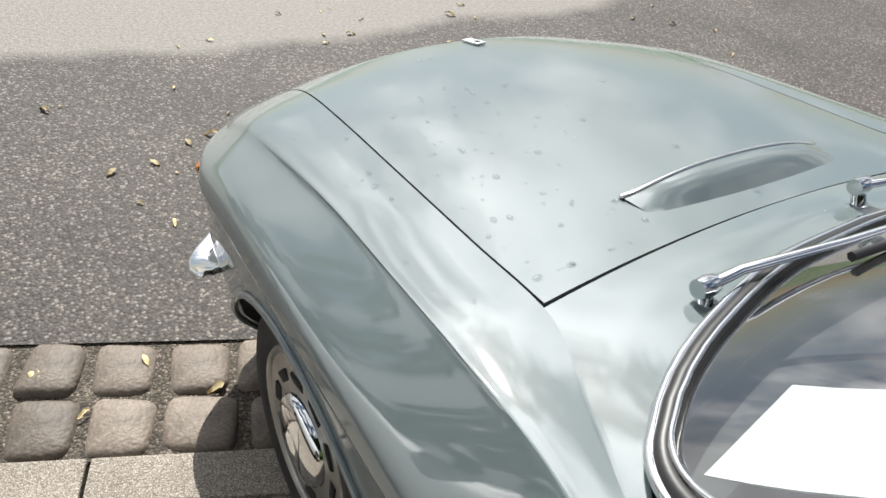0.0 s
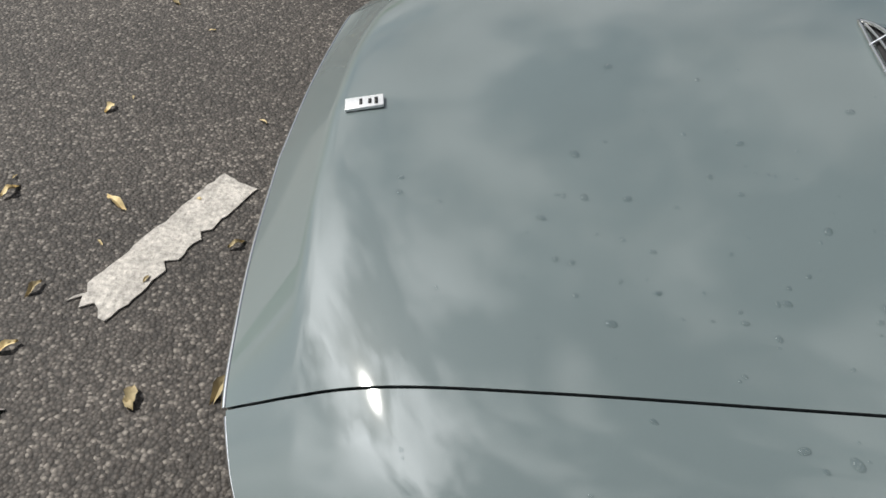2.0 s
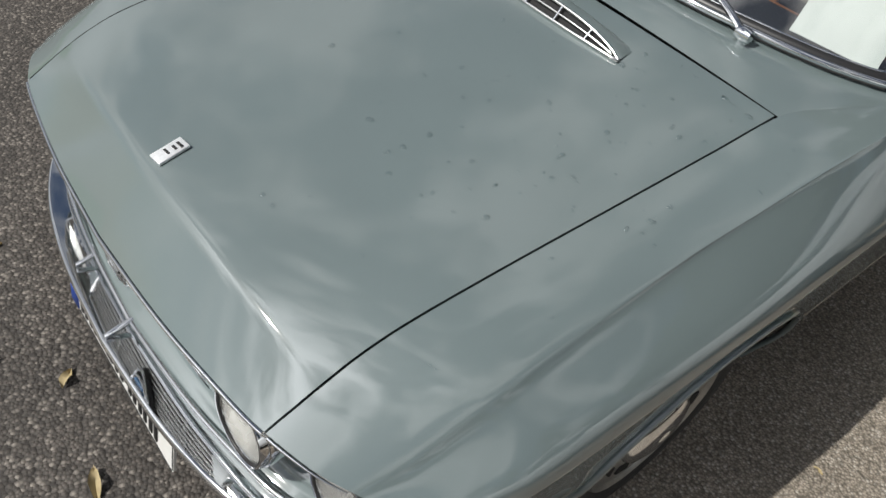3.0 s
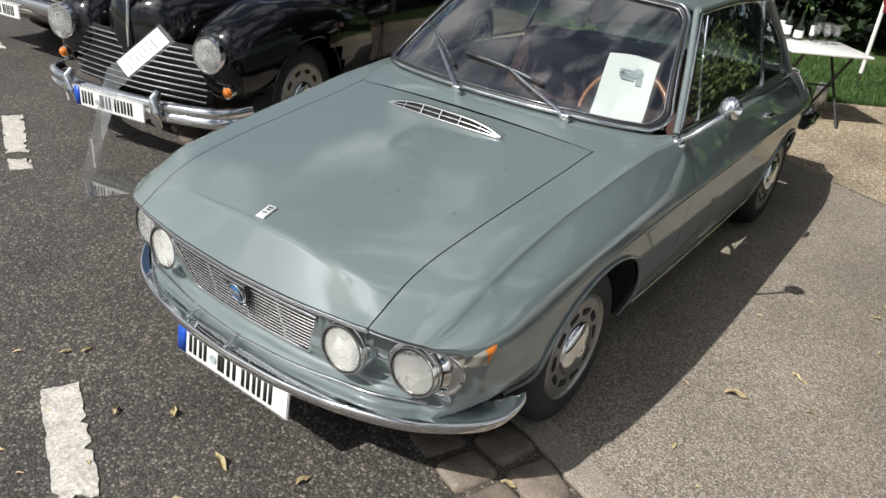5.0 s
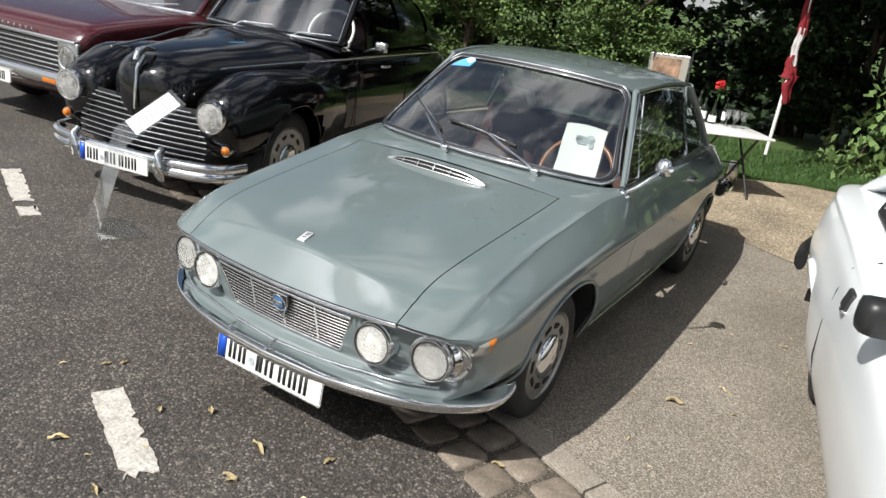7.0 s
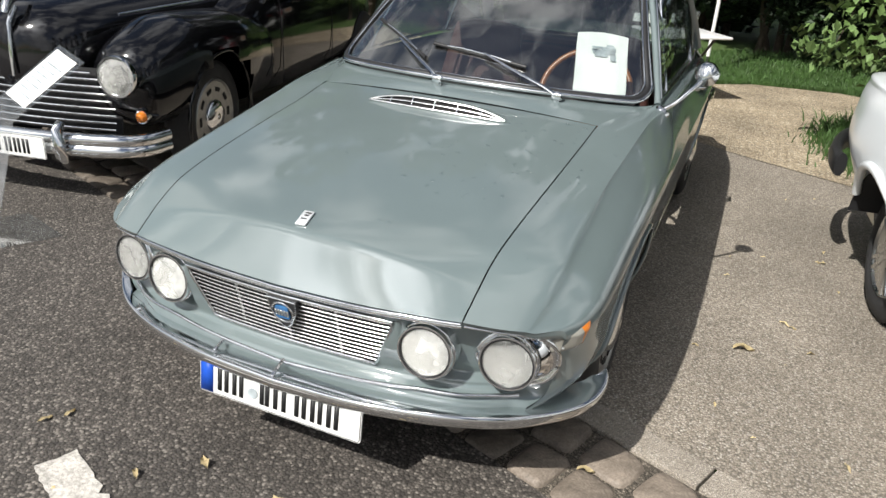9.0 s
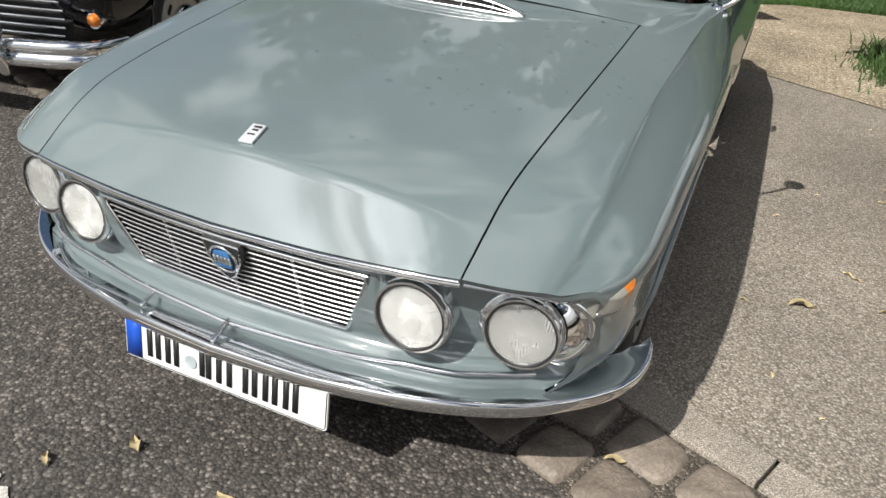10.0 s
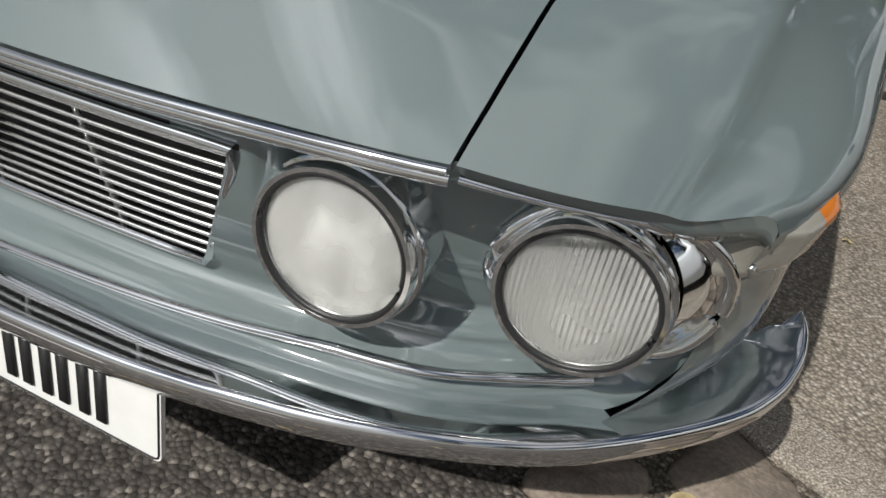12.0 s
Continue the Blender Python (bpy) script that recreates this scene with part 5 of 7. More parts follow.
# raindrops on the bonnet and wing, left from a shower
def raindrops():
    rs = random.Random(5)
    bm = bmesh.new()
    for k in range(150):
        y0 = min(0.26, max(-0.60, rs.gauss(-0.05, 0.26)))
        x = rs.gauss(0.36, 0.20)
        if x < -0.45 or x > 0.66:
            continue
        if x < GAPX(y0) - 0.012:
            at = lambda px, py: Vector((px, warp(px, py), crown(px, py)))
        elif x > GAPX(y0) + 0.012:
            at = lambda px, py: Vector((px, warp(px, py), float(np.interp(px, [q.x for q in flank(py)[:19]], [q.z for q in flank(py)[:19]]))))
        else:
            continue
        c = at(x, y0)
        u = (at(x + 0.004, y0) - c).normalized()
        v = (at(x, y0 + 0.004) - c).normalized()
        n = u.cross(v).normalized()
        r = rs.choice((0.002, 0.0025, 0.003, 0.004, 0.005, 0.007))
        sx = rs.uniform(0.7, 1.3)
        last = None
        for f, h in ((1.0, -0.0004), (0.92, 0.22 * r), (0.65, 0.42 * r), (0.3, 0.52 * r)):
            ring = [bm.verts.new(c + (u * math.cos(a) * sx + v * math.sin(a)) * r * f * (1 + 0.15 * math.sin(2 * a + k)) + n * h) for a in [q * math.tau / 10 for q in range(10)]]
            if last:
                for q in range(10):
                    bm.faces.new((last[q], last[(q + 1) % 10], ring[(q + 1) % 10], ring[q]))
            last = ring
        bm.faces.new(last)
    me = bpy.data.meshes.new("raindrops")
    bm.to_mesh(me)
    bm.free()
    me.materials.append(WATER)
    me.polygons.foreach_set("use_smooth", [True] * len(me.polygons))
    return tagged(new("raindrops", me), "clear raindrops on the grey-green bonnet", "raindrops", kind="stuff")


raindrops()
for x, y, k, a, s in ((1.19, 0.56, 1, 20, 1.3), (-0.426, -1.368, 3, 60, 1.0), (0.144, -1.125, 1, 10, 0.9), (0.823, -1.449, 0, 40, 1), (0.709, -1.112, 2, 80, 1), (0.678, -1.461, 0, 120, 0.9),
                      (0.10, -0.95, 3, -15, 1.1), (0.33, -0.83, 1, 80, 0.8), (0.93, -0.58, 0, 95, 0.8), (1.18, -0.62, 1, 75, 0.9), (1.10, -0.47, 2, 30, 0.9), (0.80, -0.42, 1, 15, 0.8), (1.12, 0.12, 2, 95, 0.9)):
    fallen(x, y, k, a, s)
rnd = random.Random(11)
for k in range(70):
    x, y = rnd.uniform(-2.6, 2.2), rnd.uniform(-2.6, -0.9)
    fallen(x, y, rnd.randrange(5), rnd.uniform(0, 360), rnd.uniform(0.5, 0.95))
for k in range(16):
    fallen(rnd.uniform(1.0, 1.6), rnd.uniform(-0.1, 3.0), rnd.randrange(5), rnd.uniform(0, 360), rnd.uniform(0.35, 0.6))


# ---- the black saloon ----
def section_loft(name, stations_, mat, n=28, closed_ends=True, flip=False):
    """Lofts rounded sections: (y, half width, z low, z high, squareness)."""
    rows = []
    for y, w, z0, z1, sq in stations_:
        zc, h = (z0 + z1) / 2, (z1 - z0) / 2
        rows.append([Vector((w * math.copysign(abs(math.cos(a)) ** sq, math.cos(a)), y, zc + h * math.copysign(abs(math.sin(a)) ** sq, math.sin(a)))) for a in [k * math.tau / n for k in range(n)]])
    if closed_ends:
        for i, row in ((0, rows[0]), (-1, rows[-1])):
            c = sum(row, Vector()) / n
            ring = [c + (p - c) * 0.02 for p in row]
            rows = [ring] + rows if i == 0 else rows + [ring]
    return grid_mesh(name, rows, mat, closed=True)


def smooth_stations(keys, steps):
    cols = [curve([k[0] for k in keys], [k[i] for k in keys]) for i in range(1, 5)]
    return [(y, *(c(y) for c in cols)) for y in stations(keys[0][0], keys[-1][0], (keys[-1][0] - keys[0][0]) / steps)]


black = thing("black_saloon", "gleaming black rounded vintage saloon with a barred chrome grille", "car")
bonnet_keys = [(-0.10, 0.10, 0.55, 0.80, 0.9), (-0.06, 0.20, 0.50, 0.86, 0.8), (0.05, 0.30, 0.46, 0.93, 0.75), (0.35, 0.40, 0.42, 0.985, 0.75), (0.8, 0.52, 0.40, 1.02, 0.72), (1.10, 0.62, 0.38, 1.05, 0.7), (1.25, 0.66, 0.38, 1.05, 0.7)]
part("bonnet", section_loft("bonnet", smooth_stations(bonnet_keys, 30), BLACK_PAINT, 36), BLACK_PAINT, black, "long rounded black bonnet")
body_keys = [(0.9, 0.66, 0.28, 0.90, 0.55), (1.2, 0.74, 0.24, 1.02, 0.5), (1.6, 0.78, 0.22, 1.05, 0.5), (2.4, 0.79, 0.22, 1.05, 0.5), (3.0, 0.76, 0.24, 1.03, 0.52), (3.6, 0.66, 0.28, 0.95, 0.6), (4.05, 0.45, 0.34, 0.78, 0.8)]
part("body", section_loft("body", smooth_stations(body_keys, 36), BLACK_PAINT, 36), BLACK_PAINT, black)
for side in (1, -1):
    keys = [(-0.055, 0.09, 0.48, 0.70, 0.95), (-0.02, 0.16, 0.40, 0.76, 0.85), (0.10, 0.205, 0.36, 0.83, 0.8), (0.35, 0.23, 0.36, 0.90, 0.75), (0.75, 0.21, 0.34, 0.89, 0.75), (1.05, 0.16, 0.32, 0.84, 0.8), (1.45, 0.09, 0.32, 0.76, 0.9), (1.8, 0.03, 0.36, 0.68, 1.0)]
    rows = []
    for y, w, z0, z1, sq in smooth_stations(keys, 40):
        cx = side * (0.535 + 0.10 * min(1, max(0, y)))
        zc, h = (z0 + z1) / 2, (z1 - z0) / 2
        rows.append([Vector((cx + w * math.copysign(abs(math.cos(a)) ** sq, math.cos(a)), y, zc + h * math.copysign(abs(math.sin(a)) ** sq, math.sin(a)))) for a in [k * math.tau / 28 for k in range(28)]])
    rows = [[rows[0][0].lerp(p, 0.03) for p in rows[0]]] + rows
    part("front_wing", grid_mesh("front_wing", rows, BLACK_PAINT, closed=True, keep=lambda c: not (math.hypot((c[1] - 0.54) / 0.36, (c[2] - 0.33) / 0.37) < 1 and abs(c[0]) > 0.58)), BLACK_PAINT, black, "bulbous black front wing")
    lip = [(side * (0.800 - 0.03 * abs(math.cos(radians(a)))), 0.54 + 0.36 * math.cos(radians(a)), 0.33 + 0.37 * math.sin(radians(a))) for a in range(-8, 189, 7)]
    part("arch_lip", tube(lip, 0.012, 6), BLACK_PAINT, black)
    lampc = (side * 0.560, -0.10, 0.648)
    lp = part("headlamp", lathe([(0.05, 0.14), (0.085, 0.10), (0.100, 0.03), (0.103, 0.0), (0.100, -0.008), (0.092, -0.008), (0.089, 0.002)], 36, "y", None, lampc), CHROME, black, "large round headlamp with chrome rim")
    part("reflector", lathe([(0.089, 0.0), (0.08, 0.02), (0.06, 0.04), (0.03, 0.052), (0.004, 0.056)], 32, "y", None, lampc), REFLECTOR, lp)
    ln = part("lens", lathe([(0.089, -0.002), (0.08, -0.012), (0.05, -0.024), (0.02, -0.029), (0.001, -0.03)], 32, "y", None, lampc), LENS_RIB, lp, "ribbed lens")
    ln.visible_shadow = False
    amb = part("side_lamp", lathe([(0.030, 0.04), (0.036, 0.0), (0.034, -0.008), (0.028, -0.006)], 20, "y", None, (side * 0.640, -0.04, 0.445)), CHROME, black)
    part("amber_glass", lathe([(0.029, -0.004), (0.024, -0.022), (0.012, -0.030), (0.001, -0.032)], 20, "y", None, (side * 0.640, -0.04, 0.445)), AMBER, amb, "amber dome")
    wheel(black, (side * 0.725, 0.54, 0.32), side, 0.32, 0.15, 0.215)
    wheel(black, (side * 0.78, 3.15, 0.32), side, 0.32, 0.15, 0.215)
    part("side_moulding", tube([(side * 0.44, 0.15, 0.905), (side * 0.56, 0.7, 0.93), (side * 0.715, 1.15, 0.955), (side * 0.775, 1.6, 0.965), (side * 0.785, 2.4, 0.955), (side * 0.74, 3.1, 0.93)], 0.008, 6), CHROME, black, "thin chrome side moulding")
    part("door_handle", tube([(side * 0.80, 1.72, 0.885), (side * 0.825, 1.73, 0.885), (side * 0.82, 1.84, 0.885)], 0.010, 6), CHROME, black)
    # door gaps as black rods, their shade given by colour
    for yy in (1.40, 2.28, 3.0):
        part("door_gap", tube([(side * (0.772 if yy < 1.5 else 0.79 if yy < 2.5 else 0.757), yy, 0.35), (side * (0.772 if yy < 1.5 else 0.792 if yy < 2.5 else 0.76), yy, 0.65), (side * (0.745 if yy < 1.5 else 0.765 if yy < 2.5 else 0.735), yy, 0.96)], 0.003, 5), DARK, black)
bars = [(0.365, 0.50), (0.40, 0.505), (0.435, 0.505), (0.47, 0.50), (0.505, 0.49), (0.54, 0.475), (0.575, 0.45), (0.61, 0.42), (0.64, 0.38)]
# shade behind the bars as a black sheet
part("grille_backing", grid_mesh("grille_backing", [[Vector((x, -0.09 + 0.16 * abs(x) ** 1.6 + (z - 0.36) * 0.12, z)) for z in (0.34, 0.45, 0.56, 0.66)] for x in stations(-0.52, 0.52, 0.05)], DARK), DARK, black)
for z, w in bars:
    part("grille_bar", tube([(x, -0.115 + 0.16 * abs(x) ** 1.6 + (z - 0.36) * 0.12, z) for x in stations(-w, w, 0.05)], 0.0085, 8, flat=0.7), CHROME, black, "chrome grille bar")
part("bonnet_crest", tube([(0, -0.12, 0.60), (0, -0.115, 0.72), (0, -0.09, 0.85), (0, -0.04, 0.925)], 0.013, 8, taper=lambda t: 0.6 + 0.8 * t), CHROME, black, "chrome crest down the bonnet's nose")
part("bonnet_mascot", tube([(0, -0.11, 0.90), (0, -0.08, 0.955), (0, -0.02, 0.97), (0, 0.06, 0.955)], 0.022, 10, taper=lambda t: 0.5 + 0.7 * math.sin(math.pi * min(1, t + 0.15))), CHROME, black, "chrome ornament")
bpath = catmull([(-0.74, 0.04, 0), (-0.67, -0.13, 0), (-0.42, -0.228, 0), (0, -0.26, 0), (0.42, -0.228, 0), (0.67, -0.13, 0), (0.74, 0.04, 0)], 7)
rows = []
for i, p in enumerate(bpath):
    a, b = bpath[max(i - 1, 0)], bpath[min(i + 1, len(bpath) - 1)]
    t = (b - a).normalized()
    n_out = Vector((t.y, -t.x, 0))
    rows.append([p + n_out * o + Vector((0, 0, z)) for o, z in ((-0.03, 0.375), (-0.01, 0.378), (0.006, 0.365), (0.012, 0.345), (0.006, 0.328), (-0.003, 0.318), (0.006, 0.308), (0.012, 0.290), (0.006, 0.270), (-0.01, 0.258), (-0.03, 0.262))])
bb = part("front_bumper", grid_mesh("front_bumper", rows, CHROME), CHROME, black, "ribbed chrome bumper")
for x in (-0.33, 0.33):
    part("overrider", tube([(x, -0.25, 0.235), (x, -0.275, 0.27), (x, -0.285, 0.33), (x, -0.275, 0.40), (x, -0.25, 0.435)], 0.032, 10, taper=lambda t: 0.45 + 0.6 * math.sin(math.pi * (0.1 + 0.8 * t))), CHROME, bb, "chrome overrider")
number_plate(black, Matrix.Translation((-0.02, -0.285, 0.30)), 0.54, 0.115)
# cabin
cab_keys = [(1.22, 0.66, 1.0, 1.04), (1.45, 0.63, 1.0, 1.30), (1.75, 0.60, 1.0, 1.46), (2.3, 0.60, 1.0, 1.52), (2.8, 0.58, 1.0, 1.46), (3.3, 0.54, 1.0, 1.25), (3.75, 0.46, 0.9, 0.98)]


ROOF_B = []
for y in stations(1.62, 3.72, 0.07):
    r = []
    w = curve([k[0] for k in cab_keys], [k[1] for k in cab_keys])(y)
    top = curve([k[0] for k in cab_keys], [k[3] for k in cab_keys])(y)
    for k in range(31):
        a = math.pi * k / 30
        cx, sz = math.cos(a), math.sin(a)
        r.append(Vector((math.copysign(abs(cx) ** 0.45, cx) * (w + 0.10 * (1 - sz) ** 1.2), y, 1.0 + (top - 1.0) * sz ** 0.6)))
    ROOF_B.append(r)


def roof_keep(c):
    side_win = (abs(c[0]) > 0.42) and 1.07 < c[2] < 1.38 and ((1.66 < c[1] < 2.24) or (2.36 < c[1] < 2.98))
    return not side_win


part("roof", grid_mesh("roof", ROOF_B, BLACK_PAINT, keep=roof_keep, flip=True), BLACK_PAINT, black, "domed black roof")
g = part("cabin_glass", grid_mesh("cabin_glass", [[p + (Vector((0, p.y, 1.1)) - p).normalized() * 0.015 for p in r] for r in ROOF_B], DIM_GLASS), DIM_GLASS, black, "side windows")
g.visible_shadow = False
rows = [[Vector((u * (0.60 - 0.06 * t), 1.27 + 0.36 * t + 0.10 * u * u, 1.04 + 0.40 * t)) for u in [-1 + j / 8 for j in range(17)]] for t in [k / 8 for k in range(9)]]
g = part("windscreen", grid_mesh("windscreen", rows, GLASS), GLASS, black, "flat-topped windscreen")
g.visible_shadow = False
edge = rows[0] + [r[-1] for r in rows[1:]] + rows[-1][-2::-1] + [r[0] for r in rows[-2:0:-1]]
part("windscreen_frame", tube(edge, 0.035, 8, True), BLACK_PAINT, black)
part("windscreen_trim", tube([p + Vector((0, -0.028, 0.012)) for p in edge], 0.006, 6, True), CHROME, black)
part("cowl", grid_mesh("cowl", [[Vector((u * 0.70, 1.12 + 0.25 * t + 0.08 * u * u, 1.048 + 0.012 * math.sin(t * 3) - 0.05 * u * u)) for u in [-1 + j / 8 for j in range(17)]] for t in (0, 0.5, 1)], BLACK_PAINT, flip=True), BLACK_PAINT, black)
for x in (-0.26, 0.26):
    part("wiper", tube([(x, 1.22, 1.05), (x + 0.05, 1.25, 1.09), (x + 0.30, 1.30, 1.10)], 0.007, 6), CHROME, black)
ringb = [Vector((0.32 + 0.20 * math.cos(a), 1.72 + 0.09 * math.sin(a), 1.08 + 0.17 * math.sin(a))) for a in [k * math.tau / 28 for k in range(28)]]
part("steering_wheel", tube(ringb, 0.012, 8, True), PAPER, black, "ivory steering wheel")
part("front_seat", box((1.1, 0.16, 0.40), (0, 2.05, 0.98), bevel=0.06), LEATHER, black)
# black box standing for the shade inside the cabin
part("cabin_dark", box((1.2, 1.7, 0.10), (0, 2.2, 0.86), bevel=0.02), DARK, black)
bmm = tube([(0.74, 1.52, 1.0), (0.80, 1.50, 1.03), (0.86, 1.50, 1.05)], 0.008, 6)
dmb = part("door_mirror", bmm, CHROME, black, "chrome door mirror")
part("mirror_head", box((0.10, 0.05, 0.075), (0.89, 1.50, 1.06), bevel=0.018), CHROME, dmb)
part("window_sticker", mesh_from("window_sticker", [(-0.46, 1.48, 1.37), (-0.30, 1.47, 1.385), (-0.30, 1.455, 1.35), (-0.47, 1.455, 1.33)], [(0, 1, 2, 3)], STICKER), STICKER, black, "blue windscreen sticker")
black.matrix_world = Matrix.Translation((-2.42, 0.50, 0)) @ pose(0, 0, 0, 0, 0, 11.0)


# ---- the maroon saloon ----
red = thing("maroon_saloon", "dark maroon sixties saloon with a full-width chrome grille", "car")
keysr = [(0.0, 0.78, 0.36, 0.78, 0.22), (0.03, 0.81, 0.28, 0.84, 0.22), (0.3, 0.83, 0.24, 0.90, 0.22), (0.9, 0.84, 0.22, 0.95, 0.22), (1.3, 0.84, 0.22, 0.97, 0.22), (2.6, 0.84, 0.22, 0.97, 0.22), (3.6, 0.82, 0.24, 0.94, 0.24), (4.35, 0.76, 0.30, 0.84, 0.3)]
part("body", section_loft("body", smooth_stations(keysr, 40), RED_PAINT, 44), RED_PAINT, red, "maroon body")
# black box standing for shade behind the grille
part("grille_backing", box((1.50, 0.03, 0.25), (0, -0.008, 0.60), bevel=0.01), DARK, red)
for k in range(6):
    part("grille_bar", box((1.18, 0.022, 0.013), (0, -0.03, 0.505 + 0.038 * k), bevel=0.004), CHROME, red, "chrome grille bar")
part("grille_brow", box((1.56, 0.05, 0.03), (0, -0.015, 0.745), bevel=0.010), CHROME, red)
for k in range(9):
    part("bonnet_letter", box((0.022, 0.012, 0.022), (-0.28 + 0.07 * k, -0.022, 0.785), bevel=0.003), CHROME, red)
for side in (1, -1):
    hl = part("headlamp", lathe([(0.09, 0.10), (0.098, 0.0), (0.092, -0.008), (0.082, 0.0)], 32, "y", None, (side * 0.685, -0.035, 0.62)), CHROME, red, "round headlamp in a chrome frame")
    ln = part("lens", lathe([(0.083, -0.002), (0.07, -0.014), (0.03, -0.022), (0.001, -0.024)], 32, "y", None, (side * 0.685, -0.035, 0.62)), LENS_RIB, hl)
    part("lamp_frame", box((0.23, 0.05, 0.25), (side * 0.685, -0.005, 0.62), bevel=0.02), SATIN, red)
    part("turn_lamp", box((0.16, 0.02, 0.04), (side * 0.58, -0.115, 0.43), bevel=0.008), AMBER, red, "amber turn lamp")
    wheel(red, (side * 0.79, 0.72, 0.31), side, 0.31, 0.16, 0.19)
    wheel(red, (side * 0.79, 3.4, 0.31), side, 0.31, 0.16, 0.19)
    part("side_strip", tube([(side * 0.83, 0.1, 0.70), (side * 0.845, 2.0, 0.72), (side * 0.80, 4.2, 0.70)], 0.007, 6), CHROME, red)
rows = [[Vector((x, y, z)) for y, z in ((-0.06, 0.50), (-0.11, 0.49), (-0.125, 0.45), (-0.11, 0.40), (-0.06, 0.385))] for x in stations(-0.86, 0.86, 0.05)]
part("front_bumper", grid_mesh("front_bumper", rows, CHROME), CHROME, red, "flat chrome bumper")
number_plate(red, Matrix.Translation((-0.12, -0.135, 0.38)))
rows = [[Vector((u * (0.70 - 0.09 * t), 1.28 + 0.52 * t + 0.08 * u * u, 0.97 + 0.42 * t)) for u in [-1 + j / 8 for j in range(17)]] for t in [k / 6 for k in range(7)]]
g = part("windscreen", grid_mesh("windscreen", rows, GLASS), GLASS, red)
g.visible_shadow = False
edge = rows[0] + [r[-1] for r in rows[1:]] + rows[-1][-2::-1] + [r[0] for r in rows[-2:0:-1]]
part("windscreen_trim", tube(edge, 0.016, 8, True), CHROME, red, "chrome windscreen surround")
part("roof", section_loft("roof", smooth_stations([(1.72, 0.58, 1.38, 1.41, 0.5), (2.0, 0.64, 1.36, 1.43, 0.4), (3.0, 0.64, 1.36, 1.43, 0.4), (3.3, 0.58, 1.36, 1.39, 0.5)], 14), RED_PAINT, 28), RED_PAINT, red)
for side in (1, -1):
    part("pillar", tube([(side * 0.715, 1.36, 0.96), (side * 0.63, 1.85, 1.38)], 0.026, 8), RED_PAINT, red)
    part("pillar", tube([(side * 0.70, 3.75, 0.95), (side * 0.62, 3.2, 1.38)], 0.05, 8), RED_PAINT, red)
    part("pillar", tube([(side * 0.73, 2.4, 0.96), (side * 0.64, 2.4, 1.38)], 0.022, 8), RED_PAINT, red)
    part("mirror", box((0.12, 0.04, 0.07), (side * 0.93, 1.55, 1.03), bevel=0.02), CHROME, red)
    part("wiper", tube([(side * 0.28 - 0.1, 1.26, 0.99), (side * 0.28 + 0.2, 1.36, 1.03)], 0.007, 6), CHROME, red)
# cabin shade as one black box
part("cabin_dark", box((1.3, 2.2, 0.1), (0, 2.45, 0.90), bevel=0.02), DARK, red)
part("front_seat", box((1.2, 0.16, 0.45), (0, 2.3, 1.0), bevel=0.06), LEATHER, red)
red.matrix_world = Matrix.Translation((-4.68, 0.90, 0)) @ pose(0, 0, 0, 0, 0, 6.5)


# ---- the white coupe beside it ----
white = thing("white_coupe", "white sports coupe with flared arches and black bumper corners", "car")
WK = [-3.1, -2.6, -1.6, -0.8, -0.4, 0.0, 0.35, 0.6, 0.85, 1.0]
W_SEC = [  # inward offset and height of the lines along the flank
    ([.16, .12, .08, .08, .06, .05, .13, .18, .22, .28], [.24, .22, .20, .20, .22, .24, .28, .32, .36, .40]),
    ([.10, .05, -.01, -.01, -.03, -.040, .03, .08, .13, .18], [.36, .36, .36, .36, .38, .40, .42, .44, .46, .48]),
    ([.08, .03, -.035, -.04, -.055, -.060, -.05, -.01, .06, .14], [.52, .54, .57, .58, .60, .62, .62, .62, .62, .62]),
    ([.09, .04, -.03, -.035, -.04, -.048, -.04, -.005, .06, .14], [.62, .66, .70, .72, .74, .76, .77, .77, .76, .75]),
    ([.14, .10, .0, -.01, -.01, -.015, -.01, .02, .08, .16], [.68, .74, .81, .84, .86, .875, .88, .87, .86, .84]),
    ([.26, .24, .10, .08, .07, .06, .06, .08, .14, .21], [.72, .79, .86, .89, .91, .925, .925, .92, .905, .88]),
    ([.60, .60, .60, .60, .60, .60, .60, .60, .60, .60], [.74, .82, .88, .91, .93, .945, .945, .94, .925, .90]),
]
WLINES = [(curve(WK, a), curve(WK, b)) for a, b in W_SEC]
rows = []
for y in stations(-3.1, 1.0, 0.04):
    rows.append([Vector(q) for q in catmull([(fx(y), y, fz(y)) for fx, fz in WLINES], 5)])
for r in rows:
    for v in r:
        d = math.hypot(v.y / 0.36, (v.z - 0.30) / 0.34)
        if 0.9 < d < 1.08 and v.x < 0.3:
            v.y, v.z = v.y / d, 0.30 + (v.z - 0.30) / d
part("side_body", grid_mesh("side_body", rows, WHITE_PAINT, keep=lambda c: not (math.hypot(c[1] / 0.36, (c[2] - 0.30) / 0.34) < 1 and c[0] < 0.3)), WHITE_PAINT, white, "white flank with a soft waist crease")
mirror_rows = [[Vector((1.5 - p.x, p.y, p.z)) for p in r] for r in rows]
part("side_body", grid_mesh("side_body", mirror_rows, WHITE_PAINT), WHITE_PAINT, white)
part("deck", grid_mesh("deck", [[Vector((0.58 + 0.34 * k / 4, y, WLINES[-1][1](y) + 0.004 * math.sin(math.pi * k / 4))) for k in range(5)] for y in stations(-3.1, 1.0, 0.1)], WHITE_PAINT), WHITE_PAINT, white)
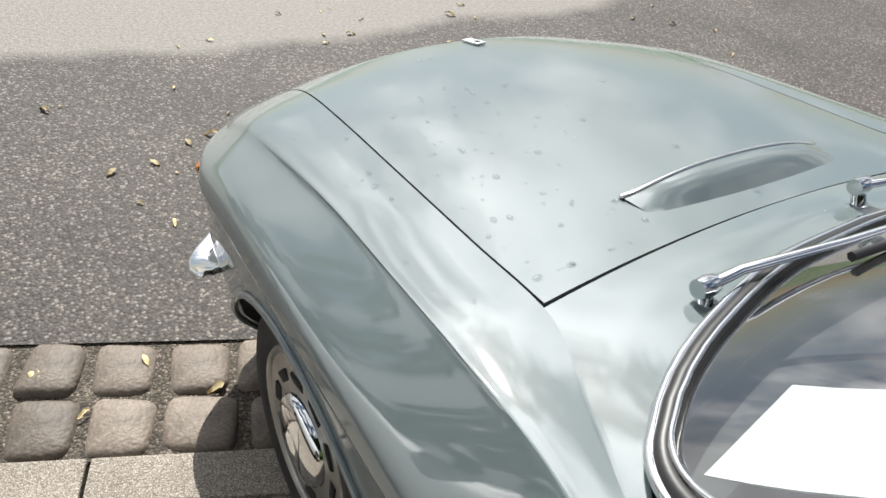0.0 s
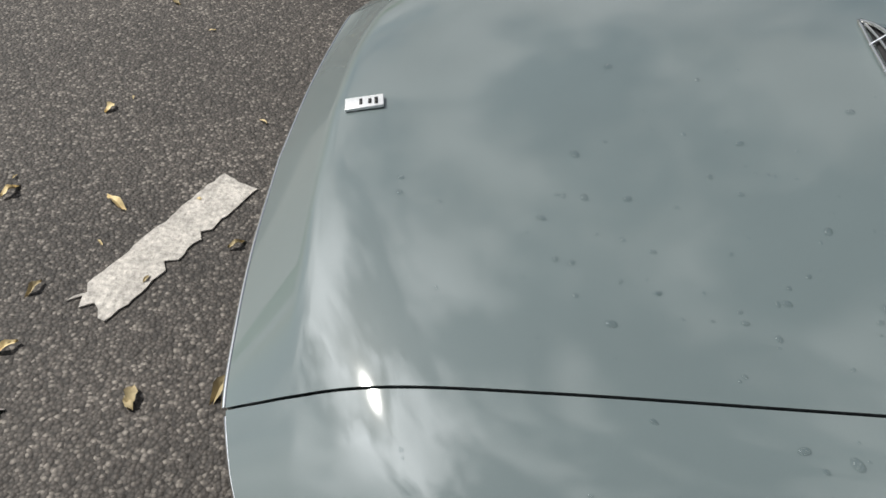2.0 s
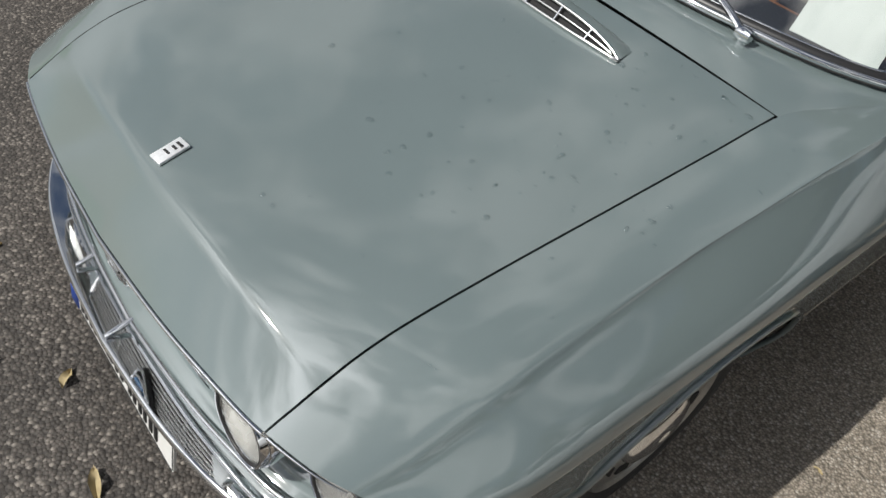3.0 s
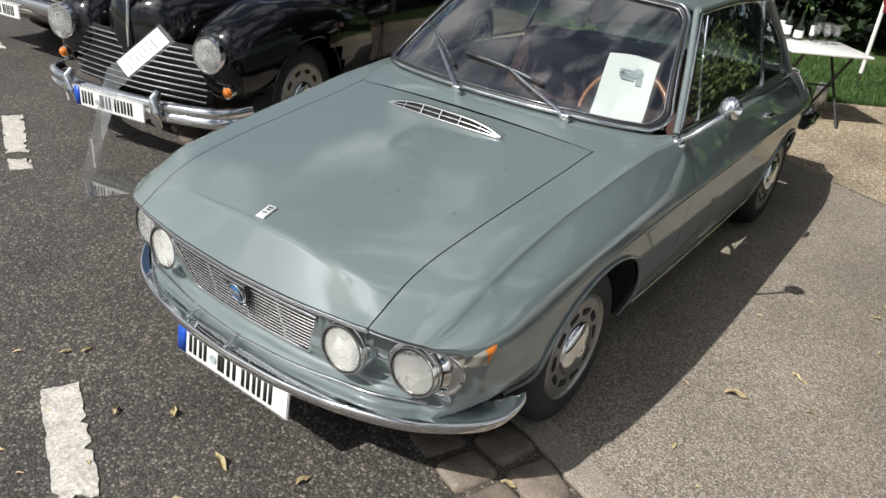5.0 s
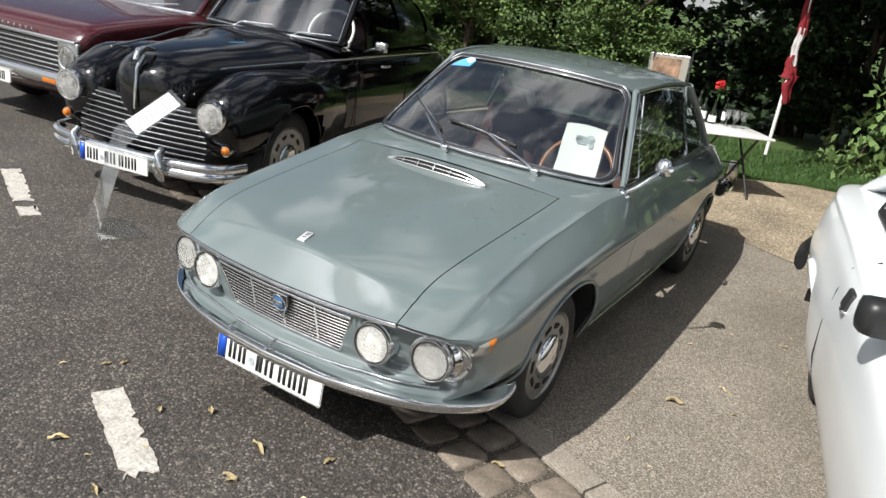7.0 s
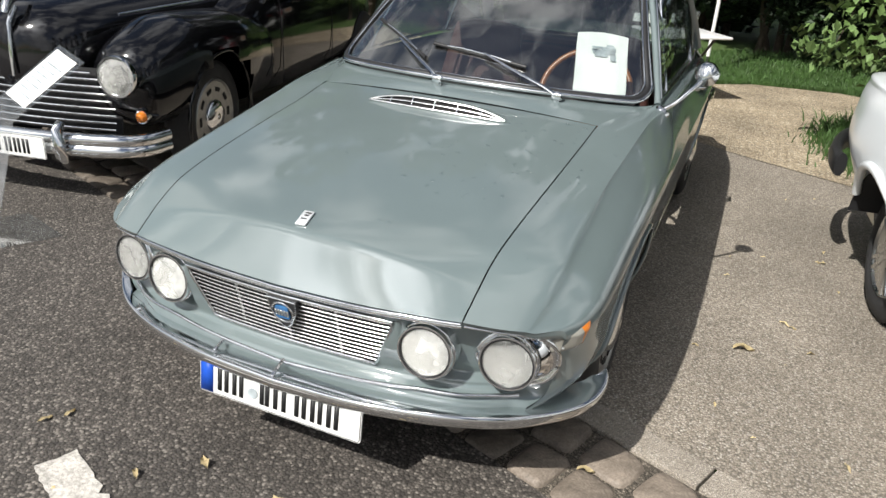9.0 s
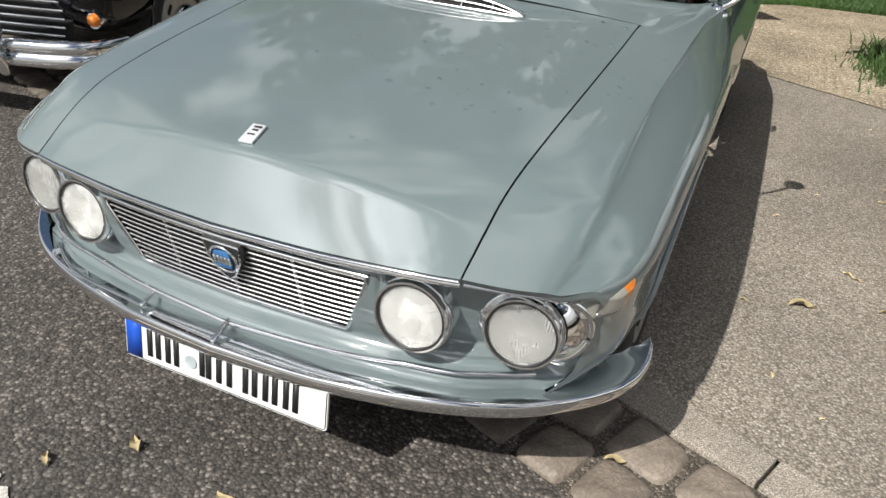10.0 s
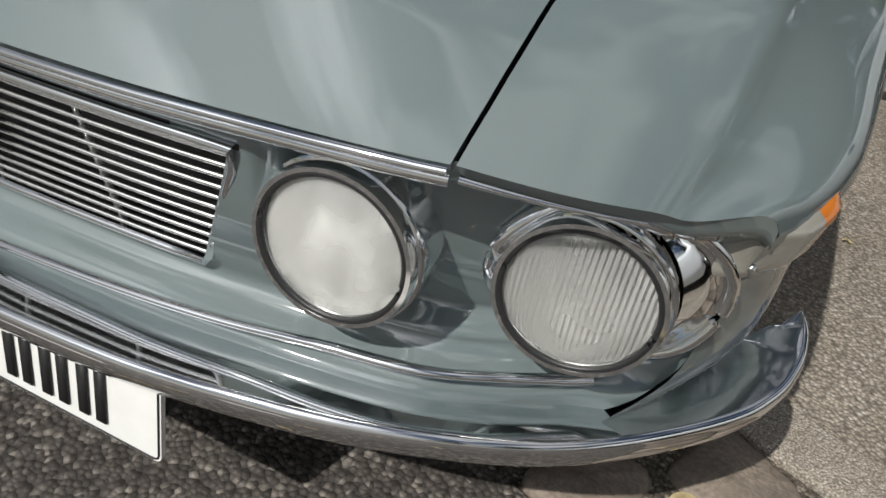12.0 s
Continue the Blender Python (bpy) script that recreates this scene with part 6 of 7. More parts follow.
part("arch_flare", tube([(-0.062 + 0.085 * abs(math.cos(radians(a))) ** 2.5, 0.362 * math.cos(radians(a)), 0.30 + 0.345 * math.sin(radians(a))) for a in range(24, 174, 8)], 0.019, 8), WHITE_PAINT, white, "flared white wheel-arch lip")
# shade inside the arch, put in as a black sheet
part("wheel_well", grid_mesh("wheel_well", [[Vector((x, 0.36 * math.cos(radians(a)), 0.30 + 0.34 * math.sin(radians(a)))) for x in (0.0, 0.35)] for a in range(8, 173, 9)], DARK), DARK, white)
wheel(white, (0.095, 0.0, 0.30), -1, 0.30, 0.20, 0.195, rim_mat=SATIN, cap=False)
wheel(white, (0.06, -2.35, 0.30), -1, 0.30, 0.18, 0.185, rim_mat=SATIN, cap=False)
part("bumper_corner", tube(catmull([(-0.058, 0.44, 0.53), (-0.062, 0.50, 0.53), (-0.02, 0.72, 0.53), (0.10, 1.0, 0.53), (0.32, 1.12, 0.53), (0.75, 1.15, 0.53)], 5), 0.028, 10, flat=2.0), SEAL, white, "black rubber bumper corner")
tail = rows[-1]
part("tail_panel", grid_mesh("tail_panel", [[Vector((p.x + (1.5 - 2 * p.x) * k / 12, p.y + 0.07 * math.sin(math.pi * k / 12) ** 0.6, p.z)) for p in tail] for k in range(13)], WHITE_PAINT), WHITE_PAINT, white, "upright white tail")
part("door_recess", box((0.03, 0.10, 0.075), (-0.022, -0.86, 0.792), pose(0, 0, 0, 0, 14, 0).to_3x3(), 0.012), TRIM_BLACK, white, "black door-handle recess")
part("handle_plate", box((0.03, 0.05, 0.012), (-0.034, -0.885, 0.758), pose(0, 0, 0, 0, 14, 0).to_3x3(), 0.004), CHROME, white)
# black rod standing for the shade in the door gap
part("door_gap", tube([(0.0, -0.62, 0.30), (-0.040, -0.62, 0.46), (-0.046, -0.62, 0.60), (-0.034, -0.63, 0.75), (-0.008, -0.64, 0.852), (0.075, -0.66, 0.902)], 0.003, 5), DARK, white)
mr = part("door_mirror", tube([(0.10, -1.38, 0.87), (0.02, -1.41, 0.92)], 0.02, 8), TRIM_BLACK, white, "black door mirror")
part("mirror_shell", box((0.17, 0.10, 0.11), (-0.015, -1.42, 0.945), pose(0, 0, 0, 0, 0, 12).to_3x3(), 0.032), SEAL, mr)
part("mirror_glass", box((0.135, 0.006, 0.085), (-0.005, -1.366, 0.947), pose(0, 0, 0, 0, 0, 12).to_3x3(), 0.002), CHROME, mr)
part("window_frame", tube(catmull([(0.16, -1.35, 0.90), (0.145, -0.5, 0.935), (0.145, -0.05, 0.945), (0.155, 0.06, 0.955), (0.20, 0.02, 1.06), (0.28, -0.20, 1.20), (0.36, -0.6, 1.25), (0.30, -1.0, 1.15), (0.16, -1.35, 0.90)], 5), 0.020, 8), SEAL, white, "black window frame")
for side in (1, -1):
    rows = [[Vector((0.75 - side * (0.60 - 0.22 * t), -1.30 + 0.35 * t + (1.32 - 0.65 * t) * k / 8, 0.925 + 0.30 * t)) for k in range(9)] for t in (0, 0.33, 0.66, 1)]
    part("side_window", grid_mesh("side_window", rows, GLASS), GLASS, white)
    part("rear_pillar", tube(catmull([(0.75 - side * 0.40, -0.15, 1.23), (0.75 - side * 0.50, 0.30, 1.10), (0.75 - side * 0.56, 0.70, 0.92)], 5), 0.06, 10, flat=0.5), WHITE_PAINT, white)
rows = [[Vector((0.36 + 0.78 * u, y, 1.255 - 0.03 * (2 * u - 1) ** 2 - 0.33 * max(0, y) ** 1.4)) for u in [k / 8 for k in range(9)]] for y in stations(-0.9, 0.90, 0.1)]
part("roof", grid_mesh("roof", rows, WHITE_PAINT, thick=0.02), WHITE_PAINT, white)
# black box that gives the cabin its inner shade
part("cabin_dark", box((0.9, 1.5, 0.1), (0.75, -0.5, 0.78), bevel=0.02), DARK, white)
# front half of the car: nose, windscreen, far side
nose_row = [Vector(q) for q in catmull([(fx(-3.1), -3.1, fz(-3.1)) for fx, fz in WLINES], 5)]
rows = []
for k in range(17):
    t = k / 16
    rows.append([Vector((p.x + (1.5 - 2 * p.x) * t, -3.1 - 0.20 * (4 * t * (1 - t)) ** 0.6 * min(1.0, (0.80 - p.z) / 0.14), p.z)) for p in nose_row])
part("front_end", grid_mesh("front_end", rows, WHITE_PAINT, flip=True), WHITE_PAINT, white)
for x in (0.30, 1.20):
    part("headlamp", lathe([(0.085, 0.06), (0.088, 0.0), (0.080, -0.008), (0.05, -0.018), (0.0, -0.022)], 28, "y", None, (x, -3.235, 0.58), Matrix.Identity(3)), CHROME, white, "round headlamp in the white nose")
part("front_bumper", tube(catmull([(0.04, -2.75, 0.42), (0.08, -3.05, 0.42), (0.30, -3.30, 0.42), (0.75, -3.36, 0.42), (1.20, -3.30, 0.42), (1.42, -3.05, 0.42), (1.46, -2.75, 0.42)], 5), 0.045, 10, flat=1.3), SEAL, white, "black front bumper")
rows = [[Vector((0.75 + (0.59 - 0.21 * t) * u, -1.42 + 0.50 * t + 0.12 * u * u, 0.885 + 0.355 * t - 0.03 * t * u * u)) for u in [-1 + j / 6 for j in range(13)]] for t in (0, 0.25, 0.5, 0.75, 1)]
part("windscreen", grid_mesh("windscreen", rows, GLASS, flip=True), GLASS, white)
for s in (1, -1):
    part("screen_pillar", tube([r[0 if s < 0 else -1] for r in rows], 0.020, 8), SEAL, white)
for y in (0.0, -2.35):
    wheel(white, (1.44, y, 0.30), 1, 0.30, 0.18, 0.185, rim_mat=SATIN, cap=False)
# black rods drawn for the shade along the bonnet's edges
for s in (0.30, 1.20):
    part("bonnet_gap", tube([(s, y, WLINES[-2][1](y) + 0.004) for y in stations(-3.05, -1.5, 0.1)], 0.003, 5), DARK, white)
white.matrix_world = Matrix.Translation((1.58, 1.14, 0)) @ pose(0, 0, 0, 0, 0, 10.0)


# ---- table with glasses, picture stand, closed parasol ----
TABLE_WHITE = material("white_tabletop", (0.80, 0.80, 0.79), 0.35, coat=0.3, stain=0.05, stain_scale=8)
BOTTLE = material("dark_bottle_glass", (0.015, 0.02, 0.012), 0.08, coat=0.6, stain=0.3, stain_scale=30)
CLEARWARE = clear_glass("drinking_glass", (0.96, 0.97, 0.97), 0.05)
ROSE = material("red_rose", (0.50, 0.012, 0.016), 0.55, stain=0.4, stain_scale=40)
STEM = material("flower_stem", (0.05, 0.14, 0.03), 0.6, stain=0.3)
# red darkened in the colour itself, as the parasol stands in shade
CLOTH_RED_SHADED = material("shaded_red_cloth", (0.18, 0.010, 0.016), 0.8, stain=0.3, stain_scale=8)
CLOTH_GREY = material("grey_cloth", (0.48, 0.46, 0.46), 0.8, stain=0.35, stain_scale=10)
POLE_WHITE = material("white_pole", (0.72, 0.72, 0.70), 0.4, stain=0.08)
FRAME_WOOD = material("picture_frame", (0.24, 0.225, 0.19), 0.6, grain=0.2)
PICTURE = material("faded_picture", (0.20, 0.12, 0.075), 0.5, stain=0.75, stain_scale=9, grain=0.4, grain_scale=25)
TZ = 0.62
tm = Matrix.Translation((0.27, 5.03, 0)) @ pose(0, 0, 0, 0, 0, 38)
table = thing("folding_table", "small white folding table on black crossed legs", "table", m=tm)
part("tabletop", box((0.68, 0.60, 0.022), (0, 0, TZ - 0.011), bevel=0.006), TABLE_WHITE, table, "white tabletop")
for sx in (-0.24, 0.24):
    part("leg", tube([(sx, -0.27, 0.0), (sx, 0.24, TZ - 0.02)], 0.012, 8), TRIM_BLACK, table)
    part("leg", tube([(sx * 0.85, 0.27, 0.0), (sx * 0.85, -0.24, TZ - 0.02)], 0.012, 8), TRIM_BLACK, table)
part("crossbar", tube([(-0.24, 0.0, 0.30), (0.24, 0.0, 0.30)], 0.008, 8), TRIM_BLACK, table)


def bottle(x, y, h, r, z=TZ, label=True):
    b = thing("bottle", "dark glass bottle with a pale paper label on the table", "bottle", "bottles on the table", Matrix.Translation((x, y, z)))
    part("bottle_body", lathe([(r * 0.9, 0), (r, 0.006), (r, h * 0.58), (r * 0.75, h * 0.68), (r * 0.36, h * 0.76), (r * 0.34, h * 0.94), (r * 0.42, h * 0.95), (r * 0.40, h)], 20, "z"), BOTTLE, b)
    part("paper_label", lathe([(r + 0.001, h * 0.16), (r + 0.0015, h * 0.17), (r + 0.0015, h * 0.46), (r + 0.001, h * 0.47)], 20, "z"), PAPER, b, "pale label")
    return b


for x, y, h in ((-0.150, 5.10, 0.24), (-0.085, 5.14, 0.30), (-0.02, 5.12, 0.24)):
    bottle(x, y, h, 0.034)


def goblet(x, y):
    g = thing("goblet", "clear stemmed drinking glass standing on the table", "glass", "glasses on the table", Matrix.Translation((x, y, TZ)))
    part("bowl", lathe([(0.003, 0.062), (0.02, 0.068), (0.034, 0.10), (0.040, 0.16), (0.038, 0.16), (0.031, 0.10), (0.017, 0.072)], 20, "z"), CLEARWARE, g)
    part("foot", lathe([(0.032, 0.0), (0.031, 0.003), (0.006, 0.008), (0.004, 0.062), (0.002, 0.063)], 20, "z"), CLEARWARE, g)


for x, y in ((0.20, 5.22), (0.285, 5.20), (0.345, 5.27), (0.25, 5.31)):
    goblet(x, y)
vase = thing("bud_vase", "slim dark vase holding a red rose", "vase", m=Matrix.Translation((0.07, 5.16, TZ)))
part("vase_body", lathe([(0.038, 0), (0.040, 0.01), (0.036, 0.09), (0.018, 0.14), (0.012, 0.22), (0.014, 0.235)], 20, "z"), BOTTLE, vase)
part("vase_label", lathe([(0.0405, 0.02), (0.041, 0.025), (0.0385, 0.075), (0.038, 0.08)], 20, "z"), PAPER, vase)
part("flower_stem", tube([(0, 0, 0.2), (0.01, 0, 0.30), (0.0, 0.0, 0.36)], 0.004, 6), STEM, vase)
bm = bmesh.new()
rr = random.Random(5)
for k in range(22):
    a, h = rr.uniform(0, math.tau), rr.uniform(0, 0.06)
    q = Vector((0.03 * math.cos(a), 0.03 * math.sin(a), 0.35 + h))
    m3 = Matrix.Translation(q) @ Euler((rr.uniform(-1, 1), rr.uniform(-1, 1), a)).to_matrix().to_4x4() @ Matrix.Diagonal((0.026, 0.020, 0.008, 1))
    bmesh.ops.create_icosphere(bm, subdivisions=1, radius=1.0, matrix=m3)
part("rose", bm, ROSE, vase, "red rose")
bm = bmesh.new()
for k in range(26):
    a = rr.uniform(0, math.tau)
    q = Vector((0.05 * math.cos(a) + 0.03, 0.05 * math.sin(a), 0.26 + rr.uniform(0, 0.12)))
    bmesh.ops.create_grid(bm, x_segments=1, y_segments=1, size=0.014, matrix=Matrix.Translation(q) @ Euler((rr.uniform(-1, 1), rr.uniform(-1, 1), a)).to_matrix().to_4x4())
part("foliage", bm, GRASS, vase, "green sprig")
bottle(0.155, 5.26, 0.27, 0.020)
for x, y, h in ((0.20, 5.50, 0.20), (0.335, 5.50, 0.26)):
    b = thing("parcel", "dark shiny bag standing under the table", "bag", m=Matrix.Translation((x, y, 0.0)))
    part("bag_body", section_loft("bag_body", [(-0.05, 0.04, 0.006, h * 0.8, 0.6), (-0.03, 0.055, 0.006, h, 0.6), (0.03, 0.055, 0.006, h * 0.95, 0.6), (0.05, 0.04, 0.006, h * 0.7, 0.6)], SATIN if h > 0.22 else TRIM_BLACK, 20), SATIN, b)

easel = thing("picture_stand", "framed picture with a pale mount on a thin dark stand", "picture")
fm = Matrix.Translation((-0.60, 5.60, 0.985)) @ pose(0, 0, 0, -8, -3, 0)
part("picture_mount", slab(rounded(0.42, 0.36, 0.004, 2), 0.012, fm), FRAME_WOOD, easel, "pale mount")
part("picture_print", slab(rounded(0.30, 0.27, 0.002, 2), 0.003, fm @ Matrix.Translation((-0.02, -0.004, 0.01))), PICTURE, easel, "faded brown picture")
part("frame_edge", tube([fm @ Vector((x, -0.002, z)) for x, z in rounded(0.42, 0.36, 0.004, 2)], 0.007, 6, True), SATIN, easel)
part("stand_pole", tube([(-0.34, 5.64, 0.0), (-0.375, 5.61, 1.24)], 0.011, 8), TRIM_BLACK, easel)
part("stand_pole", tube([(-0.80, 5.66, 0.0), (-0.78, 5.62, 1.18)], 0.011, 8), TRIM_BLACK, easel)
part("stand_ledge", tube([(-0.82, 5.585, 0.80), (-0.34, 5.585, 0.80)], 0.010, 6), TRIM_BLACK, easel)
part("back_leg", tube([(-0.58, 6.05, 0.0), (-0.58, 5.66, 1.10)], 0.010, 6), TRIM_BLACK, easel)

parasol = thing("closed_parasol", "closed red and grey parasol on a white pole", "parasol")
p0, p1 = Vector((0.415, 6.9, 0.0)), Vector((0.41, 6.9, 2.35))
part("pole", tube([p0 + Vector((0, 0, 0.16)), p1], 0.021, 10), POLE_WHITE, parasol, "white pole")
part("spike", tube([p0 + Vector((0, 0, -0.02)), p0 + Vector((0, 0, 0.17))], 0.014, 8, taper=lambda t: 0.4 + 0.6 * t), SATIN, parasol)
for nm, z0, z1, r0, r1, mat, sd in (("cloth_fold", 0.78, 1.10, 0.045, 0.075, CLOTH_RED_SHADED, 1), ("cloth_fold", 1.06, 1.32, 0.085, 0.055, CLOTH_RED_SHADED, 2), ("cloth_fold", 1.20, 1.62, 0.05, 0.05, CLOTH_GREY, 3), ("cloth_fold", 1.55, 2.30, 0.055, 0.03, CLOTH_RED_SHADED, 4)):
    rs = random.Random(sd)
    ph = [rs.uniform(0, 6.28) for _ in range(4)]
    rows = []
    for i in range(15):
        t = i / 14
        c0 = p0.lerp(p1, (z0 + (z1 - z0) * t) / 2.35) + Vector((0.012 * math.sin(7 * t + ph[0]) + (0.035 if sd == 1 else 0), 0, 0))
        r = 0.68 * (r0 + (r1 - r0) * t)
        rows.append([c0 + Vector((math.cos(a), math.sin(a), 0)) * r * (1 + 0.35 * math.sin(4 * a + ph[1] + 3 * t) + 0.15 * math.sin(9 * a + ph[2] + 8 * t)) for a in [k * math.tau / 32 for k in range(32)]])
    part(nm, grid_mesh(nm, rows, mat, closed=True), mat, parasol)

# clear plastic stand with a sheet, in front of the black car
stand = thing("display_stand", "clear plastic display stand holding a white sheet", "sign")
TL, TR, BL = Vector((-1.95, 0.30, 0.816)), Vector((-1.761, 0.256, 0.766)), Vector((-2.384, 0.227, 0.491))
BR = BL + (TR - TL)
quad = lambda a, b, c, d, n=6: [[a.lerp(b, j / n).lerp(d.lerp(c, j / n), i / n) for j in range(n + 1)] for i in range(n + 1)]
o = part("panel", grid_mesh("panel", quad(TL, TR, BR, BL), ACRYLIC, thick=0.004), ACRYLIC, stand, "tilted clear panel")
o.visible_shadow = False
ins = lambda u, v: TL.lerp(TR, u).lerp(BL.lerp(BR, u), v) + Vector((0.0, -0.004, 0.005))
part("sheet", grid_mesh("sheet", quad(ins(0.1, 0.06), ins(0.9, 0.06), ins(0.92, 0.80), ins(0.08, 0.80)), PAPER, thick=0.001), PAPER, stand, "white printed sheet")
for k in range(7):
    a, b = 0.22 + 0.075 * k, 0.245 + 0.075 * k
    part("print_line", grid_mesh("print_line", [[p + Vector((0, -0.003, 0.003)) for p in r] for r in quad(ins(0.22, a), ins(0.80 - 0.05 * (k % 3), a), ins(0.80 - 0.05 * (k % 3), b), ins(0.22, b), 1)], GREY_INK), GREY_INK, stand)
GA, GB = Vector((-2.23, -0.06, 0.004)), Vector((-1.91, -0.22, 0.004))
o = part("stem", grid_mesh("stem", [[p + Vector((0, 0, 0)) for p in r] for r in quad(BL, BR, GB, GA)], ACRYLIC, thick=0.004), ACRYLIC, stand, "clear bent stem")
o.visible_shadow = False
o = part("foot", grid_mesh("foot", quad(GA, GB, Vector((-1.78, 0.02, 0.006)), Vector((-2.14, 0.13, 0.006))), ACRYLIC, thick=0.004), ACRYLIC, stand, "clear foot plate")


# ---- planting ----
def leaf_cloud(name, blobs, count, size, mat, seed, parent=None, label="", droop=0.3):
    """Many small folded leaves gathered in tufts inside blobs (centre, radii)."""
    g = np.random.default_rng(seed)
    vol = np.array([b[1][0] * b[1][1] * b[1][2] for b in blobs]) ** 0.7
    which = g.choice(len(blobs), count, p=vol / vol.sum())
    tuft = g.normal(size=(len(blobs), 60, 3))
    tuft /= np.linalg.norm(tuft, axis=2, keepdims=True)
    tuft *= g.uniform(0.55, 1.0, size=(len(blobs), 60, 1))
    ids = g.integers(0, 60, count)
    cen = np.array([b[0] for b in blobs])[which] + tuft[which, ids] * np.array([b[1] for b in blobs])[which]
    cen += g.normal(size=(count, 3)) * (0.10, 0.10, 0.05)
    s = size * g.uniform(0.6, 1.3, count)
    yaw, pitch, roll = g.uniform(0, 6.283, count), g.normal(-droop, 0.5, count), g.normal(0, 0.5, count)
    ax = np.stack([np.cos(yaw) * np.cos(pitch), np.sin(yaw) * np.cos(pitch), np.sin(pitch)], 1)
    side = np.stack([-np.sin(yaw), np.cos(yaw), np.zeros(count)], 1) * np.cos(roll)[:, None]
    side[:, 2] += np.sin(roll)
    up = np.cross(ax, side)
    a, b = ax * s[:, None], side * (s * 0.42)[:, None]
    v = np.stack([cen - a * 0.5, cen + b + up * (s * 0.08)[:, None], cen + a * 0.6, cen - b + up * (s * 0.08)[:, None]], 1).reshape(-1, 3)
    v[:, 2] = np.maximum(v[:, 2], 0.02)
    me = bpy.data.meshes.new(name)
    me.from_pydata(v.tolist(), [], [(4 * i, 4 * i + 1, 4 * i + 2, 4 * i + 3) for i in range(count)])
    me.materials.append(mat)
    me.update()
    ob = new(name, me)
    if parent:
        ob.parent = parent
    return tagged(ob, label)


def tree(name, x, y, blobs, trunks, count, size, mat, seed, label, category="tree", group=""):
    t = thing(name, label, category, group, Matrix.Translation((x, y, 0)))
    bm = bmesh.new()
    for pts, r in trunks:
        tube(catmull([Vector(p) for p in pts], 4), r, 8, bm=bm, taper=lambda u: 1.1 - 0.75 * u)
    part("trunk", bm, BARK, t, "dark bark")
    leaf_cloud("crown", blobs, count, size, mat, seed, t, "")
    return t


g0 = random.Random(21)
for i, (x, y) in enumerate(((-7.0, 7.6), (-5.6, 7.9), (-4.3, 7.5), (-3.1, 7.7), (-2.1, 7.8))):
    blobs = [((g0.uniform(-0.9, 0.9), g0.uniform(-0.5, 0.5), z), (g0.uniform(0.7, 1.1), g0.uniform(0.6, 0.9), g0.uniform(0.22, 0.36))) for z in (0.55, 0.9, 1.2, 1.5, 1.8, 2.2, 2.6, 3.1, 3.6, 4.1)]
    trunks = [([(0, 0, -0.05), (0.1, 0.05, 1.2), (0.0, 0.1, 3.8)], 0.09)] + [([(0.05, 0.05, 0.5 + 0.35 * k), (g0.uniform(-0.6, 0.6), g0.uniform(-0.5, 0.3), 0.9 + 0.4 * k), (g0.uniform(-1.0, 1.0), g0.uniform(-0.7, 0.4), 1.0 + 0.45 * k)], 0.03) for k in range(7)]
    tree("maple_bush", x, y, blobs, trunks, 30000, 0.052, LEAF, 30 + i, "broad green bush with layered sunlit leaves", "bush", "bushes behind the cars")
for i, (x, y, h) in enumerate(((0.9, 9.0, 4.2), (2.1, 8.7, 4.0), (3.5, 8.2, 4.4), (5.0, 7.4, 4.2), (0.0, 10.2, 4.5), (6.6, 6.6, 4.4))):
    blobs = [((g0.uniform(-0.7, 0.7), g0.uniform(-0.5, 0.5), z), (g0.uniform(0.5, 0.9), g0.uniform(0.5, 0.8), g0.uniform(0.2, 0.4))) for z in (0.55, 0.8, 1.05, 1.3, 1.6, 2.0, 2.5, 3.0, 3.6, h)]
    trunks = [([(0.12 * k, 0.05 * k, -0.05), (0.10 * k + g0.uniform(-0.2, 0.2), 0.05, 0.8), (g0.uniform(-0.7, 0.7), g0.uniform(-0.4, 0.4), h * 0.8)], 0.055) for k in range(4)]
    st = tree("shrub_tree", x, y, blobs, trunks, 12000, 0.08, LEAF_SHADED, 60 + i, "many-stemmed shrub tree on the lawn, shade in its leaf colour", "tree", "shrub trees on the lawn")
    # overhead crown and its limb, added out of view to shade the shrubs below
    leaf_cloud("upper_crown", [((g0.uniform(-1.0, 1.0), g0.uniform(-4.2, -0.6), g0.uniform(3.7, 4.9)), (1.1, 1.0, 0.35)) for k in range(9)], 5200, 0.20, LEAF_SHADED, 160 + i, st, "")
    part("bough", tube(catmull([(0, 0, 2.2), (0.1, -1.2, 3.6), (0.2, -2.6, 4.2), (0.0, -3.8, 4.4)], 4), 0.06, 8, taper=lambda u: 1.1 - 0.8 * u), BARK, st)
# trees down the +x side are unseen, added to darken the cars' reflections
for i, (x, y) in enumerate(((-9, 10.5), (-6, 11.0), (-3, 11.5), (-0.6, 10.8), (1.6, 11.4), (4.2, 10.6), (6, 11.5), (9, 9.5), (12, 7.5), (14, 4.2), (15, 1.0), (15.5, -2.4), (15.5, -6), (15, -9.6), (13, -13), (10, -16))):
    blobs = [((g0.uniform(-1.6, 1.6), g0.uniform(-0.8, 0.8), z), (1.6, 1.1, 0.7)) for z in (0.6, 1.5, 2.5, 3.6, 4.8, 6.0, 7.2, 8.4, 9.4)]
    tree("backdrop_tree", x, y, blobs, [([(0, 0, -0.05), (0.2, 0.1, 2.5), (0, 0, 8.6)], 0.2)], 11000, 0.18, LEAF_SHADED, 90 + i, "dense tree, shade in its leaf colour, closing view and reflections", "tree", "dense trees behind")
# hanging branch near the white coupe
br = thing("hanging_branch", "drooping branch with green pinnate leaves", "branch", m=Matrix.Translation((2.0, 4.4, 0)))
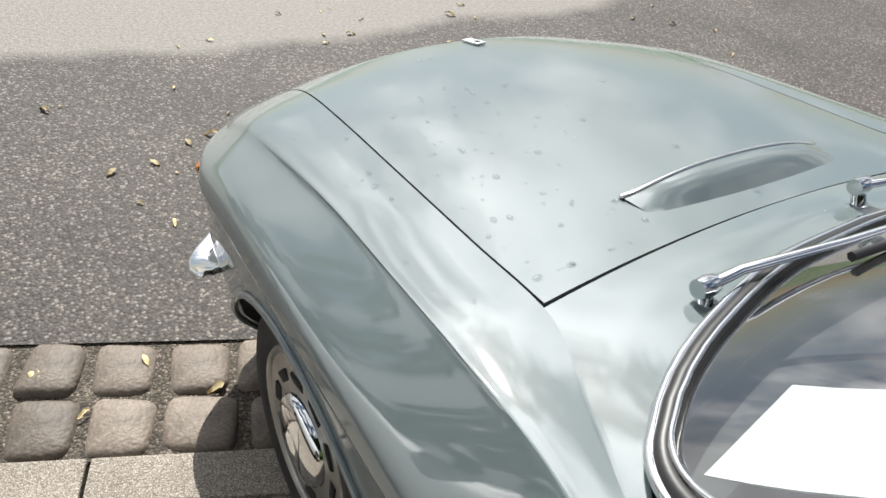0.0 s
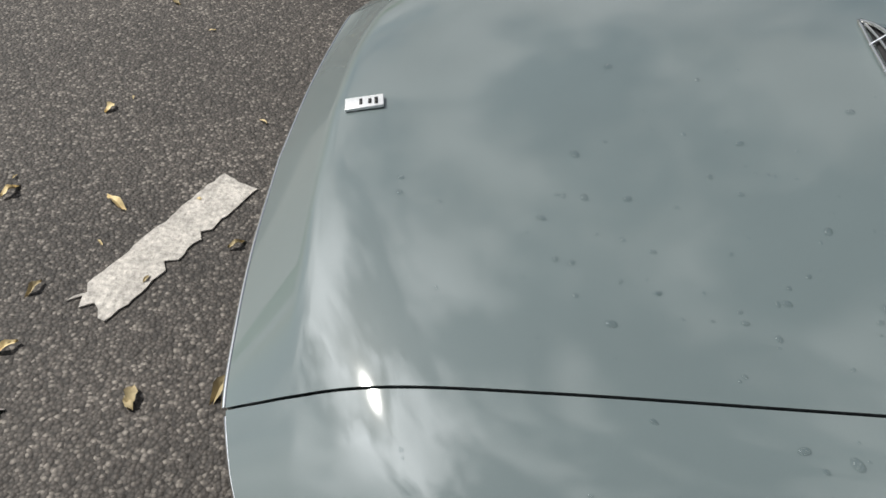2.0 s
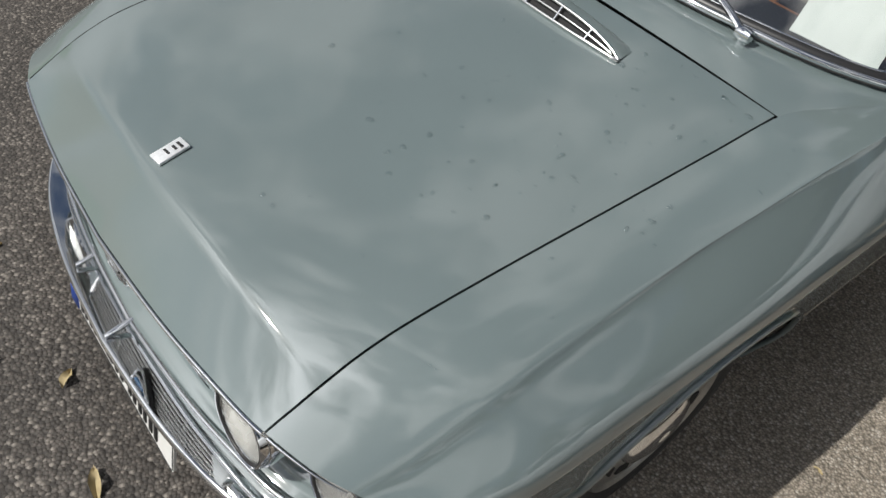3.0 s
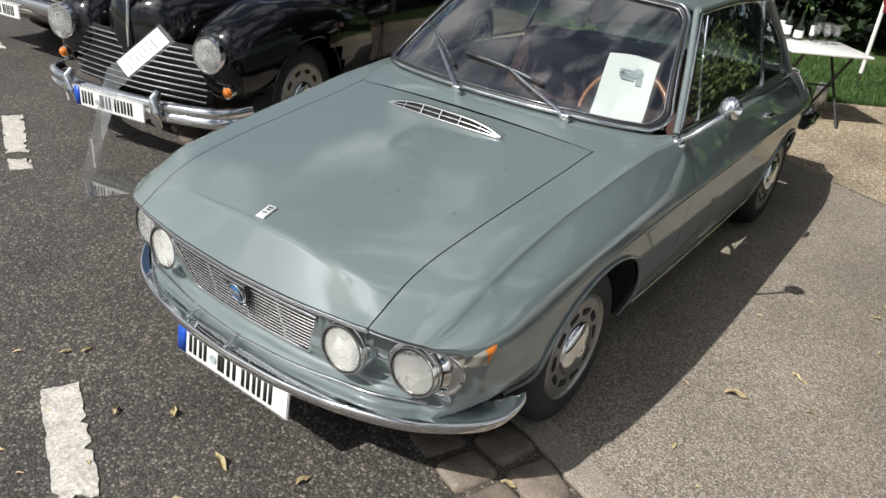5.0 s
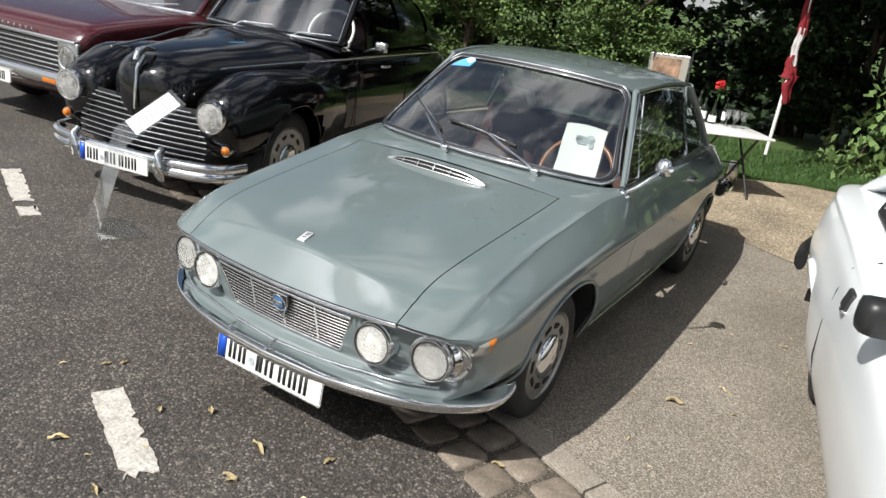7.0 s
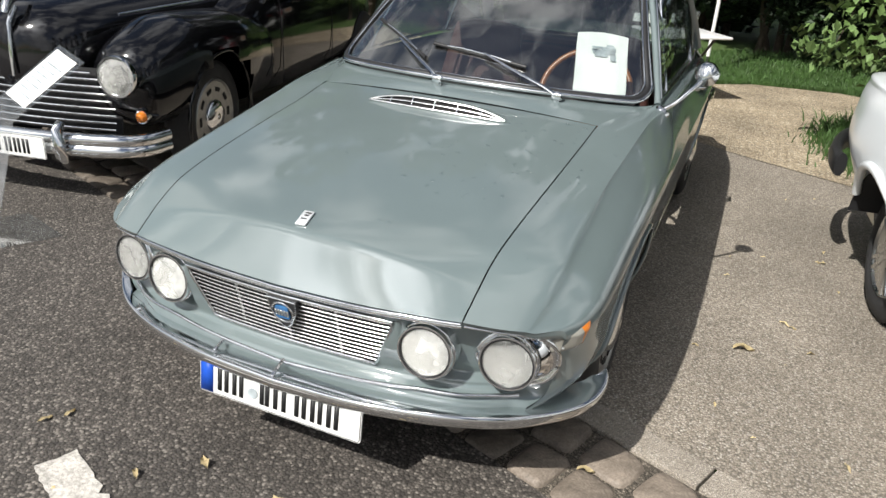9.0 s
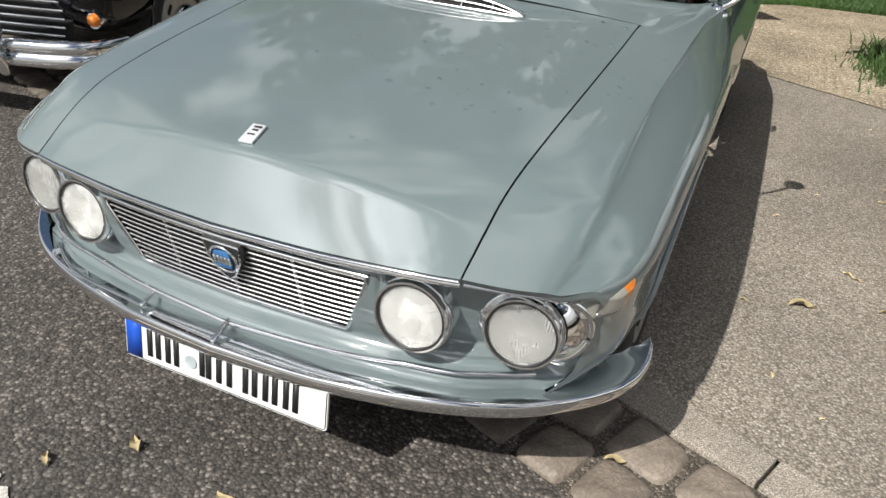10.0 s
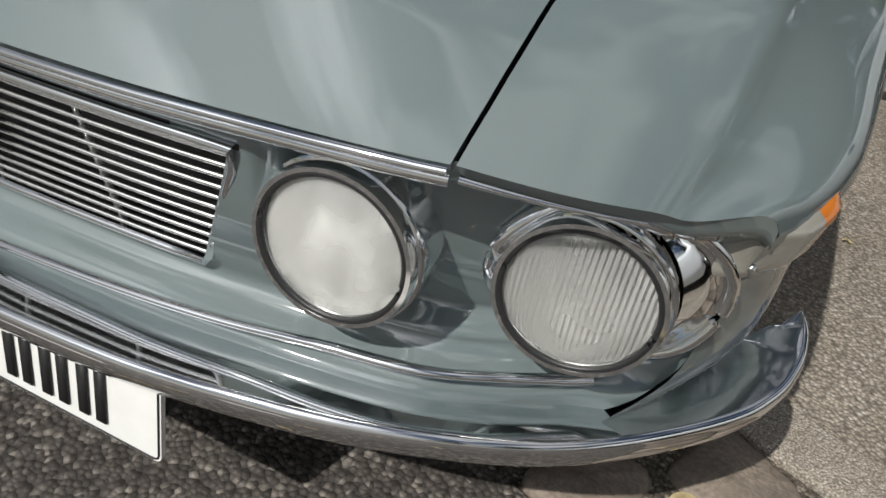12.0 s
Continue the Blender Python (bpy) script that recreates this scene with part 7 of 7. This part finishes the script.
bm = bmesh.new()
twigs = [[(1.6, 1.0, 2.6), (0.7, 0.5, 2.1), (-0.25, -0.15, 1.45), (-0.56, -0.45, 0.72)], [(1.5, 0.9, 2.5), (0.8, 0.2, 1.8), (0.0, -0.3, 1.25), (-0.33, -0.5, 0.74)], [(1.6, 1.0, 2.6), (0.5, 0.1, 1.5), (-0.10, -0.40, 0.62)]]
for tw in twigs:
    tube(catmull(tw, 5), 0.014, 6, bm=bm, taper=lambda u: 1.2 - u)
part("twig", bm, BARK, br)
blobs = [((*q[:2], q[2]), (0.10, 0.10, 0.10)) for tw in twigs for q in catmull(tw, 4)[3:]]
leaf_cloud("leaves", blobs, 1500, 0.075, LEAF, 140, br, "", droop=0.7)
part("branch_stem", tube(catmull([(2.6, 2.2, -0.05), (2.5, 2.1, 1.4), (2.1, 1.6, 2.5), (1.5, 0.9, 2.6)], 5), 0.05, 8), BARK, br)


def grass_patch(name, region, count, h, seed, label):
    """Blades as thin triangles; region(g, n) gives places."""
    g = np.random.default_rng(seed)
    xy = region(g, count)
    a = g.uniform(0, 6.283, count)
    hh = h * g.uniform(0.4, 1.2, count)
    lean = g.normal(0, 0.35, (count, 2)) * hh[:, None]
    w = 0.004 + 0.003 * g.random(count)
    base = np.concatenate([xy, np.full((count, 1), -0.01)], 1)
    d = np.stack([np.cos(a), np.sin(a), np.zeros(count)], 1) * w[:, None]
    tip = base + np.concatenate([lean, hh[:, None]], 1)
    mid = base + np.concatenate([lean * 0.35, hh[:, None] * 0.55], 1)
    v = np.stack([base - d, base + d, mid + d * 0.8, tip, mid - d * 0.8], 1).reshape(-1, 3)
    me = bpy.data.meshes.new(name)
    me.from_pydata(v.tolist(), [], [(5 * i, 5 * i + 1, 5 * i + 2, 5 * i + 3, 5 * i + 4) for i in range(count)])
    me.materials.append(GRASS)
    return tagged(new(name, me), label, "grass", kind="stuff")


def lawn_region(g, n):
    x = g.uniform(-1.0, 4.5, n)
    edge = np.interp(x, [-3, 0.25, 0.95, 1.8, 4.5], [6.6, 5.85, 6.4, 6.55, 5.7])
    return np.stack([x, edge + g.uniform(-0.12, 1.0, n) ** 2 * 2.6 - 0.02], 1)


grass_patch("lawn_grass", lawn_region, 26000, 0.07, 7, "green lawn grass behind the dirt")
grass_patch("grass_tuft", lambda g, n: np.stack([1.95 + g.normal(0, 0.17, n), 4.25 + g.normal(0, 0.34, n)], 1), 9000, 0.13, 8, "tuft of fresh grass at the tarmac's edge")

# ---- gutter setts, one by one ----
gutter = tagged(new("gutter"), "two rows of worn basalt setts in the gutter", "gutter", kind="structure")


def sett_mesh(ln, wd, seed):
    rs = random.Random(seed)
    n = 6
    verts, faces = [], []
    for ring, (sc, z) in enumerate(((1.0, -0.05), (1.0, -0.012), (0.94, 0.0), (0.80, 0.007))):
        for k in range(16):
            a = k * math.tau / 16
            cx, sy = math.cos(a), math.sin(a)
            rx = ln / 2 * math.copysign(abs(cx) ** 0.38, cx)
            ry = wd / 2 * math.copysign(abs(sy) ** 0.38, sy)
            jit = 1 + 0.035 * math.sin(2 * a + seed) + 0.03 * math.sin(3 * a + seed * 1.7)
            verts.append((rx * sc * jit, ry * sc * jit, z + (0.003 * math.sin(seed + 2 * a) if ring > 1 else 0)))
    for r in range(3):
        for k in range(16):
            faces.append((r * 16 + k, r * 16 + (k + 1) % 16, (r + 1) * 16 + (k + 1) % 16, (r + 1) * 16 + k))
    verts.append((0, 0, 0.009))
    for k in range(16):
        faces.append((48 + k, 48 + (k + 1) % 16, 64))
    return mesh_from("sett", verts, faces, STONE)


SETTS = [sett_mesh(ln, 0.166, s) for s, ln in enumerate((0.150, 0.165, 0.135, 0.175, 0.155, 0.145))]
LENS = (0.150, 0.165, 0.135, 0.175, 0.155, 0.145)
ga = math.degrees(math.atan2(GUT_D.y, GUT_D.x))
rs = random.Random(77)
for row in range(2):
    s = -5.0 + 0.08 * row
    while s < 9.0:
        k = rs.randrange(6)
        ob = new("sett", SETTS[k])
        ob.matrix_world = Matrix.Translation(gut(s + LENS[k] / 2, 0.062 + 0.180 * row + rs.uniform(-0.006, 0.006), 0.002 + rs.uniform(-0.004, 0.004))) @ pose(0, 0, 0, rs.uniform(-2, 2), rs.uniform(-2, 2), ga + rs.uniform(-4, 4))
        ob.parent = gutter
        s += LENS[k] + rs.uniform(0.012, 0.03)
